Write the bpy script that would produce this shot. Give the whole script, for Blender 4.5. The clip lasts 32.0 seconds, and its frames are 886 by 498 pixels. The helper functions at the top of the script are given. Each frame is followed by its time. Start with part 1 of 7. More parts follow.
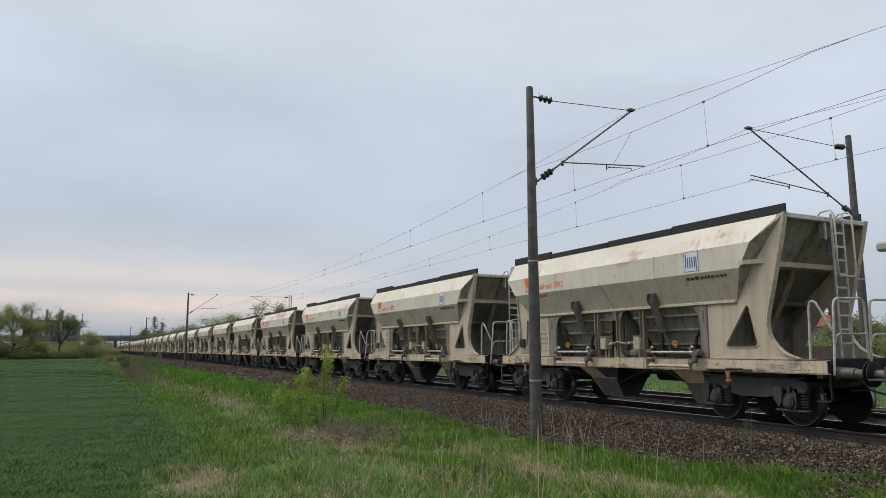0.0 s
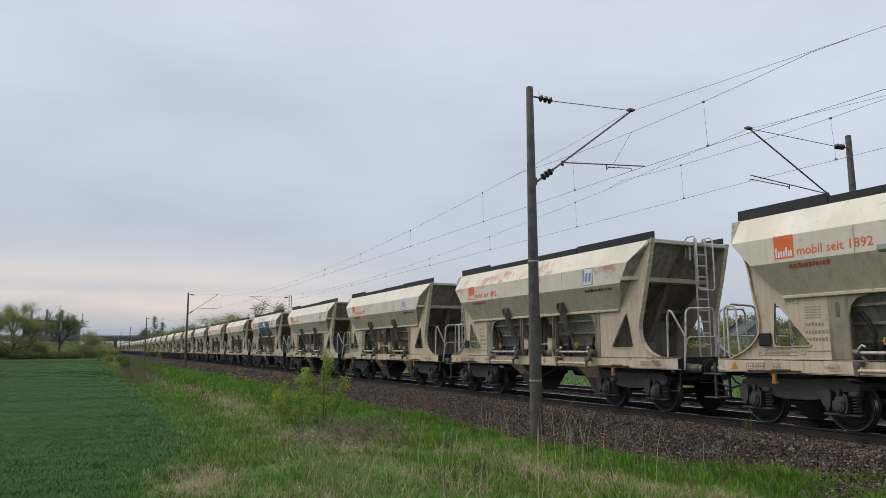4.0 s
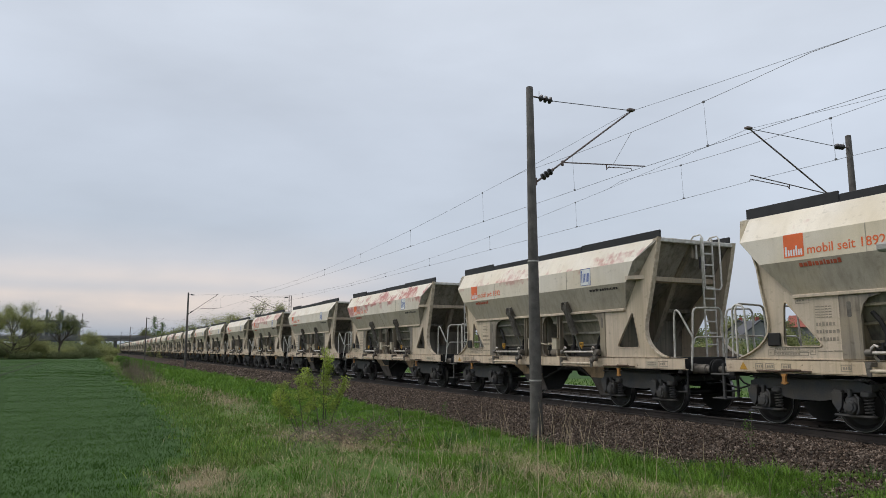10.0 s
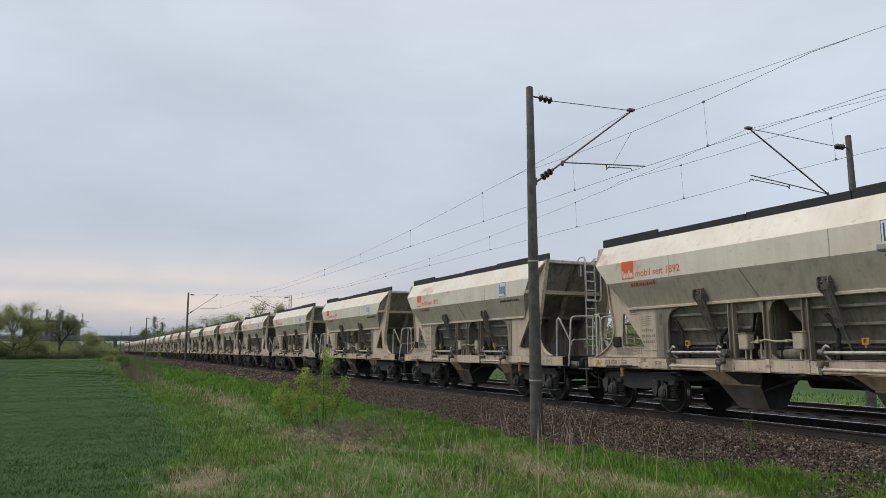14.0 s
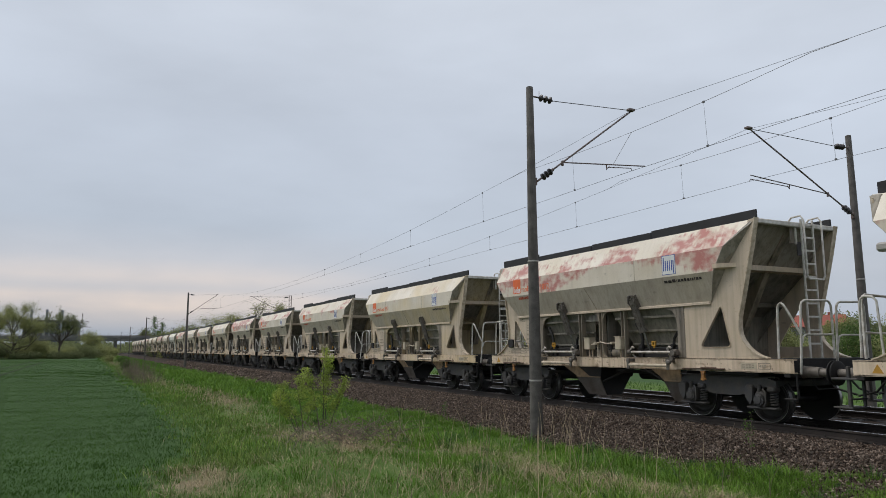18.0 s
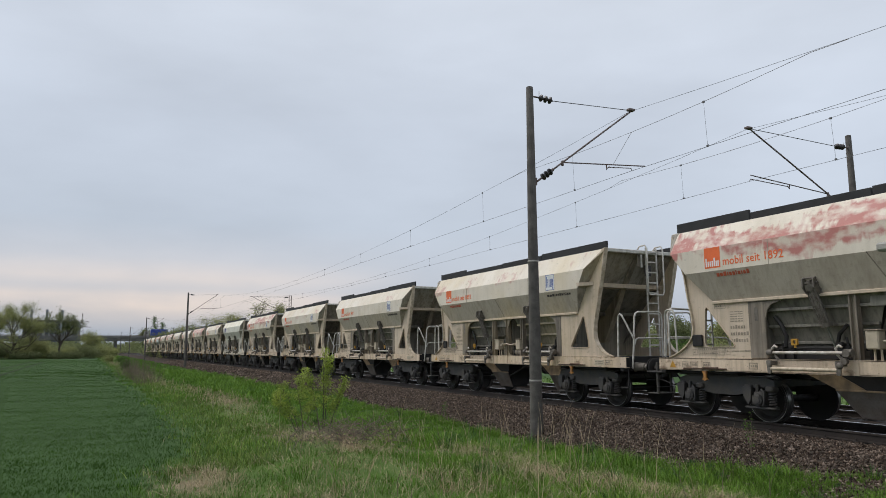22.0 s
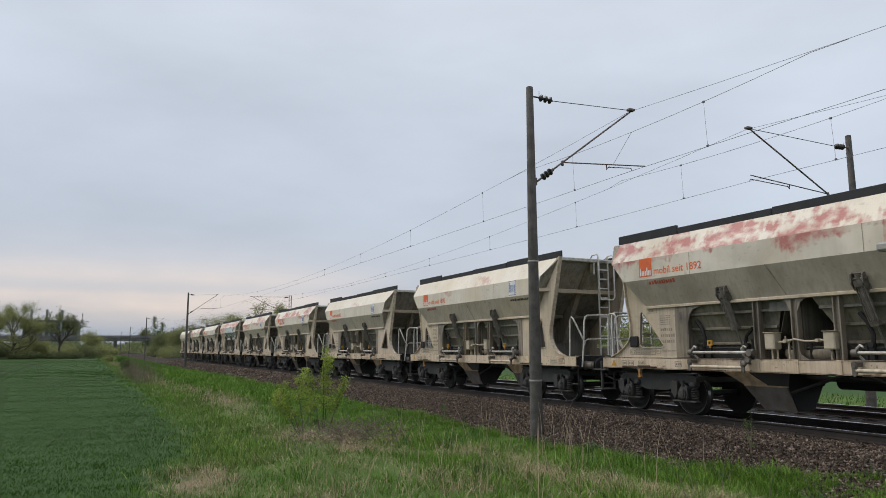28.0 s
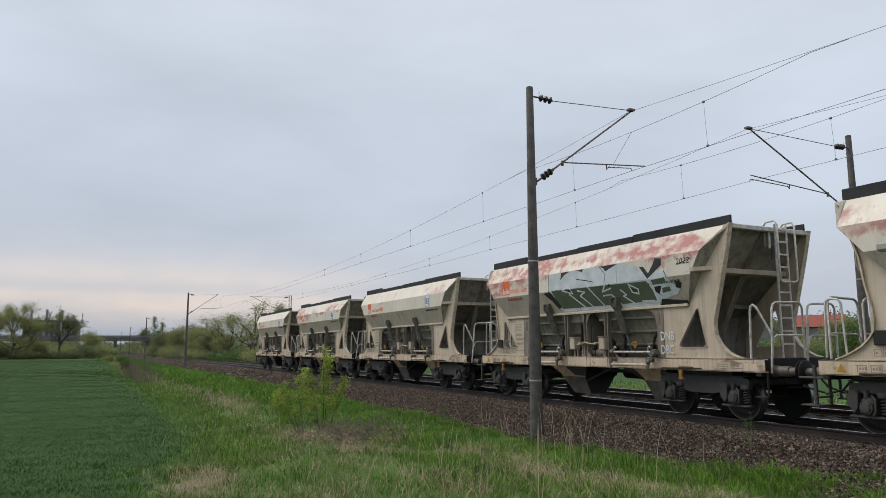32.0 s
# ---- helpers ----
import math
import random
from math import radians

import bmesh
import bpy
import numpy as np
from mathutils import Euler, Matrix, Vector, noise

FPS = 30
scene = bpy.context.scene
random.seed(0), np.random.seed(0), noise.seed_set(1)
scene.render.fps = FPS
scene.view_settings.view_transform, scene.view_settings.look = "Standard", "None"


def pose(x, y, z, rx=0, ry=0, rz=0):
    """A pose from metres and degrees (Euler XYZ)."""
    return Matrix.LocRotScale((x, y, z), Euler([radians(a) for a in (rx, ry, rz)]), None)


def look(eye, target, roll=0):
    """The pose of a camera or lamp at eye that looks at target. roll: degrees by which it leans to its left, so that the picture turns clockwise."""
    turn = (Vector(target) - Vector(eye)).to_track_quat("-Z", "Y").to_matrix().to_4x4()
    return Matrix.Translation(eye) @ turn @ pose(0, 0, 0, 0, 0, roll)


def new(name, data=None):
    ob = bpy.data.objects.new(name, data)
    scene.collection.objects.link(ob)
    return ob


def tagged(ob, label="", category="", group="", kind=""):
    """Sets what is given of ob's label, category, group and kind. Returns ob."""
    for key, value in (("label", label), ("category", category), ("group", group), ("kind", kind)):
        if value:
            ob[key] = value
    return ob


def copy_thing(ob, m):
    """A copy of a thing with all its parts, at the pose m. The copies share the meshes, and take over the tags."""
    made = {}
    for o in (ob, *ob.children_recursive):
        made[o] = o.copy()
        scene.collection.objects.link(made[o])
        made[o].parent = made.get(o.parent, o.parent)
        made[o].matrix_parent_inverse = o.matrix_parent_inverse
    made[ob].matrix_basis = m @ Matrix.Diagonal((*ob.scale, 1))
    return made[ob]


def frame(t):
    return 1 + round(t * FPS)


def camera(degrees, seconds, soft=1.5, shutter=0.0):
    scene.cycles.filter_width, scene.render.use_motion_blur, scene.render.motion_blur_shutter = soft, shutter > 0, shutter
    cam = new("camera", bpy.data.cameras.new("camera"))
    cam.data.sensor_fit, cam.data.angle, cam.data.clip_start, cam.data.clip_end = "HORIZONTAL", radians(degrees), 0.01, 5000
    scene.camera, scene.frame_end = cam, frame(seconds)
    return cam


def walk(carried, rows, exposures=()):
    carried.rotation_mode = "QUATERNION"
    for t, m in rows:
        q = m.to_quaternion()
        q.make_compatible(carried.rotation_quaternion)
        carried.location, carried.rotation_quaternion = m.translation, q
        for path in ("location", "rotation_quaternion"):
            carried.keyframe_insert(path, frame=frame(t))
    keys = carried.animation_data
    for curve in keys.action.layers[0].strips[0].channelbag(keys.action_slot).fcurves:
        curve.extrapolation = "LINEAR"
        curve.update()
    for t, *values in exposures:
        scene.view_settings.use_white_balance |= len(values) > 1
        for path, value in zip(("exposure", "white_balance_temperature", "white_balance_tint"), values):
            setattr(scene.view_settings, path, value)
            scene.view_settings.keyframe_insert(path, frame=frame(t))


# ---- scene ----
cam = camera(64.854, 32.0, soft=0.72)
EYE = (0.0, 0.0, 1.4916)
YAW, PITCH, ROLL = 26.376, 8.152, -0.154
PSI, TH = radians(YAW), radians(PITCH)
AIM = (EYE[0] - 10 * math.cos(PSI) * math.cos(TH), EYE[1] + 10 * math.sin(PSI) * math.cos(TH), EYE[2] + 10 * math.sin(TH))
walk(cam, [(0.0, look(EYE, AIM, ROLL)), (32.0, look(EYE, AIM, ROLL))], exposures=[(0.0, 0.0), (14.5, 0.0), (17.0, 0.04), (18.0, -0.08), (19.0, -0.03), (20.0, 0.0), (28.0, 0.0), (29.0, 0.06), (30.0, 0.01), (32.0, 0.0)])

# ---- the plan: the rails' top is z = 0, the train runs towards +x ----
TRACK = 13.1316         # centre of the near track
SPACING = 4.0           # between the two tracks
PITCH_WAGON = 12.3918   # from wagon to wagon
LOW = -0.6              # level of the ground beside the ballast


def bend(x):
    """How far the line bears away from the straight, far down the track."""
    d = max(0.0, -x - 20.0)
    return -0.0000074 * d * d


def on_line(x, off, z):
    return Vector((x, TRACK + off + bend(x), z))


# ---- world and light: an overcast evening sky, brighter to the west ----
world = bpy.data.worlds.new("overcast_sky")
scene.world = world
world.use_nodes = True
wn, wl = world.node_tree.nodes, world.node_tree.links
wn.clear()
w_out = wn.new("ShaderNodeOutputWorld")
w_bg = wn.new("ShaderNodeBackground")
w_sky = wn.new("ShaderNodeTexSky")
w_sky.sky_type = "NISHITA"
w_sky.sun_disc = False
w_sky.sun_elevation = radians(54)
w_sky.sun_rotation = radians(-140)
w_co = wn.new("ShaderNodeTexCoord")
w_sep = wn.new("ShaderNodeSeparateXYZ")
wl.new(w_co.outputs["Generated"], w_sep.inputs[0])
# height of the cloud sheet, in soft tones
w_ramp = wn.new("ShaderNodeValToRGB")
cr = w_ramp.color_ramp
cr.elements[0].position, cr.elements[0].color = 0.0, (0.36, 0.42, 0.52, 1)
cr.elements[1].position, cr.elements[1].color = 1.0, (0.72, 0.76, 0.84, 1)
for pos, col in ((0.045, (0.42, 0.46, 0.54, 1)), (0.10, (0.525, 0.56, 0.63, 1)), (0.17, (0.535, 0.59, 0.675, 1)),
                 (0.30, (0.585, 0.64, 0.73, 1)), (0.5, (0.67, 0.72, 0.80, 1))):
    e = cr.elements.new(pos)
    e.color = col
wl.new(w_sep.outputs["Z"], w_ramp.inputs[0])
# long flat cloud banks
w_map = wn.new("ShaderNodeMapping")
w_map.inputs["Scale"].default_value = (1.5, 1.5, 4.6)
w_map.inputs["Rotation"].default_value = (0.16, -0.22, 0.4)
wl.new(w_co.outputs["Generated"], w_map.inputs[0])
w_noise = wn.new("ShaderNodeTexNoise")
w_noise.inputs["Scale"].default_value = 1.5
w_noise.inputs["Detail"].default_value = 6
w_noise.inputs["Roughness"].default_value = 0.5
wl.new(w_map.outputs[0], w_noise.inputs["Vector"])
w_amt = wn.new("ShaderNodeMapRange")
w_amt.inputs["From Min"].default_value = 0.3
w_amt.inputs["From Max"].default_value = 0.7
w_amt.inputs["To Min"].default_value = 0.90
w_amt.inputs["To Max"].default_value = 1.10
wl.new(w_noise.outputs["Fac"], w_amt.inputs["Value"])
w_mul = wn.new("ShaderNodeMix")
w_mul.data_type, w_mul.blend_type = "RGBA", "MULTIPLY"
w_mul.inputs[0].default_value = 1.0
wl.new(w_ramp.outputs[0], w_mul.inputs[6])
w_side = wn.new("ShaderNodeMapRange")
w_side.inputs["From Min"].default_value, w_side.inputs["From Max"].default_value = -1.0, -0.6
w_side.inputs["To Min"].default_value, w_side.inputs["To Max"].default_value = 0.95, 1.05
wl.new(w_sep.outputs["X"], w_side.inputs["Value"])
w_tone = wn.new("ShaderNodeMath")
w_tone.operation = "MULTIPLY"
wl.new(w_amt.outputs[0], w_tone.inputs[0])
wl.new(w_side.outputs[0], w_tone.inputs[1])
wl.new(w_tone.outputs[0], w_mul.inputs[7])
# warm streaks low in the west
w_band = wn.new("ShaderNodeValToRGB")
cb = w_band.color_ramp
cb.elements[0].position, cb.elements[0].color = 0.0, (0, 0, 0, 1)
cb.elements[1].position, cb.elements[1].color = 0.17, (0, 0, 0, 1)
for pos, v in ((0.022, 0.0), (0.035, 0.35), (0.055, 1.0), (0.07, 0.85), (0.08, 0.4), (0.095, 0.6), (0.12, 0.2)):
    e = cb.elements.new(pos)
    e.color = (v, v, v, 1)
wl.new(w_sep.outputs["Z"], w_band.inputs[0])
w_west = wn.new("ShaderNodeMapRange")
w_west.inputs["To Max"].default_value = 0.95
w_west.inputs["From Min"].default_value = -0.90
w_west.inputs["From Max"].default_value = -1.0
wl.new(w_sep.outputs["X"], w_west.inputs["Value"])
w_streak = wn.new("ShaderNodeMath")
w_streak.operation = "MULTIPLY"
wl.new(w_band.outputs[0], w_streak.inputs[0])
wl.new(w_west.outputs[0], w_streak.inputs[1])
w_streak2 = wn.new("ShaderNodeMath")
w_streak2.operation = "MULTIPLY"
wl.new(w_streak.outputs[0], w_streak2.inputs[0])
w_wisp = wn.new("ShaderNodeMapRange")
w_wisp.inputs["From Min"].default_value, w_wisp.inputs["From Max"].default_value = 0.36, 0.62
w_wisp.inputs["To Min"].default_value, w_wisp.inputs["To Max"].default_value = 0.16, 0.86
wl.new(w_noise.outputs["Fac"], w_wisp.inputs["Value"])
wl.new(w_wisp.outputs[0], w_streak2.inputs[1])
w_warm = wn.new("ShaderNodeMix")
w_warm.data_type = "RGBA"
wl.new(w_streak2.outputs[0], w_warm.inputs[0])
wl.new(w_mul.outputs[2], w_warm.inputs[6])
w_warm.inputs[7].default_value = (1.0, 0.79, 0.64, 1)
# a little of the clear sky behind
w_add = wn.new("ShaderNodeMix")
w_add.data_type, w_add.blend_type = "RGBA", "ADD"
w_add.inputs[0].default_value = 0.01
wl.new(w_warm.outputs[2], w_add.inputs[6])
wl.new(w_sky.outputs[0], w_add.inputs[7])
wl.new(w_add.outputs[2], w_bg.inputs["Color"])
w_bg.inputs["Strength"].default_value = 0.965
wl.new(w_bg.outputs[0], w_out.inputs[0])

sun = new("sun", bpy.data.lights.new("sun", "SUN"))
sun.data.energy = 1.7
sun.data.angle = radians(40)
sun.data.color = (1.0, 0.95, 0.88)
sun.matrix_world = look((-22, -26, 48), (0, 0, 0))


# ---- materials ----
def mat(name, color, rough=0.6, metal=0.0, var=0.15, scale=6.0, fine=60.0, bump=0.15, tint=None, island=0.0, objvar=0.0, spec=0.5, dist=0.01):
    """A surface with grain at two scales; tint: the second colour that patches turn to."""
    m = bpy.data.materials.new(name)
    m.use_nodes = True
    n, l = m.node_tree.nodes, m.node_tree.links
    b = n["Principled BSDF"]
    co = n.new("ShaderNodeTexCoord")
    n1, n2 = n.new("ShaderNodeTexNoise"), n.new("ShaderNodeTexNoise")
    n1.inputs["Scale"].default_value, n2.inputs["Scale"].default_value = scale, fine
    n1.inputs["Detail"].default_value, n2.inputs["Detail"].default_value = 5, 3
    inf = n.new("ShaderNodeObjectInfo")
    shift = n.new("ShaderNodeVectorMath")
    shift.operation = "MULTIPLY_ADD"
    shift.inputs[1].default_value = (37.0, 17.0, 29.0)
    l.new(inf.outputs["Random"], shift.inputs[0])
    l.new(co.outputs["Object"], shift.inputs[2])
    l.new(shift.outputs[0], n1.inputs["Vector"])
    l.new(shift.outputs[0], n2.inputs["Vector"])
    mix = n.new("ShaderNodeMix")
    mix.data_type = "RGBA"
    t = tint or tuple(c * (1 - 2.2 * var) for c in color)
    mix.inputs[6].default_value, mix.inputs[7].default_value = (*color, 1), (*t, 1)
    r = n.new("ShaderNodeMapRange")
    r.inputs["From Min"].default_value, r.inputs["From Max"].default_value = 0.35, 0.7
    l.new(n1.outputs["Fac"], r.inputs["Value"])
    l.new(r.outputs[0], mix.inputs[0])
    g = n.new("ShaderNodeMapRange")
    g.inputs["To Min"].default_value, g.inputs["To Max"].default_value = 1 - var, 1 + var
    l.new(n2.outputs["Fac"], g.inputs["Value"])
    mul = n.new("ShaderNodeMix")
    mul.data_type, mul.blend_type = "RGBA", "MULTIPLY"
    mul.inputs[0].default_value = 1
    l.new(mix.outputs[2], mul.inputs[6])
    l.new(g.outputs[0], mul.inputs[7])
    last = mul.outputs[2]
    for amount, node, out in ((island, "ShaderNodeNewGeometry", "Random Per Island"), (objvar, "ShaderNodeObjectInfo", "Random")):
        if amount:
            gi = n.new(node)
            h = n.new("ShaderNodeMapRange")
            h.inputs["To Min"].default_value, h.inputs["To Max"].default_value = 1 - amount, 1 + amount
            l.new(gi.outputs[out], h.inputs["Value"])
            m2 = n.new("ShaderNodeMix")
            m2.data_type, m2.blend_type = "RGBA", "MULTIPLY"
            m2.inputs[0].default_value = 1
            l.new(last, m2.inputs[6])
            l.new(h.outputs[0], m2.inputs[7])
            last = m2.outputs[2]
    l.new(last, b.inputs["Base Color"])
    b.inputs["Roughness"].default_value, b.inputs["Metallic"].default_value = rough, metal
    b.inputs["Specular IOR Level"].default_value = spec
    if bump:
        bp = n.new("ShaderNodeBump")
        bp.inputs["Strength"].default_value, bp.inputs["Distance"].default_value = bump, dist
        l.new(n2.outputs["Fac"], bp.inputs["Height"])
        l.new(bp.outputs[0], b.inputs["Normal"])
    return m


def wagon_paint(name, color, dirt, red=0.0, streak=0.35, rust=0.0):
    """Cream wagon paint with dust and run-off streaks. The object's colour sets, wagon by wagon, how much
    faded red overspray there is (red), how grimy it is (green) and how yellow the dust is (blue)."""
    m = bpy.data.materials.new(name)
    m.use_nodes = True
    n, l = m.node_tree.nodes, m.node_tree.links
    b = n["Principled BSDF"]
    co, inf = n.new("ShaderNodeTexCoord"), n.new("ShaderNodeObjectInfo")
    shift = n.new("ShaderNodeVectorMath")
    shift.operation = "MULTIPLY_ADD"
    shift.inputs[1].default_value = (53.0, 11.0, 31.0)
    l.new(inf.outputs["Random"], shift.inputs[0])
    l.new(co.outputs["Object"], shift.inputs[2])
    sep = n.new("ShaderNodeSeparateColor")
    l.new(inf.outputs["Color"], sep.inputs[0])

    def tex(scale, detail, stretch=(1, 1, 1)):
        mp = n.new("ShaderNodeMapping")
        mp.inputs["Scale"].default_value = stretch
        l.new(shift.outputs[0], mp.inputs[0])
        t = n.new("ShaderNodeTexNoise")
        t.inputs["Scale"].default_value, t.inputs["Detail"].default_value = scale, detail
        l.new(mp.outputs[0], t.inputs["Vector"])
        return t.outputs["Fac"]

    def span(v, a, c, lo=0.0, hi=1.0):
        r = n.new("ShaderNodeMapRange")
        r.inputs["From Min"].default_value, r.inputs["From Max"].default_value = a, c
        r.inputs["To Min"].default_value, r.inputs["To Max"].default_value = lo, hi
        l.new(v, r.inputs["Value"])
        return r.outputs[0]

    def times(a, c):
        k = n.new("ShaderNodeMath")
        k.operation = "MULTIPLY"
        for i, v in enumerate((a, c)):
            if isinstance(v, float):
                k.inputs[i].default_value = v
            else:
                l.new(v, k.inputs[i])
        return k.outputs[0]

    def blend(fac, a, c):
        x = n.new("ShaderNodeMix")
        x.data_type = "RGBA"
        l.new(fac, x.inputs[0])
        for i, v in ((6, a), (7, c)):
            if isinstance(v, tuple):
                x.inputs[i].default_value = (*v, 1)
            else:
                l.new(v, x.inputs[i])
        return x.outputs[2]

    patches = span(tex(1.3, 6), 0.38, 0.72)
    runs = span(tex(2.2, 4, (3.0, 3.0, 0.22)), 0.46, 0.74)
    fine = tex(70, 3)
    c = blend(times(patches, 0.5), color, tuple(v * f for v, f in zip(color, (0.84, 0.80, 0.72))))
    c = blend(times(runs, streak), c, dirt)
    c = blend(times(span(tex(0.9, 5), 0.42, 0.7), sep.outputs["Green"]), c, dirt)
    c = blend(times(span(tex(6.5, 8, (1, 1, 1.6)), 0.62, 0.72), 0.35), c, tuple(v * 0.62 for v in dirt))
    c = blend(times(span(tex(0.5, 3), 0.45, 0.65), sep.outputs["Blue"]), c, (0.62, 0.47, 0.22))
    if streak >= 0.5:
        c = blend(times(span(tex(6.0, 4, (3.0, 3.0, 0.10)), 0.50, 0.70), 0.5 * streak), c, tuple(v * 0.75 for v in dirt))
        c = blend(times(span(tex(2.4, 9), 0.55, 0.75), 0.4 * streak), c, tuple(v * 0.6 for v in dirt))
    if red:
        spot = n.new("ShaderNodeSeparateXYZ")
        l.new(co.outputs["Object"], spot.inputs[0])
        band = times(span(spot.outputs["Z"], 3.15, 3.56), span(spot.outputs["Z"], 4.12, 3.86, 0.45, 1.0))
        lumps = n.new("ShaderNodeMath")
        lumps.operation = "ADD"
        l.new(times(tex(0.95, 5, (0.62, 1.0, 1.15)), 0.78), lumps.inputs[0])
        l.new(times(tex(5.0, 3, (1.5, 1.0, 0.35)), 0.22), lumps.inputs[1])
        edge = n.new("ShaderNodeMath")
        edge.operation = "MULTIPLY_ADD"
        l.new(sep.outputs["Red"], edge.inputs[0])
        edge.inputs[1].default_value = 0.185
        l.new(lumps.outputs[0], edge.inputs[2])
        more = n.new("ShaderNodeMath")
        more.operation = "ADD"
        l.new(edge.outputs[0], more.inputs[0])
        l.new(span(band, 0.0, 1.0, -0.13, 0.035), more.inputs[1])
        cover = times(span(more.outputs[0], 0.635, 0.685), span(tex(4.0, 6, (0.8, 1, 1.2)), 0.36, 0.58, 0.12, 1.0))
        c = blend(times(cover, span(sep.outputs["Red"], 0.0, 1.0, 0.40 * red, 0.92 * red)), c, (0.43, 0.125, 0.11))
    if rust:
        c = blend(times(span(tex(3.2, 9, (0.7, 1, 1.3)), 0.60, 0.68), rust), c, (0.13, 0.065, 0.035))
        c = blend(times(span(tex(14, 6), 0.64, 0.70), rust), c, (0.10, 0.05, 0.03))
    g = n.new("ShaderNodeMix")
    g.data_type, g.blend_type = "RGBA", "MULTIPLY"
    g.inputs[0].default_value = 1
    l.new(c, g.inputs[6])
    l.new(span(fine, 0.2, 0.8, 0.92, 1.08), g.inputs[7])
    l.new(g.outputs[2], b.inputs["Base Color"])
    l.new(span(patches, 0, 1, 0.45, 0.7), b.inputs["Roughness"])
    bp = n.new("ShaderNodeBump")
    bp.inputs["Strength"].default_value, bp.inputs["Distance"].default_value = 0.12, 0.01
    l.new(tex(3.0, 3), bp.inputs["Height"])
    l.new(bp.outputs[0], b.inputs["Normal"])
    return m


# One cream paint with light put in: roof lightest, lower panel darkest.
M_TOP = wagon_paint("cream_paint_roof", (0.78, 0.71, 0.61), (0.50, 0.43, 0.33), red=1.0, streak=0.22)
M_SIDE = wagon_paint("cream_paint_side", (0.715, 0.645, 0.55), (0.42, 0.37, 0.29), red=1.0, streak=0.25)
M_LOWER = wagon_paint("cream_paint_lower_shaded", (0.445, 0.393, 0.325), (0.25, 0.21, 0.16), streak=0.5)
M_SOLE = wagon_paint("rust_stained_beige_paint", (0.68, 0.55, 0.415), (0.27, 0.185, 0.11), streak=0.5, rust=0.7)
M_SKIRT = wagon_paint("beige_paint_frame", (0.60, 0.49, 0.378), (0.30, 0.25, 0.18), streak=0.5)
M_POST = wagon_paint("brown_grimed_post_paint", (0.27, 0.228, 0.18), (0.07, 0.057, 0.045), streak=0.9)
# End recess paint: extra dark dirt and a dimmer base stand in for shade.
M_END = wagon_paint("cream_paint_end_shaded", (0.35, 0.316, 0.265), (0.09, 0.078, 0.062), streak=0.75)
# Dusty grey, taken darker still for the shade of openings and end recesses.
M_FUNNEL = wagon_paint("dusty_grey_paint_funnel_shaded", (0.225, 0.208, 0.174), (0.06, 0.053, 0.043), streak=0.8)
M_CHUTE = mat("rusty_grey_chute_steel", (0.125, 0.11, 0.097), 0.75, 0.1, 0.3, 3, 40, tint=(0.07, 0.052, 0.04))
M_TAN = mat("tan_stained_steel", (0.33, 0.225, 0.125), 0.75, 0.0, 0.3, 5, 40, tint=(0.14, 0.10, 0.065))
M_STEP = mat("cream_step_paint", (0.60, 0.51, 0.39), 0.5, 0, 0.15, 9, 80, tint=(0.36, 0.28, 0.19))
M_RAIL = mat("pale_handrail_paint", (0.62, 0.60, 0.55), 0.5, 0, 0.12, 9, 80, tint=(0.40, 0.36, 0.30))
M_SHAFT = mat("greyed_shaft_paint", (0.60, 0.565, 0.52), 0.45, 0.1, 0.15, 9, 80, tint=(0.34, 0.28, 0.22))
M_BLACK = mat("black_rubber_seal", (0.022, 0.022, 0.024), 0.7, 0, 0.2, 3, 50)
M_DARK = mat("grimy_dark_steel", (0.010, 0.0095, 0.0095), 0.72, 0.1, 0.25, 4, 40, tint=(0.02, 0.017, 0.015))
M_BOGIE = mat("dusty_grey_bogie_steel", (0.043, 0.043, 0.045), 0.65, 0.1, 0.3, 4, 40, tint=(0.066, 0.058, 0.047))
M_WHEEL = mat("worn_wheel_steel", (0.014, 0.013, 0.012), 0.6, 0.2, 0.25, 4, 30, tint=(0.024, 0.021, 0.018))
M_TREAD = mat("polished_tread_steel", (0.30, 0.29, 0.28), 0.32, 0.95, 0.1, 4, 40)
M_CYL = mat("dusty_cylinder_paint", (0.165, 0.145, 0.122), 0.55, 0.1, 0.3, 8, 60, tint=(0.085, 0.072, 0.058))
M_ROD = mat("bright_rod_steel", (0.34, 0.33, 0.31), 0.35, 0.8, 0.15, 8, 50)
M_BOX = mat("cream_box_paint", (0.52, 0.44, 0.325), 0.5, 0, 0.12, 6, 60)
M_YELLOW = mat("yellow_lever_paint", (0.52, 0.27, 0.03), 0.5, 0, 0.15, 12, 60)
M_AMBER = mat("orange_hook_paint", (0.42, 0.19, 0.04), 0.6, 0, 0.25, 12, 60, tint=(0.16, 0.08, 0.035))
M_RUST = mat("dark_rust", (0.11, 0.062, 0.038), 0.8, 0, 0.3, 9, 60, tint=(0.06, 0.04, 0.03))
M_ORANGE = mat("orange_print", (0.80, 0.15, 0.035), 0.5, 0, 0.1, 3, 60, bump=0)
M_REDPRINT = mat("faded_red_print", (0.50, 0.10, 0.05), 0.55, 0, 0.15, 4, 60, bump=0)
M_BLUE = mat("blue_print", (0.045, 0.09, 0.33), 0.5, 0, 0.1, 3, 60, bump=0)
M_WHITE = mat("white_print", (0.75, 0.75, 0.74), 0.5, 0, 0.08, 3, 60, bump=0)
M_INK = mat("black_print", (0.045, 0.035, 0.035), 0.55, 0, 0.15, 5, 60, bump=0)
M_STENCIL = mat("dark_grey_stencil", (0.12, 0.102, 0.085), 0.6, 0, 0.2, 7, 60, bump=0)
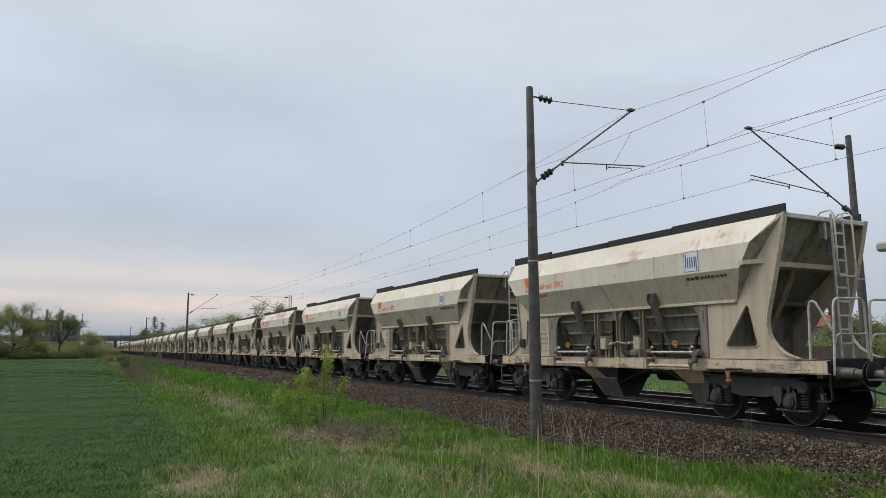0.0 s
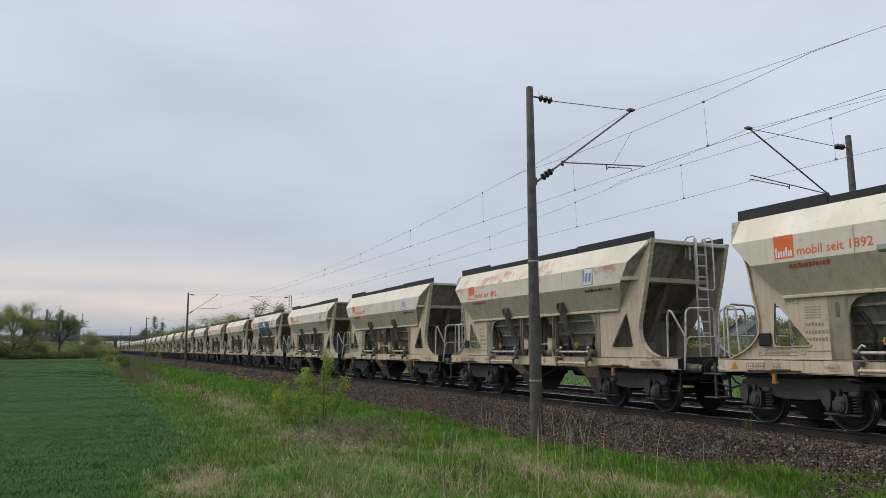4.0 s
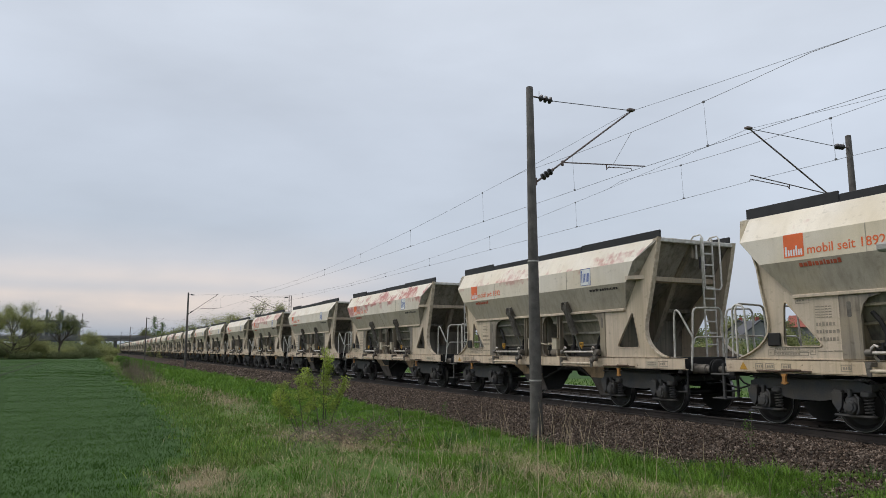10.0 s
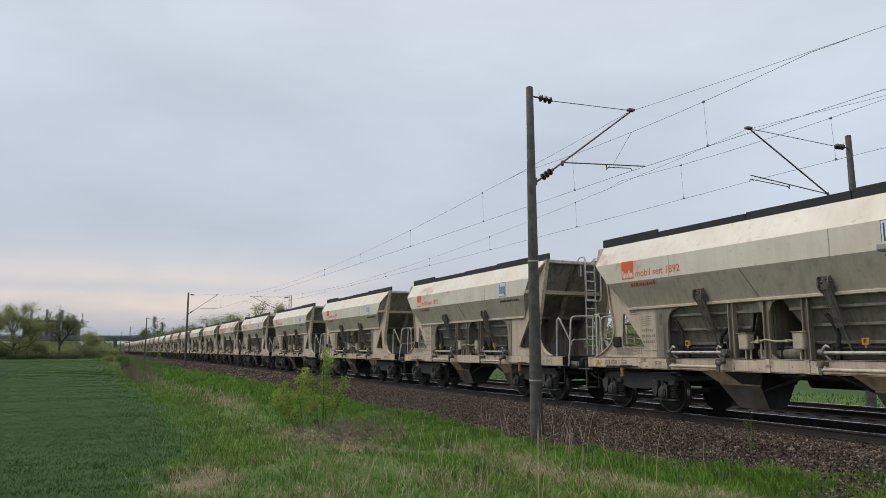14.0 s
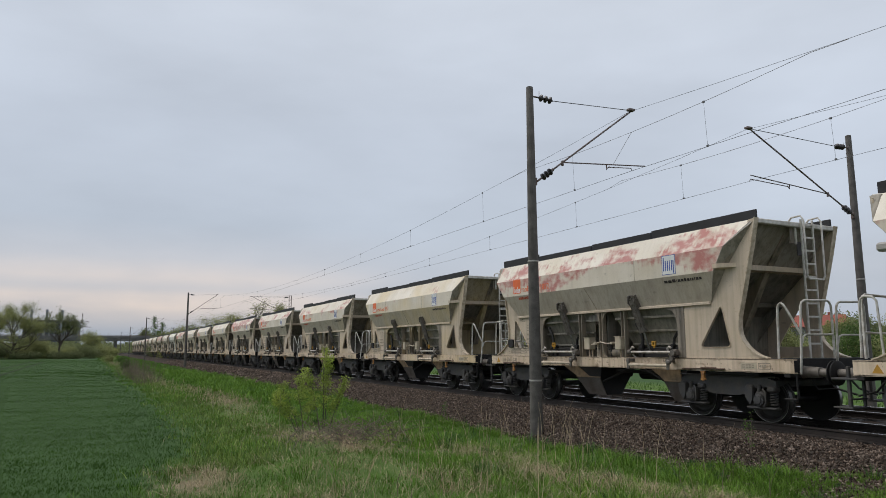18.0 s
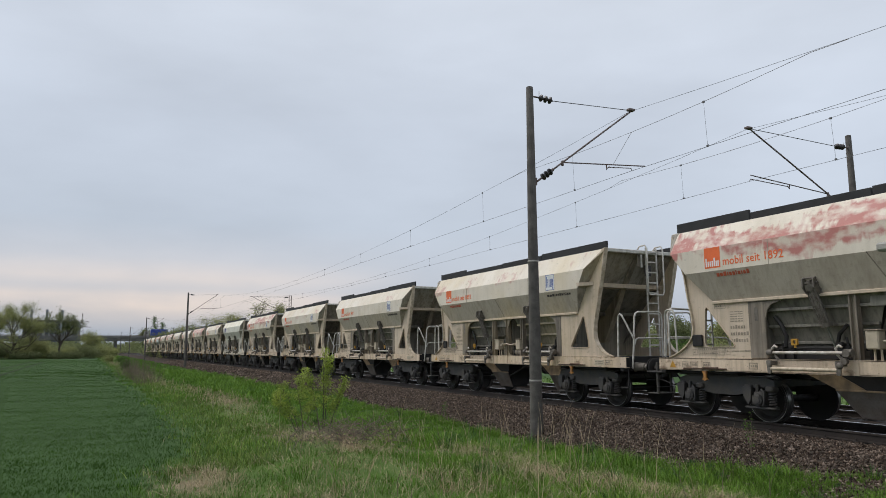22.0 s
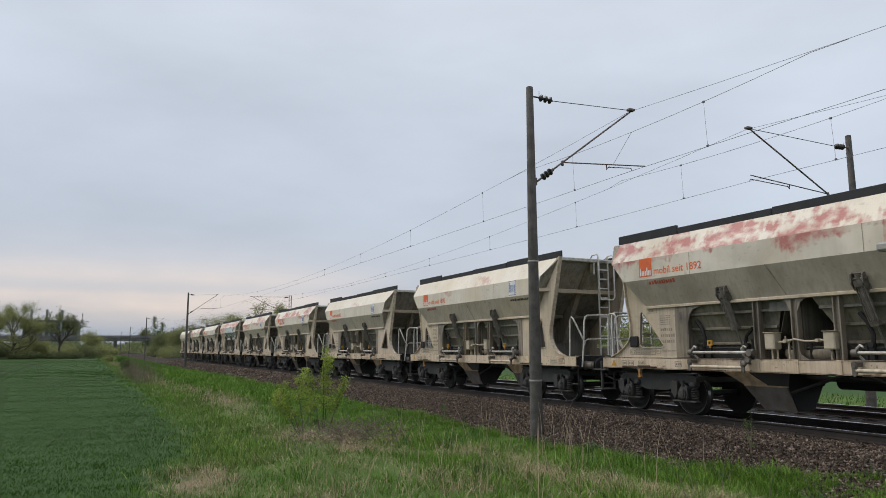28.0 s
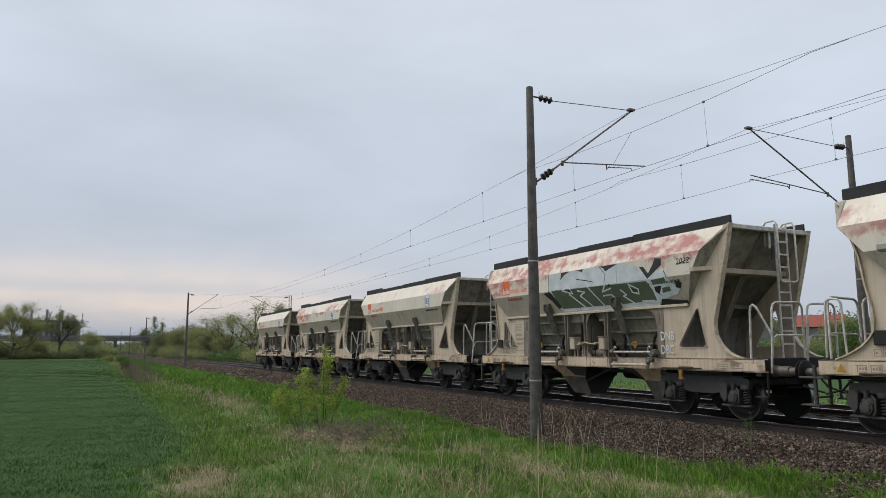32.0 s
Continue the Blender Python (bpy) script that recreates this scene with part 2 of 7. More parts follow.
M_FAINT = mat("faded_black_print", (0.33, 0.275, 0.21), 0.6, 0, 0.2, 7, 60, bump=0)
# The pale paint is likewise darkened as shade on the inward-sloping lower panel.
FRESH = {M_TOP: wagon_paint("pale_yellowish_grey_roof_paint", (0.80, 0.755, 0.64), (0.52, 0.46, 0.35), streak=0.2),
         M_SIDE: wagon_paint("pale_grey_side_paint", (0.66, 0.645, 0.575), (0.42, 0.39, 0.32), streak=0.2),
         M_LOWER: wagon_paint("pale_grey_lower_paint_shaded", (0.42, 0.41, 0.36), (0.24, 0.22, 0.18), streak=0.4),
         M_SKIRT: wagon_paint("pale_grey_frame_paint", (0.52, 0.49, 0.43), (0.30, 0.28, 0.23), streak=0.4),
         M_SOLE: wagon_paint("pale_grey_sole_bar_paint", (0.60, 0.54, 0.44), (0.30, 0.23, 0.16), streak=0.4, rust=0.4)}
M_VIOLET = mat("violet_blue_print", (0.06, 0.05, 0.24), 0.5, 0, 0.1, 3, 60, bump=0)
G_COL = {k: mat("spray_" + k, c, 0.45, 0, 0.12, 3, 40, bump=0) for k, c in dict(
    sky=(0.05, 0.30, 0.62), deep=(0.013, 0.016, 0.021), sky_shaded=(0.022, 0.125, 0.235), white=(0.72, 0.74, 0.75), violet=(0.12, 0.07, 0.19),
    green=(0.015, 0.075, 0.055), olive=(0.105, 0.125, 0.085), black=(0.02, 0.02, 0.022), silver=(0.60, 0.64, 0.66), teal=(0.012, 0.07, 0.085), dull=(0.22, 0.22, 0.20)).items()}
M_CONC = mat("weathered_mast_concrete", (0.112, 0.102, 0.092), 0.85, 0, 0.4, 5, 55, bump=0.4, tint=(0.062, 0.056, 0.051))
M_PALECONC = mat("pale_concrete", (0.40, 0.38, 0.35), 0.85, 0, 0.15, 2, 40, bump=0.3)
M_GALV = mat("dull_galvanised_steel", (0.17, 0.135, 0.13), 0.6, 0.25, 0.2, 8, 60, tint=(0.12, 0.085, 0.075))
M_INSUL = mat("brown_glazed_insulator", (0.035, 0.03, 0.03), 0.22, 0, 0.1, 8, 60)
M_WIRE = mat("dark_copper_wire", (0.13, 0.128, 0.13), 0.55, 0.4, 0.1, 4, 30, bump=0)
M_RAILSTEEL = mat("rusty_rail_side", (0.036, 0.027, 0.022), 0.8, 0.1, 0.3, 1.5, 50, tint=(0.018, 0.015, 0.013))
M_RAILTOP = mat("polished_rail_head", (0.50, 0.49, 0.48), 0.25, 1.0, 0.08, 2, 40, bump=0)
# Sleepers coloured near black, with oil and shade under the train put in.
M_SLEEPER = mat("sleeper_concrete_shaded", (0.026, 0.023, 0.021), 0.85, 0, 0.2, 4, 50, bump=0.4, objvar=0.15)
def stone_material():
    """Broken stone: each piece grey, brown or nearly black."""
    m = mat("crushed_ballast_stone", (0.178, 0.15, 0.129), 0.95, 0, 0.3, 9, 60, bump=0.5, spec=0.15)
    n, l = m.node_tree.nodes, m.node_tree.links
    b = n["Principled BSDF"]
    old = b.inputs["Base Color"].links[0].from_socket
    gi, rp, mx = n.new("ShaderNodeNewGeometry"), n.new("ShaderNodeValToRGB"), n.new("ShaderNodeMix")
    rp.color_ramp.elements[0].position, rp.color_ramp.elements[0].color = 0.0, (0.14, 0.12, 0.11, 1)
    rp.color_ramp.elements[1].position, rp.color_ramp.elements[1].color = 1.0, (2.3, 2.15, 2.05, 1)
    for pos, col in ((0.25, (0.36, 0.31, 0.28)), (0.5, (0.80, 0.67, 0.57)), (0.7, (0.72, 0.70, 0.68)), (0.88, (1.35, 1.24, 1.14))):
        e = rp.color_ramp.elements.new(pos)
        e.color = (*col, 1)
    mx.data_type, mx.blend_type = "RGBA", "MULTIPLY"
    mx.inputs[0].default_value = 1
    l.new(gi.outputs["Random Per Island"], rp.inputs[0])
    l.new(old, mx.inputs[6])
    l.new(rp.outputs[0], mx.inputs[7])
    l.new(mx.outputs[2], b.inputs["Base Color"])
    return m


M_STONE = stone_material()
# Between the rails: oil black, deepened by shade put into the colour.
M_OILSHADE = mat("oil_and_shade_black_ballast", (0.022, 0.019, 0.017), 0.85, 0, 0.4, 10, 30, bump=0.8, tint=(0.012, 0.011, 0.010), dist=0.04)
M_BED = mat("ballast_bed", (0.055, 0.045, 0.038), 0.95, 0, 0.45, 14, 26, bump=1.0, tint=(0.05, 0.037, 0.03), dist=0.05, spec=0.08)
M_GRASS = mat("fresh_meadow_grass", (0.118, 0.232, 0.033), 0.65, 0, 0.2, 0.6, 20, bump=0, tint=(0.062, 0.128, 0.021), island=0.35, spec=0.1)
M_LUSH = mat("lush_green_grass", (0.155, 0.275, 0.036), 0.6, 0, 0.2, 0.6, 20, bump=0, tint=(0.09, 0.175, 0.026), island=0.35, spec=0.12)
M_DEEP = mat("dark_coarse_grass", (0.055, 0.125, 0.026), 0.55, 0, 0.2, 0.6, 20, bump=0, tint=(0.035, 0.085, 0.02), island=0.3, spec=0.3)
M_MARGIN = mat("pale_field_margin_grass", (0.215, 0.30, 0.06), 0.6, 0, 0.2, 0.6, 20, bump=0, tint=(0.13, 0.18, 0.045), island=0.4, spec=0.25)
M_CROP = mat("young_cereal_crop", (0.045, 0.097, 0.0185), 0.8, 0, 0.10, 0.35, 12, bump=0, tint=(0.037, 0.083, 0.016), island=0.10, spec=0.03)
# The same crop, coloured lighter for the far plants.
M_CROPFAR = mat("young_cereal_crop_far", (0.070, 0.132, 0.036), 0.8, 0, 0.10, 0.2, 6, bump=0, tint=(0.058, 0.112, 0.031), island=0.08, spec=0.03)
M_STRAW = mat("dry_straw_grass", (0.50, 0.41, 0.27), 0.8, 0, 0.2, 2, 20, bump=0, tint=(0.28, 0.20, 0.12), island=0.35, spec=0.2)
M_BARK = mat("grey_brown_bark", (0.105, 0.086, 0.066), 0.9, 0, 0.3, 3, 30, bump=0.6)
M_TWIG = mat("dry_twigs", (0.20, 0.155, 0.115), 0.9, 0, 0.25, 3, 30, bump=0.2, island=0.3)
M_LEAF = mat("olive_spring_leaves", (0.325, 0.34, 0.135), 0.7, 0, 0.2, 0.4, 8, bump=0, tint=(0.235, 0.245, 0.105), island=0.25, spec=0.3)
M_LEAFDARK = mat("dark_hedge_leaves", (0.21, 0.235, 0.105), 0.7, 0, 0.2, 0.4, 8, bump=0, tint=(0.15, 0.17, 0.08), island=0.3, spec=0.3)
M_LEAFNEW = mat("yellow_green_young_leaves", (0.37, 0.44, 0.085), 0.55, 0, 0.15, 3, 20, bump=0, tint=(0.15, 0.23, 0.04), island=0.3, spec=0.3)
M_LEAFBRIGHT = mat("bright_green_hedge_leaves", (0.11, 0.175, 0.045), 0.55, 0, 0.15, 0.6, 10, bump=0, tint=(0.055, 0.11, 0.02), island=0.3, spec=0.3)


def leafy(m, share):
    """Thin leaves: part of the light passes through."""
    n, l = m.node_tree.nodes, m.node_tree.links
    b = n["Principled BSDF"]
    t, mx = n.new("ShaderNodeBsdfTranslucent"), n.new("ShaderNodeMixShader")
    l.new(b.inputs["Base Color"].links[0].from_socket, t.inputs["Color"])
    mx.inputs[0].default_value = share
    l.new(b.outputs[0], mx.inputs[1])
    l.new(t.outputs[0], mx.inputs[2])
    l.new(mx.outputs[0], n["Material Output"].inputs["Surface"])


for leaf in (M_LEAF, M_LEAFDARK, M_LEAFNEW, M_LEAFBRIGHT):
    leafy(leaf, 0.45)


def ground_material():
    """Verge grass with bare and strawy patches, the crop field west of its edge."""
    m = bpy.data.materials.new("verge_and_field_ground")
    m.use_nodes = True
    n, l = m.node_tree.nodes, m.node_tree.links
    b = n["Principled BSDF"]
    co = n.new("ShaderNodeTexCoord")

    def tex(scale, detail, rough=0.6):
        t = n.new("ShaderNodeTexNoise")
        t.inputs["Scale"].default_value, t.inputs["Detail"].default_value, t.inputs["Roughness"].default_value = scale, detail, rough
        l.new(co.outputs["Object"], t.inputs["Vector"])
        return t.outputs["Fac"]

    def span(v, a, c):
        r = n.new("ShaderNodeMapRange")
        r.inputs["From Min"].default_value, r.inputs["From Max"].default_value = a, c
        l.new(v, r.inputs["Value"])
        return r.outputs[0]

    def blend(fac, a, c):
        x = n.new("ShaderNodeMix")
        x.data_type = "RGBA"
        l.new(fac, x.inputs[0])
        for i, v in ((6, a), (7, c)):
            if isinstance(v, tuple):
                x.inputs[i].default_value = (*v, 1)
            else:
                l.new(v, x.inputs[i])
        return x.outputs[2]

    verge = blend(span(tex(0.5, 6), 0.35, 0.65), (0.085, 0.145, 0.026), (0.055, 0.095, 0.02))
    verge = blend(span(tex(1.1, 7), 0.6, 0.72), verge, (0.12, 0.125, 0.05))
    crop = blend(span(tex(0.12, 6), 0.35, 0.65), (0.038, 0.080, 0.019), (0.033, 0.070, 0.017))
    crop = blend(span(tex(9, 4), 0.6, 0.8), crop, (0.042, 0.084, 0.024))
    at = n.new("ShaderNodeAttribute")
    at.attribute_name = "field"
    c = blend(at.outputs["Fac"], verge, crop)
    soil = n.new("ShaderNodeAttribute")
    soil.attribute_name = "soil"
    litter = blend(span(tex(14, 5), 0.4, 0.62), (0.17, 0.125, 0.085), (0.30, 0.24, 0.15))
    patch = n.new("ShaderNodeMath")
    patch.operation = "MULTIPLY"
    l.new(soil.outputs["Fac"], patch.inputs[0])
    l.new(span(tex(2.6, 6), 0.36, 0.56), patch.inputs[1])
    c = blend(patch.outputs[0], c, litter)
    l.new(c, b.inputs["Base Color"])
    b.inputs["Roughness"].default_value = 0.9
    b.inputs["Specular IOR Level"].default_value = 0.15
    bp = n.new("ShaderNodeBump")
    bp.inputs["Distance"].default_value = 0.06
    rough = n.new("ShaderNodeMapRange")
    rough.inputs["To Min"].default_value, rough.inputs["To Max"].default_value = 0.35, 0.04
    l.new(at.outputs["Fac"], rough.inputs["Value"])
    l.new(rough.outputs[0], bp.inputs["Strength"])
    l.new(tex(12, 6), bp.inputs["Height"])
    l.new(bp.outputs[0], b.inputs["Normal"])
    return m


M_GROUND = ground_material()


# ---- building blocks ----
class Shape:
    """A mesh in the making."""

    def __init__(self):
        self.v, self.f = [], []

    def add(self, verts, faces):
        o = len(self.v)
        self.v += [tuple(p) for p in verts]
        self.f += [tuple(i + o for i in q) for q in faces]
        return self

    def box(self, x0, x1, y0, y1, z0, z1, c=0.0):
        """A block with its edges broken by c."""
        c = min(c, (x1 - x0) * 0.45, (y1 - y0) * 0.45, (z1 - z0) * 0.45)
        if c <= 0:
            p = [(x, y, z) for x in (x0, x1) for y in (y0, y1) for z in (z0, z1)]
            return self.add(p, [(0, 1, 3, 2), (4, 6, 7, 5), (0, 4, 5, 1), (2, 3, 7, 6), (0, 2, 6, 4), (1, 5, 7, 3)])
        pts = []
        for x, sx in ((x0, 1), (x1, -1)):
            for y, sy in ((y0, 1), (y1, -1)):
                for z, sz in ((z0, 1), (z1, -1)):
                    pts += [(x, y + sy * c, z + sz * c), (x + sx * c, y, z + sz * c), (x + sx * c, y + sy * c, z)]
        return self.hull(pts)

    def hull(self, pts):
        bm = bmesh.new()
        for p in pts:
            bm.verts.new(p)
        bmesh.ops.convex_hull(bm, input=bm.verts)
        bmesh.ops.dissolve_limit(bm, angle_limit=0.02, verts=bm.verts, edges=bm.edges)
        bm.verts.index_update()
        bm.verts.ensure_lookup_table()
        vs = [v.co[:] for v in bm.verts]
        fs = [tuple(v.index for v in f.verts) for f in bm.faces]
        bm.free()
        return self.add(vs, fs)

    def tube(self, pts, r, n=8, r1=None, caps=True):
        pts = [Vector(p) for p in pts]
        rings, m = [], len(pts)
        up = None
        for i, p in enumerate(pts):
            d = (pts[min(i + 1, m - 1)] - pts[max(i - 1, 0)]).normalized()
            if up is None:
                up = d.orthogonal().normalized()
            up = (up - d * up.dot(d)).normalized()
            w = d.cross(up)
            k = r if r1 is None else r + (r1 - r) * i / (m - 1)
            rings.append([p + (up * math.cos(a) + w * math.sin(a)) * k for a in (2 * math.pi * j / n for j in range(n))])
        fs = [(i * n + j, i * n + (j + 1) % n, (i + 1) * n + (j + 1) % n, (i + 1) * n + j) for i in range(m - 1) for j in range(n)]
        if caps:
            fs += [tuple(reversed(range(n))), tuple((m - 1) * n + j for j in range(n))]
        return self.add([q for ring in rings for q in ring], fs)

    def lathe(self, prof, axis="y", at=(0, 0, 0), n=20):
        """A turned piece; prof: (along, radius) pairs."""
        vs, m = [], len(prof)
        for a, r in prof:
            for j in range(n):
                c, s = r * math.cos(2 * math.pi * j / n), r * math.sin(2 * math.pi * j / n)
                q = {"x": (a, c, s), "y": (c, a, s), "z": (c, s, a)}[axis]
                vs.append((q[0] + at[0], q[1] + at[1], q[2] + at[2]))
        fs = [(i * n + j, (i + 1) * n + j, (i + 1) * n + (j + 1) % n, i * n + (j + 1) % n) for i in range(m - 1) for j in range(n)]
        fs += [tuple(range(n)), tuple((m - 1) * n + j for j in reversed(range(n)))]
        return self.add(vs, fs)

    def plate(self, outer, holes, y0, y1):
        """A flat plate cut out in the x-z plane, from y0 to y1."""
        from mathutils.geometry import tessellate_polygon
        loops = [outer] + list(holes)
        tris = tessellate_polygon([[Vector((x, z, 0)) for x, z in lp] for lp in loops])
        flat = [q for lp in loops for q in lp]
        m = len(flat)
        vs = [(x, y0, z) for x, z in flat] + [(x, y1, z) for x, z in flat]
        fs = [tuple(t) for t in tris] + [tuple(i + m for i in reversed(t)) for t in tris]
        o = 0
        for lp in loops:
            k = len(lp)
            fs += [(o + i, o + (i + 1) % k, m + o + (i + 1) % k, m + o + i) for i in range(k)]
            o += k
        return self.add(vs, fs)

    def sheet(self, quad, t):
        """A flat sheet over the corner points, t thick."""
        q = [Vector(p) for p in quad]
        nrm = (q[1] - q[0]).cross(q[2] - q[0]).normalized() * t
        k = len(q)
        return self.add(q + [p - nrm for p in q], [tuple(range(k)), tuple(reversed(range(k, 2 * k)))] +
                        [(i, k + i, k + (i + 1) % k, (i + 1) % k) for i in range(k)])

    def turned(self):
        """The same again, turned half round the z axis."""
        return self.add([(-x, -y, z) for x, y, z in self.v], list(self.f))

    def mesh(self, name, material, smooth=False):
        me = bpy.data.meshes.new(name)
        me.from_pydata(self.v, [], self.f)
        bm = bmesh.new()
        bm.from_mesh(me)
        bmesh.ops.recalc_face_normals(bm, faces=bm.faces)
        bm.to_mesh(me)
        bm.free()
        me.materials.append(material)
        if smooth:
            me.shade_smooth()
            me.set_sharp_from_angle(angle=radians(40))
        return me


def part(name, shape, material, parent, label="", smooth=False):
    ob = new(name, shape.mesh(name, material, smooth))
    ob.parent = parent
    if label:
        tagged(ob, label)
    return ob


def thing(name, x, y, z, label, category, group="", rz=0, kind=""):
    ob = new(name)
    ob.matrix_basis = pose(x, y, z, 0, 0, rz)
    return tagged(ob, label, category, group, kind)


def lettering(text, size, shear=0.0, wide=1.0):
    """Flat letters in the x-z plane, lower left at the origin, reading along +x seen from -y."""
    cu = bpy.data.curves.new("lettering", "FONT")
    cu.body, cu.size, cu.extrude, cu.resolution_u, cu.offset = text, size, 0.001, 2, size * 0.010
    tmp = bpy.data.objects.new("lettering", cu)
    me = bpy.data.meshes.new_from_object(tmp)
    s = Shape()
    s.add([(v.co.x * wide + v.co.y * shear, -v.co.z, v.co.y) for v in me.vertices], [tuple(p.vertices) for p in me.polygons])
    bpy.data.objects.remove(tmp)
    bpy.data.meshes.remove(me)
    return s


def moved(shape, fn):
    shape.v = [tuple(fn(*p)) for p in shape.v]
    return shape


def quick_mesh(name, verts, faces, material, smooth=False):
    """A mesh from arrays: verts (n, 3), faces (m, 3 or 4)."""
    me = bpy.data.meshes.new(name)
    k = faces.shape[1]
    me.vertices.add(len(verts))
    me.vertices.foreach_set("co", np.ascontiguousarray(verts, dtype=np.float32).ravel())
    me.loops.add(faces.size)
    me.loops.foreach_set("vertex_index", np.ascontiguousarray(faces, dtype=np.int32).ravel())
    me.polygons.add(len(faces))
    me.polygons.foreach_set("loop_start", np.arange(0, faces.size, k, dtype=np.int32))
    me.polygons.foreach_set("loop_total", np.full(len(faces), k, dtype=np.int32))
    me.update(calc_edges=True)
    me.validate()
    me.materials.append(material)
    if smooth:
        me.shade_smooth()
    return me


# ---- ground ----
EDGE = ((-600.0, -1.5), (-135.7, 1.5), (-55.1, 2.1), (-38.0, 2.2), (-25.8, 2.3), (-18.5, 2.1), (-15.5, 1.65), (-12.5, 0.85), (-11.1, 0.55), (0.0, -0.4), (60.0, -3.0))


def field_edge(x):
    """Where the crop ends, y at x."""
    return float(np.interp(x, [e[0] for e in EDGE], [e[1] for e in EDGE]))


def level(x, y):
    """Height of the open ground."""
    q = y - bend(x)
    z = LOW + 0.05 * noise.noise(Vector((x * 0.35, y * 0.35, 0))) + 0.03 * noise.noise(Vector((x * 1.3, y * 1.3, 4)))
    z += 0.10 * math.exp(-((q - 4.6) / 1.6) ** 2) - 0.10 * math.exp(-((q - 8.6) / 1.0) ** 2)
    if 2.5 < q < 9.6:
        z += min(1.0, q - 2.5, (9.6 - q) * 2) * (0.06 * noise.noise(Vector((x * 0.9, y * 0.9, 7))) + 0.03 * noise.noise(Vector((x * 2.1, y * 2.1, 8))))
    if 9.4 < q < 22.2:
        z -= 0.25 * min(1.0, (q - 9.4) / 0.8, (22.2 - q) / 0.8)
    return z


def steps(stops):
    """Grid lines: (from, to, step) runs joined."""
    out = []
    for a, b, s in stops:
        out += list(np.arange(a, b, s))
    return out


gx = steps(((-4000, -600, 200), (-600, -200, 20), (-200, -60, 4), (-60, -4, 0.5), (-4, 30, 4), (30, 400, 40), (400, 4001, 400)))
gy = steps(((-4000, -300, 200), (-300, -40, 20), (-40, -6, 2), (-6, 24, 0.4), (24, 60, 4), (60, 400, 20), (400, 4001, 200)))
gv = [(x, y, level(x, y)) for x in gx for y in gy]
ny = len(gy)
gf = np.array([(i * ny + j, (i + 1) * ny + j, (i + 1) * ny + j + 1, i * ny + j + 1) for i in range(len(gx) - 1) for j in range(ny - 1)])
ground = new("ground", quick_mesh("ground", np.array(gv), gf, M_GROUND, True))
at = ground.data.attributes.new("field", "FLOAT", "POINT")
at.data.foreach_set("value", [1.0 if (y < field_edge(x) + 0.45 * noise.noise(Vector((x * 0.5, y * 0.5, 9))) or y > 30) else (0.5 if y < field_edge(x) + 1.0 else 0.0) for x, y, z in gv])
SOIL = ((-12.0, 1.5, 0.6, 0.36, 0.9), (-13.0, 1.9, 0.6, 0.3, 0.5), (-15.6, 5.2, 1.3, 0.7, 0.8), (-14.4, 5.0, 0.8, 0.5, 0.7), (-16.7, 4.5, 1.0, 0.6, 0.7), (-15.2, 6.3, 0.8, 0.5, 0.7), (-9.6, 6.9, 1.3, 0.7, 0.75),
        (-8.2, 7.9, 1.2, 0.6, 0.7), (-10.6, 5.6, 0.9, 0.6, 0.5), (-30.0, 4.4, 8.0, 0.6, 0.35), (-60.0, 3.5, 16.0, 0.6, 0.4))


def bare(x, y):
    """Where the ground shows bare soil and dead litter, 0 to 1."""
    return max(a * math.exp(-((x - cx) / rx) ** 2 - ((y - cy) / ry) ** 2) for cx, cy, rx, ry, a in SOIL)


at = ground.data.attributes.new("soil", "FLOAT", "POINT")
at.data.foreach_set("value", [min(1.0, 1.6 * bare(x, y)) if -120 < x < 0 and 0 < y < 10 else 0.0 for x, y, z in gv])
tagged(ground, "flat ground of green cereal field and grassy verge", "ground", kind="structure")

# ---- ballast bed and tracks ----
bed = Shape()
prof = ((-4.0, -0.74), (-3.5, -0.62), (-1.98, -0.22), (-1.3, -0.19), (-0.78, -0.20), (0.95, -0.20), (1.4, -0.19), (2.0, -0.24), (2.6, -0.19), (3.2, -0.20),
        (4.8, -0.20), (5.3, -0.19), (6.0, -0.22), (7.7, -0.66), (8.2, -0.8))
xs = steps(((-900, -200, 25), (-200, -50, 5), (-50, 0, 1.0), (0, 80.1, 8)))
for x in xs:
    for o, z in prof:
        k = 0.05 * noise.noise(Vector((x * 0.7, o * 1.5, 2)))
        bed.v.append(on_line(x, o + k, z)[:])
m = len(prof)
bed.f = [(i * m + j, (i + 1) * m + j, (i + 1) * m + j + 1, i * m + j + 1) for i in range(len(xs) - 1) for j in range(m - 1)]
bed_mesh = bed.mesh("track_bed", M_BED)
bed_mesh.materials.append(M_OILSHADE)
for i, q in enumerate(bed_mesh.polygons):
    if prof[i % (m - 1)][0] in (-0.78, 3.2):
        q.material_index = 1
tagged(new("track_bed", bed_mesh), "brown crushed-stone ballast bed under two railway tracks", "ballast", kind="structure")

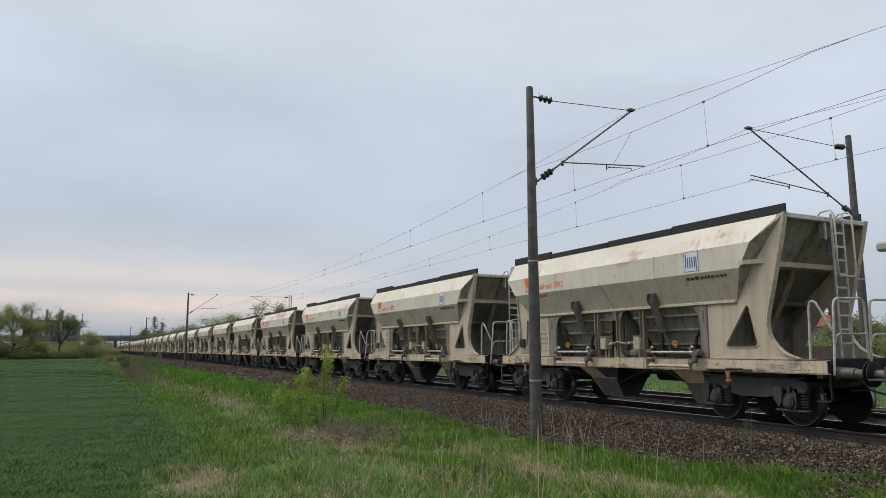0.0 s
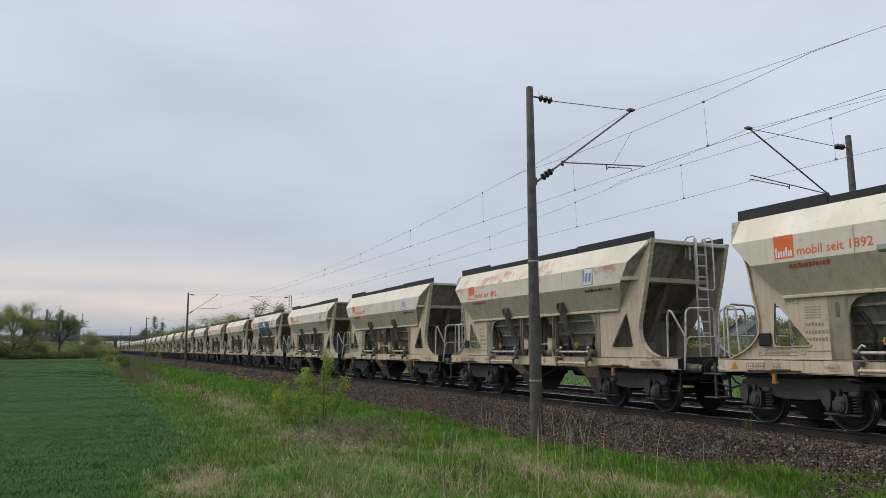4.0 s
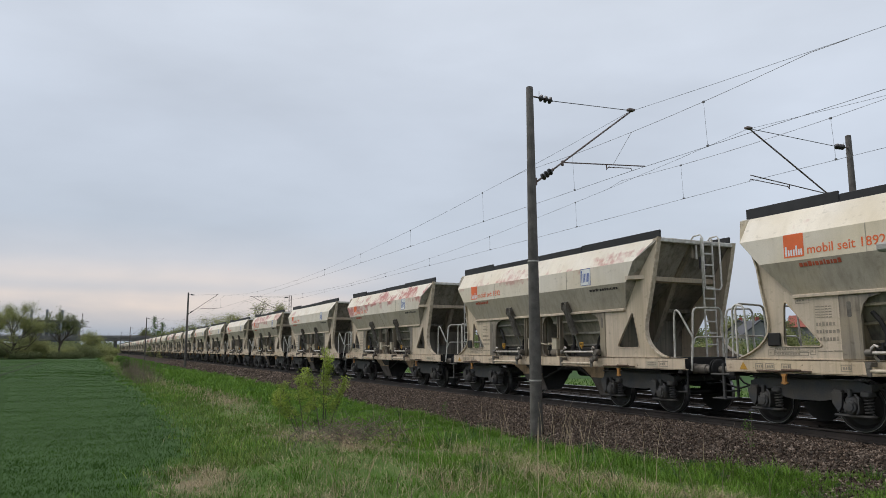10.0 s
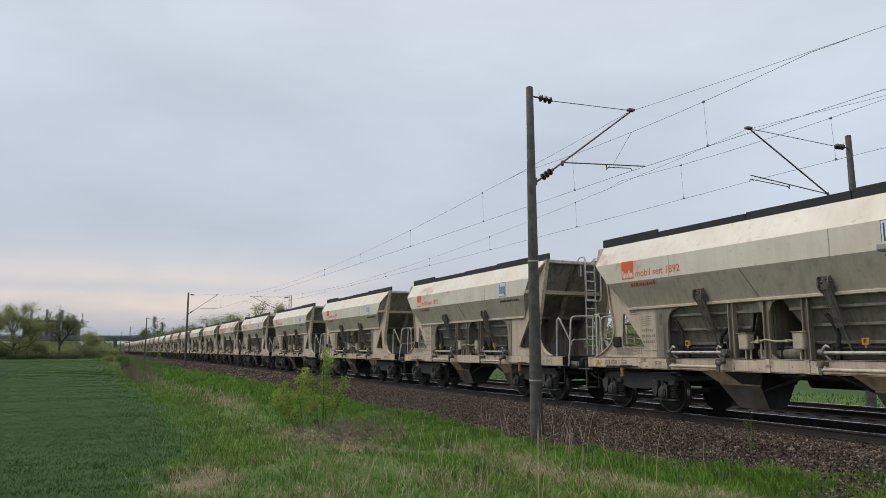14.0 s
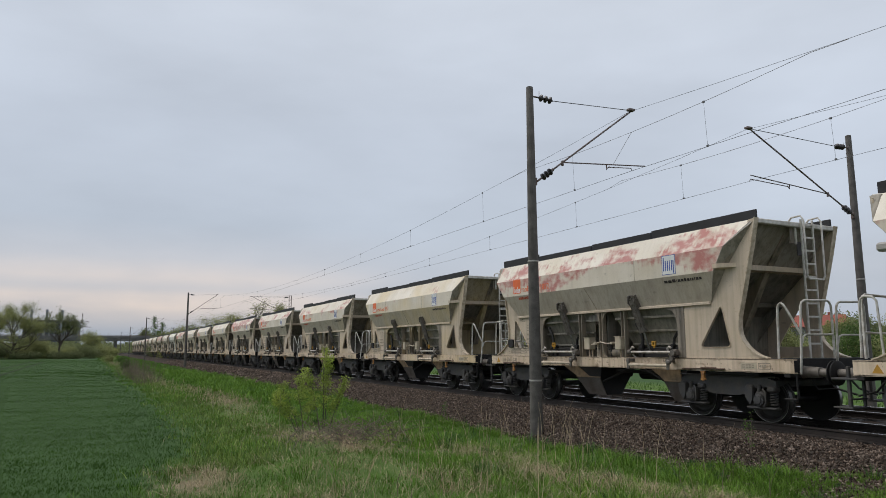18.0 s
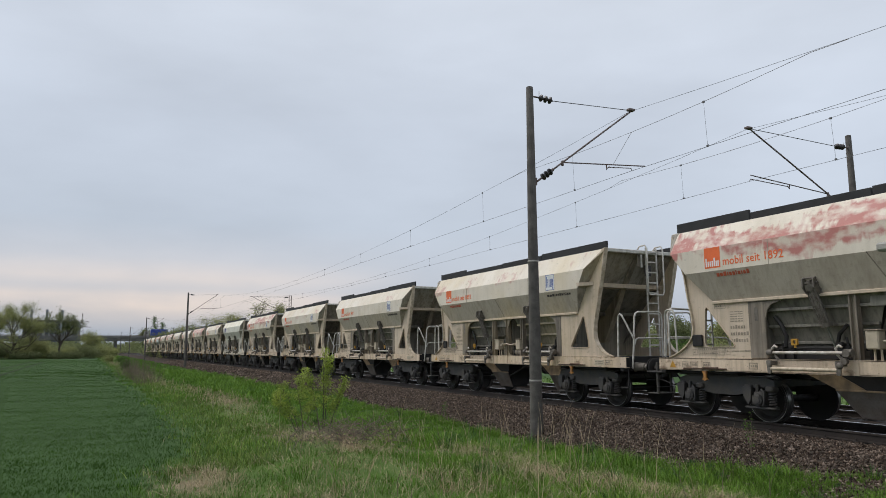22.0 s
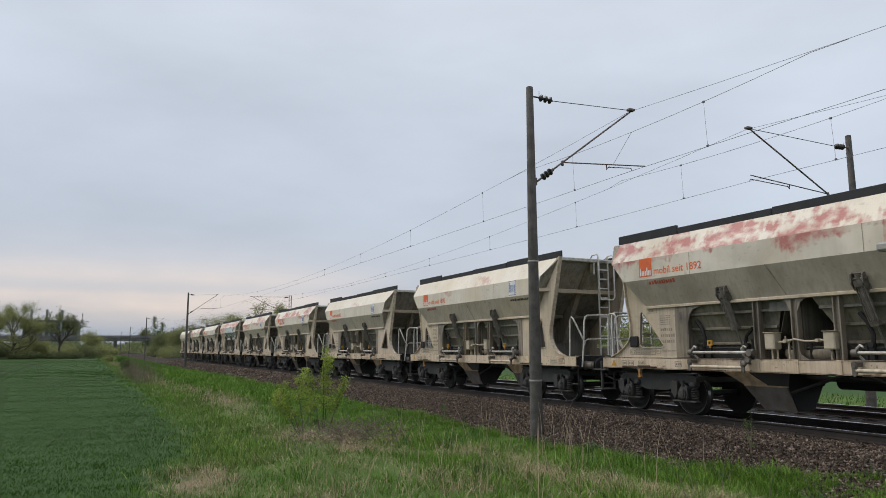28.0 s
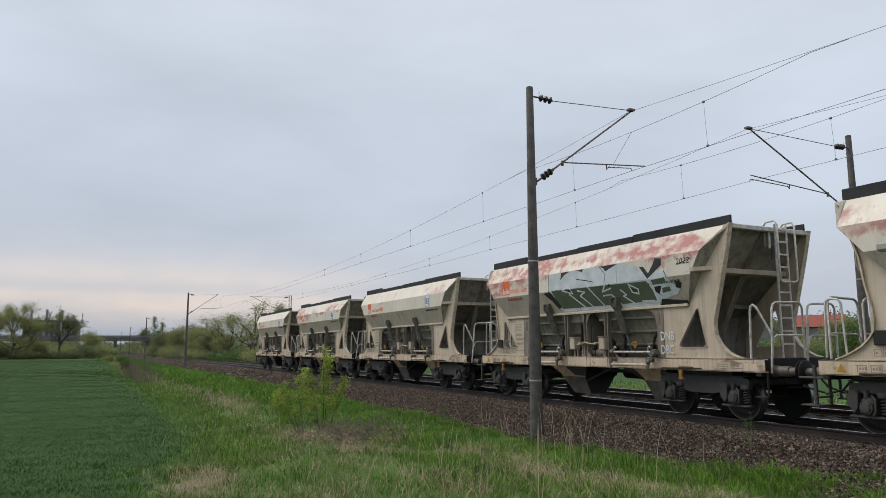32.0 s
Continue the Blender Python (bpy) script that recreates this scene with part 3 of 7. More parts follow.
RAIL_PROF = ((-0.062, -0.172), (0.062, -0.172), (0.062, -0.160), (0.012, -0.140), (0.010, -0.050), (0.035, -0.038), (0.036, -0.012), (0.030, -0.004),
             (-0.030, -0.004), (-0.036, -0.012), (-0.035, -0.038), (-0.010, -0.050), (-0.012, -0.140), (-0.062, -0.160))
rx = steps(((-900, -60, 20), (-60, 81, 10)))
for track in (0.0, SPACING):
    rails = thing("railway_track", 0, 0, 0, "rusty steel rails with polished heads on concrete sleepers", "railway track", "two parallel tracks", kind="structure")
    for side in (-0.7525, 0.7525):
        s, top = Shape(), Shape()
        k = len(RAIL_PROF)
        for x in rx:
            for o, z in RAIL_PROF:
                s.v.append(on_line(x, track + side + o, z)[:])
            for o, z in ((-0.030, -0.0035), (-0.02, 0.0), (0.02, 0.0), (0.030, -0.0035)):
                top.v.append(on_line(x, track + side + o, z)[:])
        s.f = [(i * k + j, (i + 1) * k + j, (i + 1) * k + (j + 1) % k, i * k + (j + 1) % k) for i in range(len(rx) - 1) for j in range(k)]
        top.f = [(i * 4 + j, (i + 1) * 4 + j, (i + 1) * 4 + j + 1, i * 4 + j + 1) for i in range(len(rx) - 1) for j in range(3)]
        rail = part("rail", s, M_RAILSTEEL, rails)
        part("rail_head", top, M_RAILTOP, rail, "polished running surface of the rail")
    slp = Shape()
    slp.hull([(-0.13, -1.3, -0.30), (0.13, -1.3, -0.30), (-0.13, 1.3, -0.30), (0.13, 1.3, -0.30), (-0.10, -1.28, -0.165), (0.10, -1.28, -0.165), (-0.10, 1.28, -0.165), (0.10, 1.28, -0.165),
              ])
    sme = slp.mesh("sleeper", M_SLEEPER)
    clip = Shape()
    for sgn in (-1, 1):
        for o in (-0.7525, 0.7525):
            clip.box(-0.06, 0.06, o + sgn * 0.09 - 0.045, o + sgn * 0.09 + 0.045, -0.17, -0.125, 0.015)
            clip.lathe(((-0.125, 0.022), (-0.09, 0.022), (-0.085, 0.012)), "z", (0, o + sgn * 0.09, 0), 6)
    cme = clip.mesh("rail_clips", M_RAILSTEEL)
    for i in range(80 if track == 0 else 60):
        x = -4.6 - 0.6 * i
        ob = new("sleeper", sme)
        ob.matrix_basis = Matrix.Translation(on_line(x, track, -0.025))
        ob.parent = rails
        if x > -24:
            oc = new("rail_clips", cme)
            oc.parent = ob


def stones(count, x0, x1, place, lo, hi, seed):
    """Loose crushed stones: jittered blocks scattered by place(x, u)."""
    rng = np.random.default_rng(seed)
    x = x0 + (x1 - x0) * rng.random(count) ** 1.25
    pos = np.array([place(a, b) for a, b in zip(x, rng.random(count))])
    size = rng.uniform(lo, hi, (count, 1, 1)) * rng.uniform(0.42, 1.35, (count, 1, 3))
    cube = 0.62 * np.array([(1, 0, 0), (-1, 0, 0), (0, 1, 0), (0, -1, 0), (0, 0, 1), (0, 0, -1.0)])[None] * rng.uniform(0.55, 1.25, (count, 6, 1)) + rng.uniform(-0.24, 0.24, (count, 6, 3))
    q = rng.normal(size=(count, 4))
    q /= np.linalg.norm(q, axis=1)[:, None]
    w, a, b, c = q.T
    rot = np.stack([1 - 2 * (b * b + c * c), 2 * (a * b - w * c), 2 * (a * c + w * b), 2 * (a * b + w * c), 1 - 2 * (a * a + c * c), 2 * (b * c - w * a),
                    2 * (a * c - w * b), 2 * (b * c + w * a), 1 - 2 * (a * a + b * b)], 1).reshape(-1, 3, 3)
    v = np.einsum("nij,nkj->nki", rot, cube * size) + pos[:, None]
    f = np.array([(0, 2, 4), (2, 1, 4), (1, 3, 4), (3, 0, 4), (2, 0, 5), (1, 2, 5), (3, 1, 5), (0, 3, 5)])
    return v.reshape(-1, 3), (f[None] + 6 * np.arange(count)[:, None, None]).reshape(-1, 3)


def bed_height(o):
    return float(np.interp(o, [q[0] for q in prof], [q[1] for q in prof]))


def shoulder(x, u):
    o = -3.85 + 3.0 * u
    return on_line(x, o, bed_height(o) + 0.012)[:]


def between(x, u):
    o = 0.85 + 2.3 * u if u < 0.62 else 4.85 + 3.0 * (u - 0.62)
    return on_line(x, o, bed_height(o) + 0.012)[:]


v, f = stones(105000, -5.2, -48.0, shoulder, 0.026, 0.050, 5)
tagged(new("ballast_stones", quick_mesh("ballast_stones", v, f, M_STONE)), "loose brown and grey crushed ballast stones", "ballast", kind="stuff")
v, f = stones(16000, -46.0, -120.0, shoulder, 0.07, 0.12, 7)
tagged(new("ballast_stones", quick_mesh("ballast_stones", v, f, M_STONE)), "loose brown and grey crushed ballast stones", "ballast", kind="stuff")
v, f = stones(12000, -4.0, -40.0, between, 0.045, 0.08, 6)
tagged(new("ballast_stones", quick_mesh("ballast_stones", v, f, M_STONE)), "crushed ballast stones lying between the tracks", "ballast", kind="stuff")

# ---- overhead line ----
SPAN = 72.0
MASTS = [59.0, -14.62, -88.4, -161.0, -231.5, -303.0, -374.0, -445.0]


def insulator(a, b, name, parent):
    """Three-shed insulator along the way from a to b."""
    a, b = Vector(a), Vector(b)
    s = Shape()
    ln = (b - a).length
    pf = [(0, 0.02)]
    for i in range(3):
        c = ln * (0.2 + 0.3 * i)
        pf += [(c - 0.055, 0.035), (c - 0.012, 0.095), (c + 0.012, 0.095), (c + 0.05, 0.035)]
    pf += [(ln, 0.02)]
    s.lathe(pf, "z", n=14)
    rot = (b - a).to_track_quat("Z", "Y").to_matrix()
    moved(s, lambda x, y, z: rot @ Vector((x, y, z)) + a)
    return part(name, s, M_INSUL, parent, "dark glazed three-shed insulator", True)


def catenary_mast(x, off, toward, top, lattice=False):
    """A concrete mast with its cantilever; toward: +1 or -1 to its track; measures from the mast's foot."""
    foot = on_line(x, off, 0)
    reach = 3.345 if toward > 0 else 4.82
    lab = "slim lattice steel catenary mast beside the track" if lattice else "round dark concrete catenary mast with steel cantilever arm"
    mast = thing("catenary_mast", foot.x, foot.y, -0.75, lab, "catenary mast", "masts along the line")
    up = 0.75
    if lattice:
        s = Shape()
        for a in (-0.14, 0.14):
            s.box(-0.06, 0.06, a - 0.03, a + 0.03, 0, top + up, 0.01)
        for i in range(18):
            z = 0.3 + i * (top + up - 0.6) / 18
            s.tube([(0, -0.13, z), (0, 0.13, z + 0.42)], 0.018, 5)
        part("pole", s, M_GALV, mast)
    else:
        s = Shape()
        s.lathe(((0, 0.160), (1.0, 0.153), (top * 0.5 + up, 0.124), (top + up - 0.02, 0.090), (top + up, 0.078)), "z", n=20)
        part("pole", s, M_CONC, mast, "tapered spun-concrete pole", True)
        s = Shape()
        s.lathe(((1.45, 0.154), (1.47, 0.157), (1.49, 0.154)), "z", n=20)
        part("clamp_band", s, M_PALECONC, mast, "pale band round the pole")
        s = Shape()
        s.lathe(((4.4, 0.137), (4.42, 0.140), (4.44, 0.136)), "z", n=20)
        part("clamp_band", s, M_PALECONC, mast, "pale band round the pole")
    t = toward
    zt, zi = (8.10 if t > 0 else 7.98) + up, 8.02 + up
    tip = Vector((0.1, t * reach, zt))
    low = Vector((0.05, t * 0.14, 5.74 + up))
    s = Shape()
    s.tube([(0, t * 0.05, zi), (0, t * 0.28, zi)], 0.022, 6)
    s.tube([(0.02, t * 0.28, zi), (0.02, t * 0.28, zi + 0.16)], 0.008, 5)
    part("bracket", s, M_GALV, mast)
    s = Shape()
    s.box(-0.05, 0.05, t * 0.1 - 0.05, t * 0.1 + 0.05, 5.64 + up, 5.84 + up, 0.01)
    part("bracket", s, M_GALV, mast)
    insulator((0, t * 0.26, zi), (0.01, t * 0.72, zi - 0.03), "insulator", mast)
    d = (tip - low).normalized()
    insulator(low + d * 0.15, low + d * 0.58, "insulator", mast)
    s = Shape()
    s.tube([(0.01, t * 0.70, zi - 0.03), tip], 0.011, 6)
    part("stay_rod", s, M_WIRE, mast)
    s = Shape()
    s.tube([low, low + d * 0.2], 0.028, 8)
    s.tube([low + d * 0.52, tip], 0.024, 8)
    s.tube([low + d * 0.5, low + d * 0.62], 0.042, 8)
    part("cantilever_tube", s, M_GALV, mast, "slanting steel cantilever tube", True)
    s = Shape()
    s.box(tip.x - 0.05, tip.x + 0.09, tip.y - 0.16, tip.y + 0.05, tip.z - 0.03, tip.z + 0.035, 0.01)
    part("messenger_clamp", s, M_GALV, mast)
    mid = low + d * ((6.33 - 5.74) / d.z)
    end = Vector((0.25, t * (reach + 0.25), 6.49 + up))
    s = Shape()
    s.tube([mid, end], 0.017, 8)
    s.box(mid.x - 0.03, mid.x + 0.03, mid.y - 0.03, mid.y + 0.03, mid.z - 0.09, mid.z + 0.05, 0.008)
    q = mid.lerp(end, 0.52)
    s.tube([q, q - Vector((0, 0, 0.14))], 0.014, 6)
    s.tube([q - Vector((0, 0, 0.12)), q - Vector((0, -t * 0.1, 0.05))], 0.014, 6)
    part("registration_arm", s, M_GALV, mast, "", True)
    s = Shape()
    c = Vector((0.0, t * reach, 6.39 + up))
    s.tube([q - Vector((0, -t * 0.06, 0.07)), c + Vector((0, -t * 0.03, 0.07)), c], 0.014, 6)
    part("steady_arm", s, M_GALV, mast)
    if t > 0:
        s = Shape().tube([mid.lerp(end, 0.60), Vector((0.05, t * reach, 7.49 + up))], 0.006, 5)
        part("hanger_wire", s, M_WIRE, mast)
    return mast


for i, x in enumerate(MASTS):
    catenary_mast(x, -3.345, 1, 8.26)
    far = catenary_mast(x + 0.57, 8.82, -1, 8.45 if i == 1 else 8.25, lattice=(i == 2))
    if i == 3:
        s = Shape()
        s.box(-0.02, 0.02, -0.36, 0.36, 3.0, 3.95, 0.01)
        board = part("sign_board", s, M_WHITE, far, "small white line-side board with a dark bar")
        board.location = (0.22, -0.3, 0)
        s = Shape()
        s.box(0.021, 0.026, -0.05, 0.05, 3.2, 3.75)
        part("board_bar", s, M_INK, board)


def messenger_z(u, top=8.10):
    return top - 4 * 1.55 * u * (1 - u)


def contact_z(u):
    return 6.39 - 4 * 0.14 * u * (1 - u)


for track, shift, top in ((0.0, 0.0, 8.10), (SPACING, 0.57, 7.98)):
    line = thing("overhead_line", 0, 0, 0, "thin dark contact wire and messenger wire with droppers", "overhead wire", "wires above the tracks")
    zig = 0.0
    for i in range(len(MASTS) - 1):
        a, b = MASTS[i] + shift, MASTS[i + 1] + shift
        cw, mw = Shape(), Shape()
        n = 24
        cw.tube([on_line(a + (b - a) * k / n, track, contact_z(k / n)) for k in range(n + 1)], 0.0056, 5)
        mw.tube([on_line(a + (b - a) * k / n, track, messenger_z(k / n, top)) for k in range(n + 1)], 0.0049, 5)
        part("contact_wire", cw, M_WIRE, line)
        part("messenger_wire", mw, M_WIRE, line)
        drops = [2.6 / SPAN] + [(8.2 + 6.77 * k) / SPAN for k in range(9)] + [1 - 2.6 / SPAN]
        for u in drops if i < 4 else ():
            near = min(u, 1 - u) * SPAN
            zt = messenger_z(u, top) if near > 6.4 else 7.49 + 0.2 * (near / 6.4) ** 2
            x = a + (b - a) * u
            s = Shape()
            p0, p1 = on_line(x, track, zt), on_line(x + 0.05, track, contact_z(u))
            s.tube([p0, p1], 0.0035, 4)
            s.box(p0.x - 0.03, p0.x + 0.03, p0.y - 0.015, p0.y + 0.015, p0.z - 0.03, p0.z + 0.02)
            s.box(p1.x - 0.03, p1.x + 0.03, p1.y - 0.015, p1.y + 0.015, p1.z - 0.01, p1.z + 0.04)
            part("dropper", s, M_WIRE, line)
    for x in MASTS:
        x += shift
        s = Shape()
        s.tube([on_line(x + k * 0.8, track, (7.49 + 0.2 * (k / 8) ** 2) if abs(k) < 8 else messenger_z(6.4 / SPAN, top)) for k in range(-8, 9)], 0.006, 5)
        part("stitch_wire", s, M_WIRE, line)

# a grey concrete bracket on a post at the trackside
post = thing("trackside_post", -4.68, 9.6, -0.68, "grey concrete trackside post with a short stub arm", "post")
s = Shape()
s.box(-0.09, 0.09, -0.09, 0.09, 0, 3.75, 0.02)
part("pole", s, M_PALECONC, post)
s = Shape()
s.box(-1.18, -0.08, -0.07, 0.07, 3.475, 3.60, 0.03)
part("stub_arm", s, M_PALECONC, post)


# ---- hopper wagon: x forwards, the camera's side is -y, z = 0 on the rails ----
FIT_X = ((-5.40, -5.50), (-4.86, -5.06), (-4.47, -4.51), (-3.82, -3.93), (-3.28, -3.40), (-2.90, -2.66), (-1.07, -0.85), (-0.20, 0.01), (0.67, 0.87), (2.62, 2.70),
         (3.16, 3.31), (3.62, 3.72), (4.30, 4.43), (4.84, 4.96), (5.40, 5.50))


def fit_x(x):
    """From the drawing's stations along the wagon to the built ones."""
    if abs(x) > 5.40:
        return x + math.copysign(0.10, x)
    return float(np.interp(x, [q[0] for q in FIT_X], [q[1] for q in FIT_X]))


def fitted(s):
    """A shape off the drawing, brought to the built stations and heights."""
    s.v = [(fit_x(x), y, z * 0.975) for x, y, z in s.v]
    return s


def fpart(name, s, m, parent, label="", smooth=False):
    return part(name, fitted(s), m, parent, label, smooth)


def mirror_x(s):
    t = Shape()
    t.v = [(-x, y, z) for x, y, z in s.v]
    t.f = [tuple(reversed(q)) for q in s.f]
    return t


def half_turn(s):
    t = Shape()
    t.v = [(-x, -y, z) for x, y, z in s.v]
    t.f = list(s.f)
    return t


def mirror_y(s):
    t = Shape()
    t.v = [(x, -y, z) for x, y, z in s.v]
    t.f = [tuple(reversed(q)) for q in s.f]
    return t


Y_SIDE, Y_PLATE, Z_RIM, Z_KNEE, Z_SHOULDER, Z_TOP = 1.48, 1.24, 2.54, 3.19, 3.70, 4.21
# where the side ends, at the front and at the rear
X_TOP, X_SHOULDER, X_KNEE, X_RIM = 4.84, 4.18, 3.90, 3.62
R_TOP, R_SHOULDER, R_KNEE, R_RIM = 4.89, 4.75, 4.43, 3.82
MID = -0.13             # middle of the side opening and of the bogies
CURVES = {1: ((4.87, 4.23), (4.72, 3.61), (4.57, 3.06), (4.43, 2.56), (4.32, 2.18), (4.30, 1.98), (4.32, 1.82), (4.38, 1.69), (4.48, 1.56), (4.62, 1.45), (4.78, 1.37), (4.95, 1.325)),
          -1: ((4.82, 4.14), (4.70, 3.61), (4.60, 3.16), (4.55, 2.66), (4.49, 2.25), (4.47, 2.0), (4.49, 1.82), (4.55, 1.69), (4.65, 1.56), (4.78, 1.45), (4.94, 1.37), (5.10, 1.325))}


def rounded(corners, r=0.06, n=4):
    """A polygon with its corners rounded."""
    out, m = [], len(corners)
    for i in range(m):
        a, b, c = (Vector(corners[(i + k) % m]) for k in (-1, 0, 1))
        p, q = b + (a - b).normalized() * r, b + (c - b).normalized() * r
        for k in range(n + 1):
            t = k / n
            w = p * (1 - t) ** 2 + b * 2 * t * (1 - t) + q * t * t
            out.append((w.x, w.y))
    return out


TRIS = {1: rounded([(3.87, 2.46), (3.22, 1.56), (4.06, 1.56)], 0.10), -1: rounded([(4.07, 2.47), (3.28, 1.56), (4.15, 1.56)], 0.13)}


def build_wagon():
    w = thing("hopper_wagon", 0, 0, 0, "cream-painted four-axle ballast hopper wagon, dusty and faded", "freight wagon", "wagons of the train")
    P = lambda name, s, m, label="", smooth=False, parent=None: fpart(name, s, m, parent or w, label, smooth)
    B = lambda name, s, m, label="", smooth=False, parent=None: part(name, s, m, parent or w, label, smooth)

    # hopper shell: one sheet a face
    for sgn in (-1, 1):
        fix = (lambda s: s) if sgn < 0 else mirror_y
        s = Shape().sheet([(-R_TOP, -1.22, Z_TOP), (X_TOP, -1.22, Z_TOP), (X_SHOULDER, -Y_SIDE, Z_SHOULDER), (-R_SHOULDER, -Y_SIDE, Z_SHOULDER)], -0.02)
        P("roof_panel", fix(s), M_TOP, "sloping upper panel with faded red overspray")
        s = Shape().sheet([(-R_SHOULDER, -Y_SIDE, Z_SHOULDER), (X_SHOULDER, -Y_SIDE, Z_SHOULDER), (X_KNEE, -Y_SIDE, Z_KNEE), (-R_KNEE, -Y_SIDE, Z_KNEE)], -0.02)
        P("side_panel", fix(s), M_SIDE)
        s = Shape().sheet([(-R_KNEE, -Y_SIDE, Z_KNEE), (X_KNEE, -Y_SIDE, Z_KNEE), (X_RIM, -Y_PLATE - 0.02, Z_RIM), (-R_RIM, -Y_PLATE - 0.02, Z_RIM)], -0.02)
        P("lower_panel", fix(s), M_LOWER, "dusty inward-sloping lower panel, shaded in its paint")
        # panel joints
        for x in (-2.55, 1.45) if sgn < 0 else ():
            P("weld_seam", Shape().box(x - 0.006, x + 0.006, -Y_SIDE - 0.006, -Y_SIDE, Z_KNEE, Z_SHOULDER), M_LOWER)
        if sgn < 0:
            x = -0.6
            s = Shape().hull([(x - 0.012, -Y_SIDE - 0.006, Z_KNEE), (x + 0.012, -Y_SIDE - 0.006, Z_KNEE), (x - 0.012 + 0.3, -Y_PLATE - 0.03, Z_RIM), (x + 0.012 + 0.3, -Y_PLATE - 0.03, Z_RIM),
                              (x, -Y_SIDE + 0.02, Z_KNEE), (x + 0.3, -Y_PLATE, Z_RIM)])
            P("weld_seam", s, M_POST, "dark slanting seam of the lower panel")
        s = Shape().box(-R_RIM, X_RIM, -Y_PLATE - 0.065, -Y_PLATE + 0.01, Z_RIM - 0.055, Z_RIM + 0.012, 0.01)
        if sgn < 0:
            P("rim_rail", fix(s), M_SKIRT)
        # black sealing strips on the top edge, in four lengths
        for i, (a, b, h) in enumerate(((-4.80, 4.84, 0.175),) if sgn > 0 else ((-4.80, -3.05, 0.235), (-3.04, -0.62, 0.165), (-0.60, 1.75, 0.185), (1.77, 4.80, 0.215))):
            s = Shape().box(a, b, -1.16, -1.11, Z_TOP - 0.02, Z_TOP + h, 0.008)
            P("sealing_strip", fix(s), M_BLACK, "black rubber sealing strip along the top edge")
        # end walls, ribs and corner plates
        for end in (1, -1):
            ex = (lambda s: s) if end > 0 else mirror_x
            fx = lambda s: ex(fix(s))
            slope = lambda z: 4.62 - (4.05 - z) * 0.74
            xt, xs_, xk, xm = (X_TOP, X_SHOULDER, X_KNEE, X_RIM) if end > 0 else (R_TOP, R_SHOULDER, R_KNEE, R_RIM)
            curve, tri = CURVES[end], TRIS[end]
            door = 2.62 if end > 0 else 2.90
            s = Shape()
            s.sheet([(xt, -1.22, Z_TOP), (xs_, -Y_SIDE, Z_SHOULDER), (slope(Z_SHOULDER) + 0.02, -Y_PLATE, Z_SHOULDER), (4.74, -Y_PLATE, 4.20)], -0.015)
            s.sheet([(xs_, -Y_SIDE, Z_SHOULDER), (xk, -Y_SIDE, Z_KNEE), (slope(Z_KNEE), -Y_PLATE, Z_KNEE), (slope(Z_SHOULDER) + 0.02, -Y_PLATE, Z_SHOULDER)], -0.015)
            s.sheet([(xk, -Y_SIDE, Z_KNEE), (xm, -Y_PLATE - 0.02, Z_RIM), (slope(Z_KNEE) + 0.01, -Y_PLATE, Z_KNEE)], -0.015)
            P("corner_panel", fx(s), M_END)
            outer = list(curve) + [(curve[-1][0], 1.312), (door + 0.2, 1.312), (door + 0.2, 2.50), (3.16, 2.50), (3.24, 2.58), (slope(3.2) - 0.06, 3.2), (slope(Z_SHOULDER) - 0.05, Z_SHOULDER), (4.68, curve[0][1] - 0.02)]
            s = Shape().plate(outer, [tri], -Y_PLATE - 0.01, -Y_PLATE + 0.012)
            plate = P("side_plate", fx(s), M_SKIRT, "beige side plate with a rounded triangular opening")
            s = Shape()
            k = len(tri)
            for y in (-Y_PLATE - 0.03, -Y_PLATE + 0.03):
                s.v += [(x, y, z) for x, z in tri]
                cx, cz = (3.72 if end > 0 else 3.83), 1.86
                s.v += [(x + (x - cx) * 0.05, y, z + (z - cz) * 0.05) for x, z in tri]
            for i in range(k):
                j = (i + 1) % k
                s.f += [(i, j, k + j, k + i), (2 * k + i, 3 * k + i, 3 * k + j, 2 * k + j), (i, 2 * k + i, 2 * k + j, j), (k + i, k + j, 3 * k + j, 3 * k + i)]
            if sgn < 0:
                P("opening_rim", fx(s), M_SKIRT, parent=plate)
            s = Shape()
            for (x0, z0), (x1, z1) in zip(curve[:-1], curve[1:]):
                d = Vector((x1 - x0, 0, z1 - z0)).normalized()
                nx = Vector((-d.z, 0, d.x)) * 0.012
                q = [Vector((x0, y, z0)) + sg * nx for sg in (1, -1) for y in (-Y_PLATE - 0.065, -Y_PLATE + 0.06)] + [Vector((x1, y, z1)) + sg * nx + d * 0.004 for sg in (1, -1) for y in (-Y_PLATE - 0.065, -Y_PLATE + 0.06)]
                s.hull(q)
            P("edge_flange", fx(s), M_STEP, "pale curved flange along the plate's edge", parent=plate)
            s = Shape().hull([(xk + 0.02, -Y_SIDE - 0.03, 3.34), (xk + 0.02, -Y_SIDE - 0.03, 3.24), (xk - 0.05, -Y_PLATE, 3.34), (xk - 0.05, -Y_PLATE, 3.22),
                              (xk + 0.42, -Y_PLATE, 3.34), (xk + 0.42, -Y_PLATE, 3.25), (xk + 0.12, -Y_SIDE - 0.02, 3.34), (xk + 0.12, -Y_SIDE - 0.02, 3.25)])
            if sgn < 0 and end > 0:
                P("corner_bracket", fx(s), M_SKIRT)
            # door frame of the side opening
            s = Shape()
            s.box(door, door + 0.2, -Y_PLATE - 0.03, -Y_PLATE + 0.05, 1.31, 2.49, 0.015)
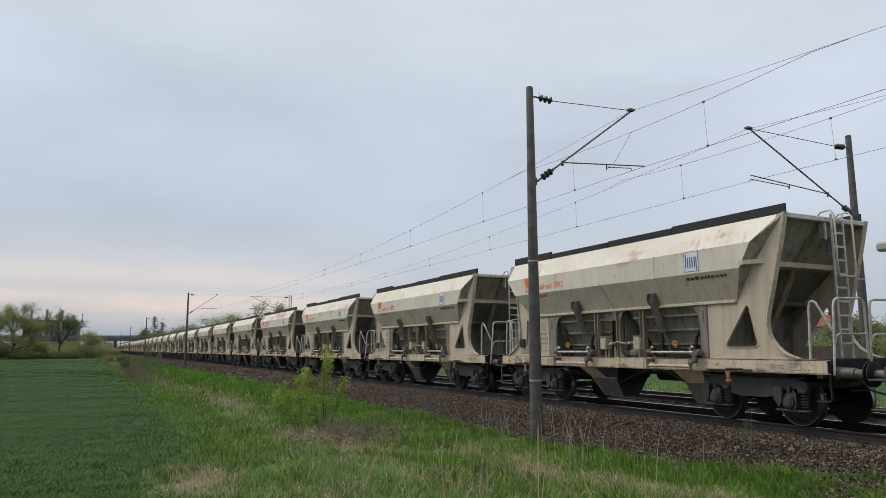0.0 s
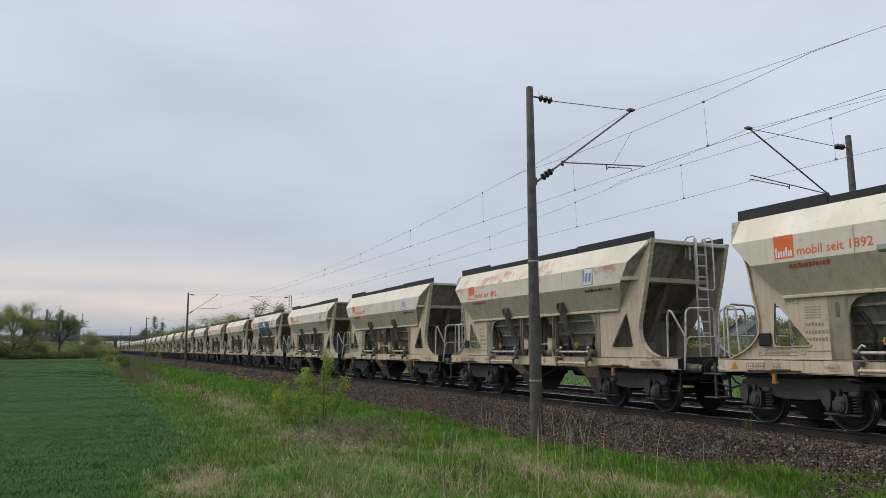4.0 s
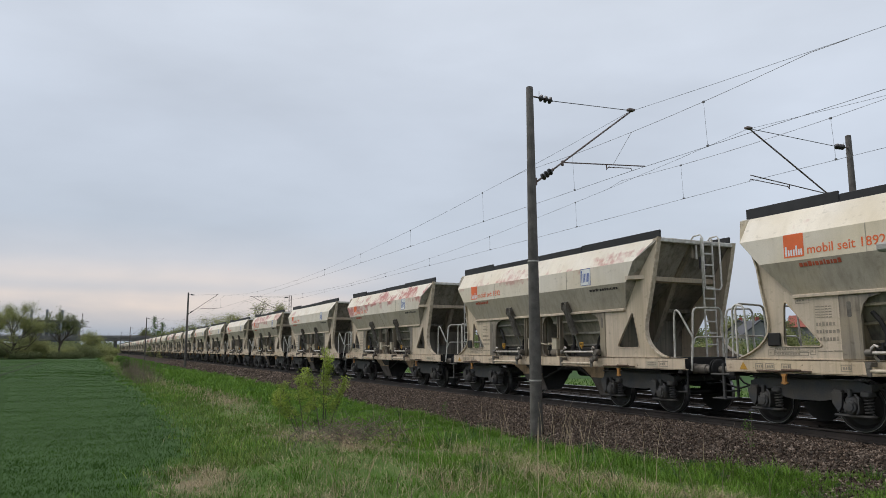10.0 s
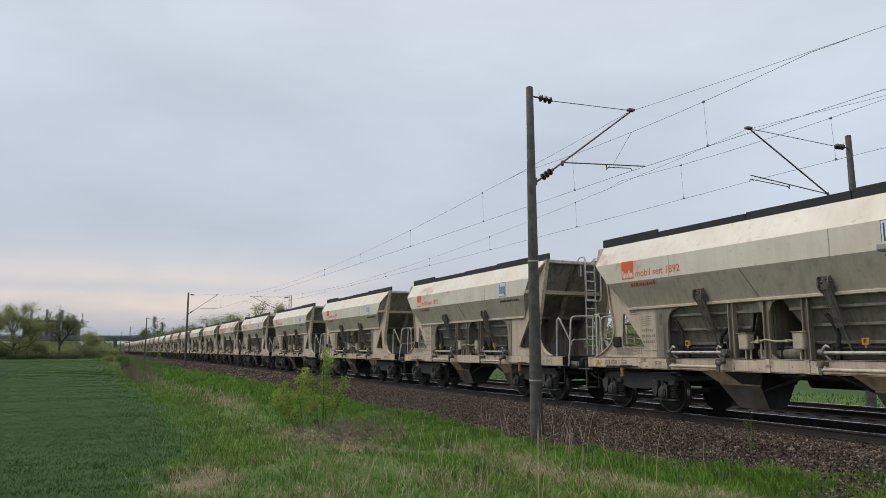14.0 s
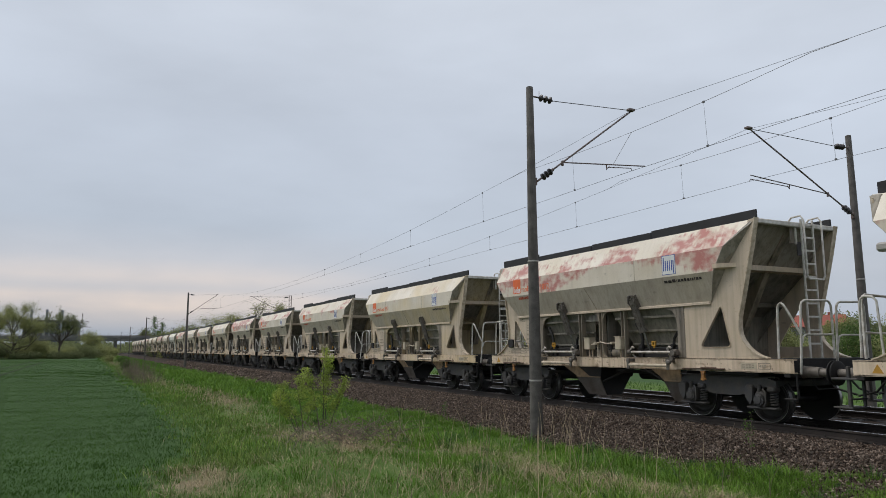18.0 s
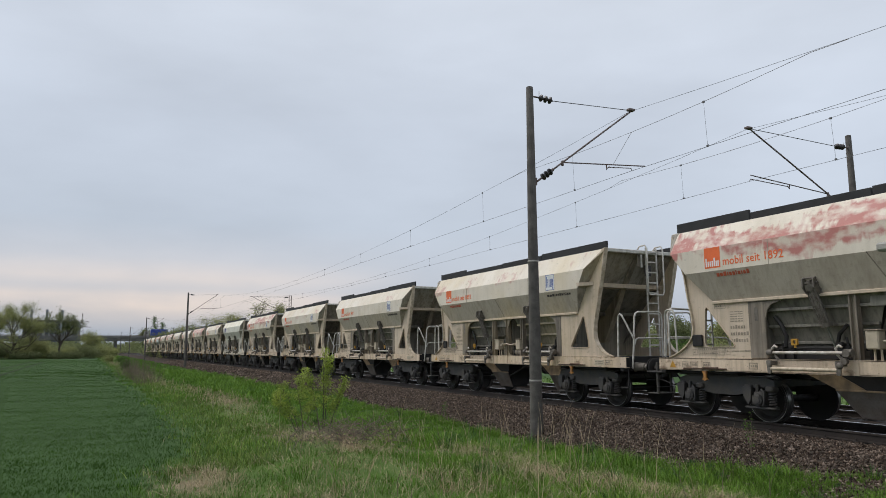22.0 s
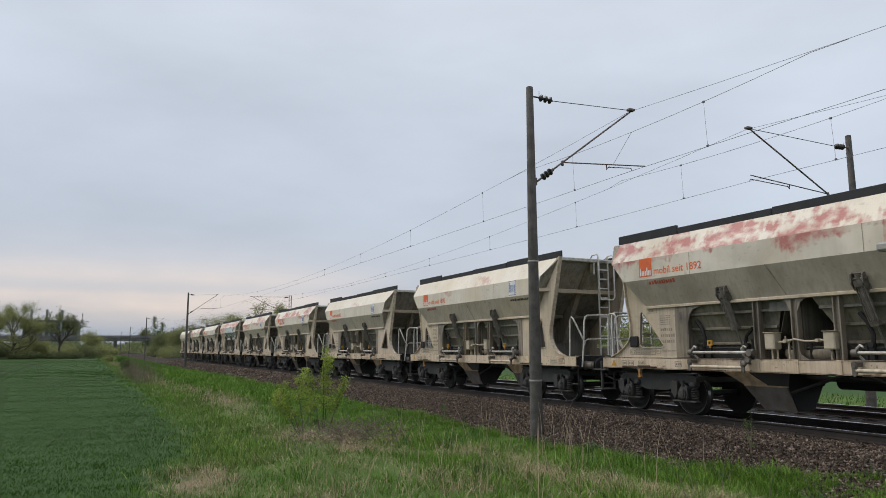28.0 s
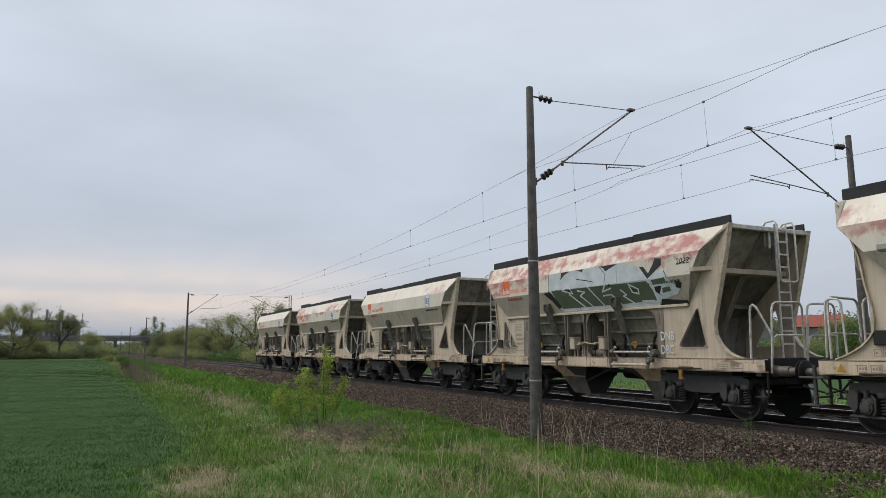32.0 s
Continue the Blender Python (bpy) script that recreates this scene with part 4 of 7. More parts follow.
            s.plate([(door, 2.495), (door, 2.1), (door - 0.06, 2.3), (door - 0.16, 2.41), (door - 0.36, 2.46), (door - 0.36, 2.495)], [], -Y_PLATE - 0.02, -Y_PLATE + 0.02)
            if sgn < 0:
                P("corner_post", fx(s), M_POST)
            # Slot is a flat plate; the shade of its hollow is its colour.
            s = Shape().plate(rounded([(door + 0.08, 2.08), (door + 0.12, 2.08), (door + 0.12, 2.36), (door + 0.08, 2.36)], 0.019), [], -Y_PLATE - 0.034, -Y_PLATE - 0.030)
            if sgn < 0:
                P("post_slot", fx(s), M_CYL)
        for x in (-1.07, -0.20, 0.67) if sgn < 0 else ():
            s = Shape()
            s.box(x - 0.075, x - 0.045, -Y_PLATE - 0.03, -Y_PLATE + 0.10, 1.31, 2.49, 0.006)
            s.box(x + 0.045, x + 0.075, -Y_PLATE - 0.03, -Y_PLATE + 0.10, 1.31, 2.49, 0.006)
            s.box(x - 0.05, x + 0.05, -Y_PLATE + 0.03, -Y_PLATE + 0.055, 1.31, 2.49)
            if abs(x + 0.2) < 0.1:
                for k in (-1, 1):
                    s.plate([(x + k * 0.05, 2.495), (x + k * 0.30, 2.495), (x + k * 0.16, 2.42), (x + k * 0.08, 2.25), (x + k * 0.05, 2.1)], [], -Y_PLATE - 0.02, -Y_PLATE + 0.01)
                    s.plate([(x + k * 0.05, 1.312), (x + k * 0.22, 1.312), (x + k * 0.1, 1.4), (x + k * 0.05, 1.6)], [], -Y_PLATE - 0.02, -Y_PLATE + 0.01)
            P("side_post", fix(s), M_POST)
        s = Shape()
        s.box(-5.50, 5.54, -Y_PLATE - 0.05, -Y_PLATE - 0.03, 1.035, 1.308, 0.006)
        s.box(-5.50, 5.54, -Y_PLATE - 0.05, -Y_PLATE + 0.06, 1.035, 1.055)
        s.box(-5.50, 5.54, -Y_PLATE - 0.05, -Y_PLATE + 0.06, 1.288, 1.308)
        for x in (-1.07, -0.20, 0.67):
            s.box(x - 0.05, x + 0.05, -Y_PLATE - 0.065, -Y_PLATE - 0.05, 1.04, 1.305)
        P("sole_bar", fix(s), M_SOLE, "beige steel sole bar with rust and stencils")
        # hopper funnels behind the side posts, with ribs
        s = Shape()
        ribs = Shape()
        for x0, x1, bx in ((-3.75, -0.50, -2.05), (0.15, 3.45, 1.80)):
            s.sheet([(x0, -1.18, 2.50), (x1, -1.18, 2.50), (bx + 0.85, -0.62, 1.02), (bx - 0.85, -0.62, 1.02)], 0.015)
            for k in range(4):
                z = 1.30 + 0.33 * k
                t = (2.50 - z) / 1.48
                a, b, y = x0 + t * (bx - 0.85 - x0), x1 + t * (bx + 0.85 - x1), -1.18 + 0.56 * t
                ribs.box(a, b, y - 0.075, y + 0.02, z - 0.03, z + 0.03, 0.01)
        # Added baffle behind the posts hides a bright gap; not a rib.
        ribs.box(-0.80, -0.30, -1.175, -1.14, 2.26, 2.50)
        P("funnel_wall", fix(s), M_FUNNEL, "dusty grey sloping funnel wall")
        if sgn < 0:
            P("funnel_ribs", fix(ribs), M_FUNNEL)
        if sgn > 0:
            continue  # the fittings are on the open side
        # actuators
        for x in (-1.76, 1.25):
            top, low = Vector((x, -1.40, 2.74)), Vector((x + 0.13, -1.20, 1.94))
            d = (low - top).normalized()
            s = Shape()
            for k in (-1, 1):
                s.hull([(x + k * a, y, z) for a in (0.10, 0.125) for y, z in ((-1.47, 2.66), (-1.47, 2.82), (-1.40, 2.86), (-1.28, 2.62), (-1.28, 2.52), (-1.36, 2.54))])
            s.box(x - 0.13, x + 0.13, -1.43, -1.38, 2.825, 2.85, 0.006)
            s.box(x - 0.15, x + 0.15, -1.30, -1.24, 2.50, 2.66, 0.01)
            s.tube([top + Vector((-0.16, 0, 0)), top + Vector((0.16, 0, 0))], 0.025, 8)
            br = P("actuator_bracket", fix(s), M_CYL)
            s = Shape()
            s.tube([top + d * 0.06, low], 0.078, 8)
            s.tube([top + d * 0.02, top + d * 0.13], 0.105, 8)
            s.tube([low - d * 0.06, low + d * 0.02], 0.105, 8)
            s.tube([top - d * 0.05, top + d * 0.06], 0.045, 8)
            for a in (-0.085, -0.03, 0.03, 0.085):
                s.tube([top + d * 0.1 + Vector((a, -0.085 + abs(a) * 0.35, 0)), low + Vector((a, -0.085 + abs(a) * 0.35, 0))], 0.013, 5)
            P("actuator_cylinder", fix(s), M_CYL, "dusty pneumatic discharge cylinder with tie rods")
            s = Shape()
            s.tube([low, low + d * 0.55], 0.018, 8)
            P("actuator_rod", fix(s), M_ROD)
        # rods, steps and levers at the two discharge doors
        for a, b in ((-2.72, -1.16), (1.06, 2.60)):
            s = Shape()
            s.tube([(a, -1.38, 1.44), (b, -1.38, 1.44)], 0.030, 12)
            P("shaft", fix(s), M_SHAFT, "pale operating shaft", True)
            s = Shape()
            for x in (a + 0.12, b - 0.12):
                s.tube([(x - 0.03, -1.28, 1.30), (x - 0.09, -1.34, 1.40), (x - 0.09, -1.38, 1.52), (x - 0.02, -1.39, 1.575), (x + 0.04, -1.39, 1.54)], 0.023, 8)
            P("shaft_hook", fix(s), M_SHAFT, "curved pale hook over the shaft", True)
            s = Shape()
            s.lathe(((-1.46, 0.07), (-1.30, 0.07)), "y", (b + 0.02, 0, 1.43), 12)
            s.lathe(((a - 0.06, 0.065), (a + 0.05, 0.065)), "x", (0, -1.38, 1.44), 12)
            s.lathe(((b - 0.05, 0.065), (b + 0.10, 0.065)), "x", (0, -1.38, 1.44), 12)
            P("shaft_bearing", fix(s), M_CYL, "", True)
            s = Shape()
            s.tube([(a + 0.05, -1.46, 1.13), (b - 0.15, -1.46, 1.13)], 0.036, 10)
            P("step_bar", fix(s), M_STEP, "cream-painted round step bar along the sole bar", True)
            s = Shape().lathe(((-1.53, 0.03), (-1.52, 0.05), (-1.50, 0.06), (-1.48, 0.06), (-1.44, 0.04)), "y", (b - 0.08, 0, 1.21), 14)
            s.lathe(((-1.47, 0.06), (-1.40, 0.06)), "y", (b - 0.02, 0, 1.29), 10)
            P("crank_disc", fix(s), M_CYL, "greasy crank disc at the step's end", True)
            for x in (a + 0.02, b - 0.12):
                s = Shape()
                s.plate(rounded([(x - 0.035, 1.03), (x + 0.035, 1.03), (x + 0.06, 1.29), (x - 0.06, 1.29)], 0.034), [], -1.485, -1.455)
                s.lathe(((-1.50, 0.045), (-1.44, 0.045)), "y", (x, 0, 1.22), 10)
                s.box(x - 0.04, x + 0.04, -1.47, -1.27, 1.2, 1.28, 0.01)
                P("step_bracket", fix(s), M_CYL)
            s = Shape()
            lx = -2.18 if a < 0 else 1.94
            frame_out = rounded([(lx - 0.062, 1.58), (lx + 0.062, 1.58), (lx + 0.068, 1.705), (lx - 0.068, 1.705)], 0.02)
            hole = rounded([(lx - 0.032, 1.612), (lx + 0.032, 1.612), (lx + 0.032, 1.675), (lx - 0.032, 1.675)], 0.01)
            s.plate(frame_out, [hole], -1.40, -1.36)
            s.box(lx - 0.02, lx + 0.02, -1.39, -1.36, 1.53, 1.60, 0.005)
            P("lever", fix(s), M_YELLOW, "yellow operating lever")
        # control cabinets between the posts
        for x, dz in ((-0.73, 0.0), (0.53, 0.0)):
            s = Shape().box(x - 0.115, x + 0.115, -1.34, -1.12, 1.50, 1.83, 0.02)
            P("control_box", fix(s), M_BOX, "cream control box with a hood")
            s = Shape()
            s.box(x - 0.125, x + 0.125, -1.36, -1.11, 1.83, 1.842, 0.004)
            s.tube([(x - 0.05, -1.2, 1.31), (x - 0.05, -1.2, 1.5)], 0.02, 6)
            s.tube([(x + 0.07, -1.2, 1.31), (x + 0.07, -1.2, 1.5)], 0.02, 6)
            P("box_hood", fix(s), M_SKIRT)
        s = Shape()
        s.tube([(-0.55, -1.3, 1.64), (-0.36, -1.31, 1.66), (-0.20, -1.3, 1.70), (0.0, -1.28, 1.66), (0.18, -1.28, 1.66), (0.48, -1.28, 1.68)], 0.018, 8)
        s.lathe(((-1.38, 0.038), (-1.24, 0.038)), "y", (-0.36, 0, 1.66), 10)
        s.lathe(((-1.36, 0.034), (-1.24, 0.034)), "y", (0.3, 0, 1.67), 10)
        s.tube([(-0.36, -1.33, 1.66), (-0.36, -1.34, 1.76)], 0.014, 6)
        s.tube([(-0.36, -1.25, 1.31), (-0.36, -1.25, 1.62)], 0.02, 6)
        tank = Shape().lathe(((-0.62, 0.02), (-0.60, 0.10), (-0.55, 0.14), (0.45, 0.14), (0.50, 0.10), (0.52, 0.02)), "x", (0, -0.98, 1.42), 16)
        P("air_tank", fix(tank), M_POST, "small grimy cream air tank between the posts", True)
        P("valve", fix(s), M_BOX, "small pale air valve and pipe", True)
        # hooks, stencils and small plates on the sole bar
        for x in (-4.15, 3.30):
            s = Shape()
            s.plate([(x - 0.075, 1.03), (x + 0.075, 1.03), (x + 0.035, 0.96), (x + 0.04, 0.88), (x + 0.085, 0.85), (x, 0.82), (x - 0.085, 0.85), (x - 0.04, 0.88), (x - 0.035, 0.96)], [], -1.33, -1.28)
            P("tow_hook", fix(s), M_AMBER, "rusty orange tow hook")
            s = Shape()
            s.tube([(x - 0.55, -1.31, 1.075), (x + 0.62, -1.31, 1.085)], 0.016, 6)
            s.box(x - 0.05, x + 0.4, -1.34, -1.29, 1.08, 1.12, 0.01)
            P("release_rod", fix(s), M_RUST, "thin rusty release rod")
        # under the floor: chutes and struts
    for ta, tb, tc, ma, mb, ba, bb in ((-2.10, -0.42, -1.45, -1.50, -0.47, -1.14, -0.40), (1.44, 2.62, 2.42, 1.88, 2.52, 2.07, 2.56)):
        # Body coloured black for its shaded sides; the front plates stay grey and tan.
        s = Shape()
        s.hull([(x, y, 1.02) for x in (ta, tb) for y in (-0.93, 0.25)] + [(x, y, 0.73) for x in (ma, mb) for y in (-0.93, 0.15)])
        s.hull([(x, y, 0.735) for x in (ma, mb) for y in (-0.92, 0.1)] + [(x, y, 0.27) for x in (ba, bb) for y in (-0.78, -0.30)])
        B("discharge_chute", s, M_DARK, "discharge chute under the floor, black for its shaded sides")
        s = Shape().plate([(ta, 1.02), (tc, 1.02), (ma + (mb - ma) * (0.55 if ta < 0 else 0.9), 0.745), (ma + 0.01, 0.745)], [], -0.955, -0.936)
        s.box(ma, mb, -0.965, -0.925, 0.715, 0.745, 0.004)
        B("chute_plate", s, M_TAN, "tan upper plate of the discharge chute")
        s = Shape().sheet([(ma + 0.01, -0.945, 0.72), (mb, -0.945, 0.72), (bb, -0.80, 0.265), (ba, -0.80, 0.265)], 0.015)
        s.sheet([(mb - 0.05, -0.955, 0.72), (mb + 0.01, -0.955, 0.72), (bb + 0.01, -0.81, 0.265), (bb - 0.04, -0.81, 0.265)], 0.02)
        B("chute_front", s, M_CHUTE, "grey rust-stained lower front of the chute")
    for y in (-0.88,):
        s = Shape()
        s.tube([(-0.44, y, 0.62), (0.72, y, 1.02)], 0.03, 6)
        B("strut", s, M_DARK)
        s = Shape()
        s.tube([(1.02, y, 1.02), (1.95, y, 0.68)], 0.03, 6)
        B("strut", s, M_DARK)
    s = Shape()
    s.box(-5.3, 5.3, -0.30, 0.30, 0.98, 1.25, 0.02)
    s.box(-4.9, -3.4, -1.15, 1.15, 0.95, 1.03, 0.02)
    s.box(3.2, 4.6, -1.15, 1.15, 0.95, 1.03, 0.02)
    for x in (-3.98, 3.77):
        s.lathe(((0.8, 0.3), (1.0, 0.34)), "z", (x, 0, 0), 14)
    P("centre_sill", s, M_DARK)
    s = Shape()
    s.tube([(-2.6, -0.4, 0.92), (3.2, -0.4, 0.92)], 0.05, 8)
    s.lathe(((-0.55, 0.17), (0.55, 0.17)), "x", (0.1, 0.35, 0.85), 14)
    # linkage behind the side opening
    for a, b in ((-2.75, -1.15), (-1.0, -0.3), (-0.1, 0.6), (1.0, 2.5)):
        s.tube([(a, -1.08, 1.50), ((a + b) / 2, -1.06, 1.53), (b, -1.08, 1.49)], 0.028, 6)
        s.tube([(a + 0.1, -1.1, 1.32), (a + 0.1, -1.1, 1.62)], 0.03, 6)
        s.tube([(b - 0.12, -1.1, 1.30), (b - 0.2, -1.08, 1.72)], 0.022, 6)
    for x in (-2.45, -1.45, 1.2, 2.3):
        s.lathe(((-1.16, 0.055), (-1.06, 0.055)), "y", (x, 0, 1.58), 12)
        s.box(x - 0.05, x + 0.05, -1.14, -1.0, 1.31, 1.55, 0.01)
    for a, b in ((-2.8, -1.2), (1.0, 2.6)):
        s.box(a, b, -1.08, -0.97, 1.30, 1.56, 0.02)
        s.tube([(a + 0.02, -1.12, 2.16), (a + 0.16, -1.12, 1.98), (a + 0.25, -1.12, 1.76), (a + 0.22, -1.12, 1.55)], 0.04, 6)
        s.tube([(b - 0.10, -1.10, 1.95), (b - 0.28, -1.08, 1.78), (b - 0.34, -1.06, 1.6)], 0.035, 6)
    P("brake_pipe", s, M_DARK, "dark pipes and brake linkage", True)

    for end in (1, -1):
        ex = (lambda s: s) if end > 0 else half_turn
        slope = lambda z: 4.62 - (4.05 - z) * 0.74
        deep = lambda z: slope(3.2) - (3.2 - z) * 1.12
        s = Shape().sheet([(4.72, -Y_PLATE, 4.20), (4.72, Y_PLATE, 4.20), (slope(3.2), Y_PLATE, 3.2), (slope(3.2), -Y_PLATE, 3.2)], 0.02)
        P("end_wall", ex(s), M_END, "cream sloping end wall of the hopper, shade in its paint")
        # Lower end takes the darker funnel paint to stand in for shade.
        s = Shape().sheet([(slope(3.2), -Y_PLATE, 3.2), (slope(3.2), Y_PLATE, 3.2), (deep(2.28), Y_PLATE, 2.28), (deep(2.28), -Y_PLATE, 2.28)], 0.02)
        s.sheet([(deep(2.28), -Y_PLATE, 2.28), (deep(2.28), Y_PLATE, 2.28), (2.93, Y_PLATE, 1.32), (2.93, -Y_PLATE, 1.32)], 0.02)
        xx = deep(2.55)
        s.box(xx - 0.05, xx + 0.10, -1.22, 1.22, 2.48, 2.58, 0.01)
        P("funnel_end", ex(s), M_FUNNEL, "dusty grey lower end of the hopper, darkened as shade")
        s = Shape()
        s.box(4.74, 4.86, -1.23, 1.23, 4.12, 4.225, 0.015)
        P("end_beam", ex(s), M_RAIL, "pale top beam of the end wall")
        s = Shape()
        xx = slope(3.3)
        s.hull([(xx, -1.22, 3.36), (xx, 1.22, 3.36), (xx + 0.16, -1.22, 3.33), (xx + 0.16, 1.22, 3.33), (xx - 0.12, -1.22, 3.20), (xx - 0.12, 1.22, 3.20), (xx + 0.16, -1.22, 3.22), (xx + 0.16, 1.22, 3.22)])
        P("end_rail", ex(s), M_SKIRT, "beige ledge across the end wall")
        for y in (-0.02,):
            s = Shape()
            s.plate([(4.60, 4.13), (4.70, 4.13), (4.08, 3.2), (3.38, 1.88), (3.26, 1.70), (2.95, 1.7), (2.97, 2.3), (slope(3.2) - 0.05, 3.2)], [], y - 0.085, y + 0.085)
            s.box(4.70, 4.74, y - 0.06, y + 0.06, 3.78, 4.12, 0.006)
            P("end_rib", ex(s), M_POST, "deep sloping centre rib")
        s = Shape()
        s.box(4.3, 5.38, -1.18, 1.18, 1.285, 1.312, 0.004)
        P("platform", ex(s), M_CHUTE, "dark walkway plate at the wagon's end")
        s = Shape()
        s.box(5.3, 5.44, -1.28, 1.28, 0.95, 1.33, 0.015)
        P("headstock", ex(s), M_DARK, "dark headstock")
        if end < 0:
            s = Shape().box(-4.50, -4.20, -1.30, -1.255, 1.57, 1.83, 0.015)
            P("black_box", s, M_DARK, "small black box on the side plate")
        # ladder with its side rails
        ya, yb = 0.11, 0.47
        s = Shape()
        for y in (ya, yb):
            s.box(4.85, 4.89, y - 0.02, y + 0.02, 1.31, 4.30, 0.006)
        for i in range(10):
            z = 1.62 + 0.285 * i
            s.box(4.855, 4.885, ya, yb, z - 0.02, z + 0.02)
        s.box(4.78, 4.82, -0.02, 0.03, 3.75, 4.12, 0.01)
        ladder = P("ladder", ex(s), M_RAIL, "pale steel ladder on the wagon's end")
        s = Shape()
        ha, hb = ya - 0.07, yb + 0.13
        for y in (ha, hb):
            s.tube([(4.62, y, 4.27), (4.70, y, 4.35), (4.92, y, 4.36), (4.99, y, 4.26), (4.99, y, 3.08), (4.98, y + (0.05 if y == ha else -0.05), 2.99)], 0.022, 6)
        s.tube([(4.98, ha + 0.05, 2.99), (4.98, hb - 0.05, 2.99)], 0.022, 6)
        P("ladder_rail", ex(s), M_RAIL, parent=ladder, smooth=True)
        # warning plates beside the ladder
        s = Shape().box(4.58, 4.60, 0.30, 0.52, 3.55, 3.85, 0.004)
        if end > 0:
            P("warning_plate", ex(s), M_INK, "small dark warning plate")
            s = Shape()
            for r in range(7):
                for q, wd in ((0.0, 0.16), (0.19, 0.11), (0.32, 0.07)):
                    y0, z0 = -1.05 + q, 3.98 - 0.068 * r
                    s.add([(slope(z) + dx, y, z) for dx in (0.006, 0.003) for y, z in ((y0, z0), (y0 + wd, z0), (y0 + wd, z0 + 0.034), (y0, z0 + 0.034))],
                          [(0, 1, 2, 3), (7, 6, 5, 4)])
            P("stencil_table", s, M_STENCIL, "faded dark load table on the end wall")
            s = Shape().box(slope(1.66) + 0.04, slope(1.66) + 0.9, -1.0, -0.9, 1.312, 1.40, 0.01)
            P("platform_angle", s, M_SKIRT, "beige angle on the walkway plate")
        # handrails of the platform
        if end > 0:
            s = Shape().tube([(5.15, -1.2, 1.32), (5.19, -1.2, 2.30), (5.22, -1.2, 2.39), (5.27, -1.2, 2.42), (5.33, -1.19, 2.38), (5.38, -1.17, 2.28), (5.54, -1.02, 1.80)], 0.024, 7)
        else:
            s = Shape().tube([(5.38, -1.2, 1.35), (5.33, -1.2, 2.32), (5.30, -1.2, 2.40), (5.22, -1.2, 2.44), (5.03, -1.2, 2.42), (4.96, -1.2, 2.34), (4.90, -1.2, 1.35)], 0.024, 7)
        if end < 0:
            s = half_turn(s)
            s.v = [(x, -y, z) for x, y, z in s.v]
        P("handrail", s, M_RAIL, "bent pale steel handrail", True)
        for y0, y1 in ((-0.93, -0.02), (0.14, 1.02)):
            s, xe = Shape(), (5.50 if end > 0 else 5.42)
            s.tube([(xe, y0 - 0.12, 1.02), (xe, y0 - 0.06, 1.5), (xe, y0, 2.34), (xe, y0 + 0.04, 2.43), (xe, y0 + 0.12, 2.47), (xe, y1 - 0.12, 2.49), (xe, y1 - 0.05, 2.46), (xe, y1, 2.38), (xe, y1, 1.32)], 0.024, 7)
            s.tube([(xe, y0 - 0.02, 1.62), (xe, y0 + 0.02, 1.75), (xe, y0 + 0.10, 1.79), (xe, y1, 1.80)], 0.020, 6)
            P("handrail", ex(s), M_RAIL, "bent pale steel handrail", True)
        # a hanging step under the rear buffer on the near side, and diagonally opposite; a thin stay at the other corners
        s = Shape()
        s.box(5.60, 5.66, -1.26, -1.20, 0.47, 1.20, 0.01)
        s.box(5.60, 5.65, -0.86, -0.81, 0.47, 0.98, 0.01)
        s.box(5.56, 5.93, -1.28, -0.80, 0.445, 0.475, 0.008)
        s.box(5.58, 5.63, -1.28, -0.80, 0.60, 0.63, 0.006)
        s.box(5.44, 5.93, -1.29, -0.72, 0.955, 0.99, 0.008)
        P("shunter_step", mirror_x(s) if end < 0 else mirror_y(s), M_BOGIE, "dusty grey hanging step below the headstock")
        s = Shape()
        s.tube([(5.52, -1.20, 1.02), (5.53, -1.20, 0.60), (5.50, -1.20, 0.54), (5.22, -1.19, 0.53)], 0.022, 6)
        s.tube([(5.42, -0.66, 0.95), (5.50, -0.60, 0.72), (5.50, -0.10, 0.72), (5.42, -0.04, 0.95)], 0.014, 5)
        if end > 0:
            P("corner_stay", s, M_DARK, "thin dark stay and coupling handle below the headstock", True)
        # buffers and coupling
        for y in (-0.875, 0.875):
            s = Shape().lathe(((5.42, 0.13), (5.50, 0.11), (5.80, 0.105), (5.81, 0.08), (6.04, 0.08)), "x", (0, y, 1.06), 16)
            buf = P("buffer", ex(s), M_CYL, "", True)
            s = Shape().lathe(((6.03, 0.20), (6.055, 0.235), (6.07, 0.235), (6.082, 0.16), (6.086, 0.02)), "x", (0, y, 1.06), 20)
            P("buffer_head", ex(s), M_DARK, "round dark buffer head", True, buf)
        s = Shape()
        s.box(5.42, 5.85, -0.035, 0.035, 1.0, 1.12, 0.02)
        s.tube([(5.82, 0, 1.05), (5.95, 0.04, 0.95), (6.08, 0.0, 0.92)], 0.03, 6)
        s.tube([(5.45, 0.35, 1.0), (5.70, 0.35, 0.72), (6.08, 0.30, 0.62)], 0.022, 6)
        s.tube([(5.45, -0.35, 1.0), (5.70, -0.35, 0.74), (6.08, -0.30, 0.64)], 0.022, 6)
        P("coupling", ex(s), M_DARK, "dark screw coupling and brake hoses", True)

    # ridge between the two funnels, with added light-blocking webs and unseen lid
    s = Shape()
    for k in (-1, 1):
        s.sheet([(MID, -1.33, 3.0), (MID, 1.33, 3.0), (MID + k * 1.12, 0.63, 1.02), (MID + k * 1.12, -0.63, 1.02)], 0.015)
    # Added webs stop the sky showing through the middle opening.
    s.box(MID - 1.25, MID + 1.25, -0.03, 0.03, 1.0, 2.98)
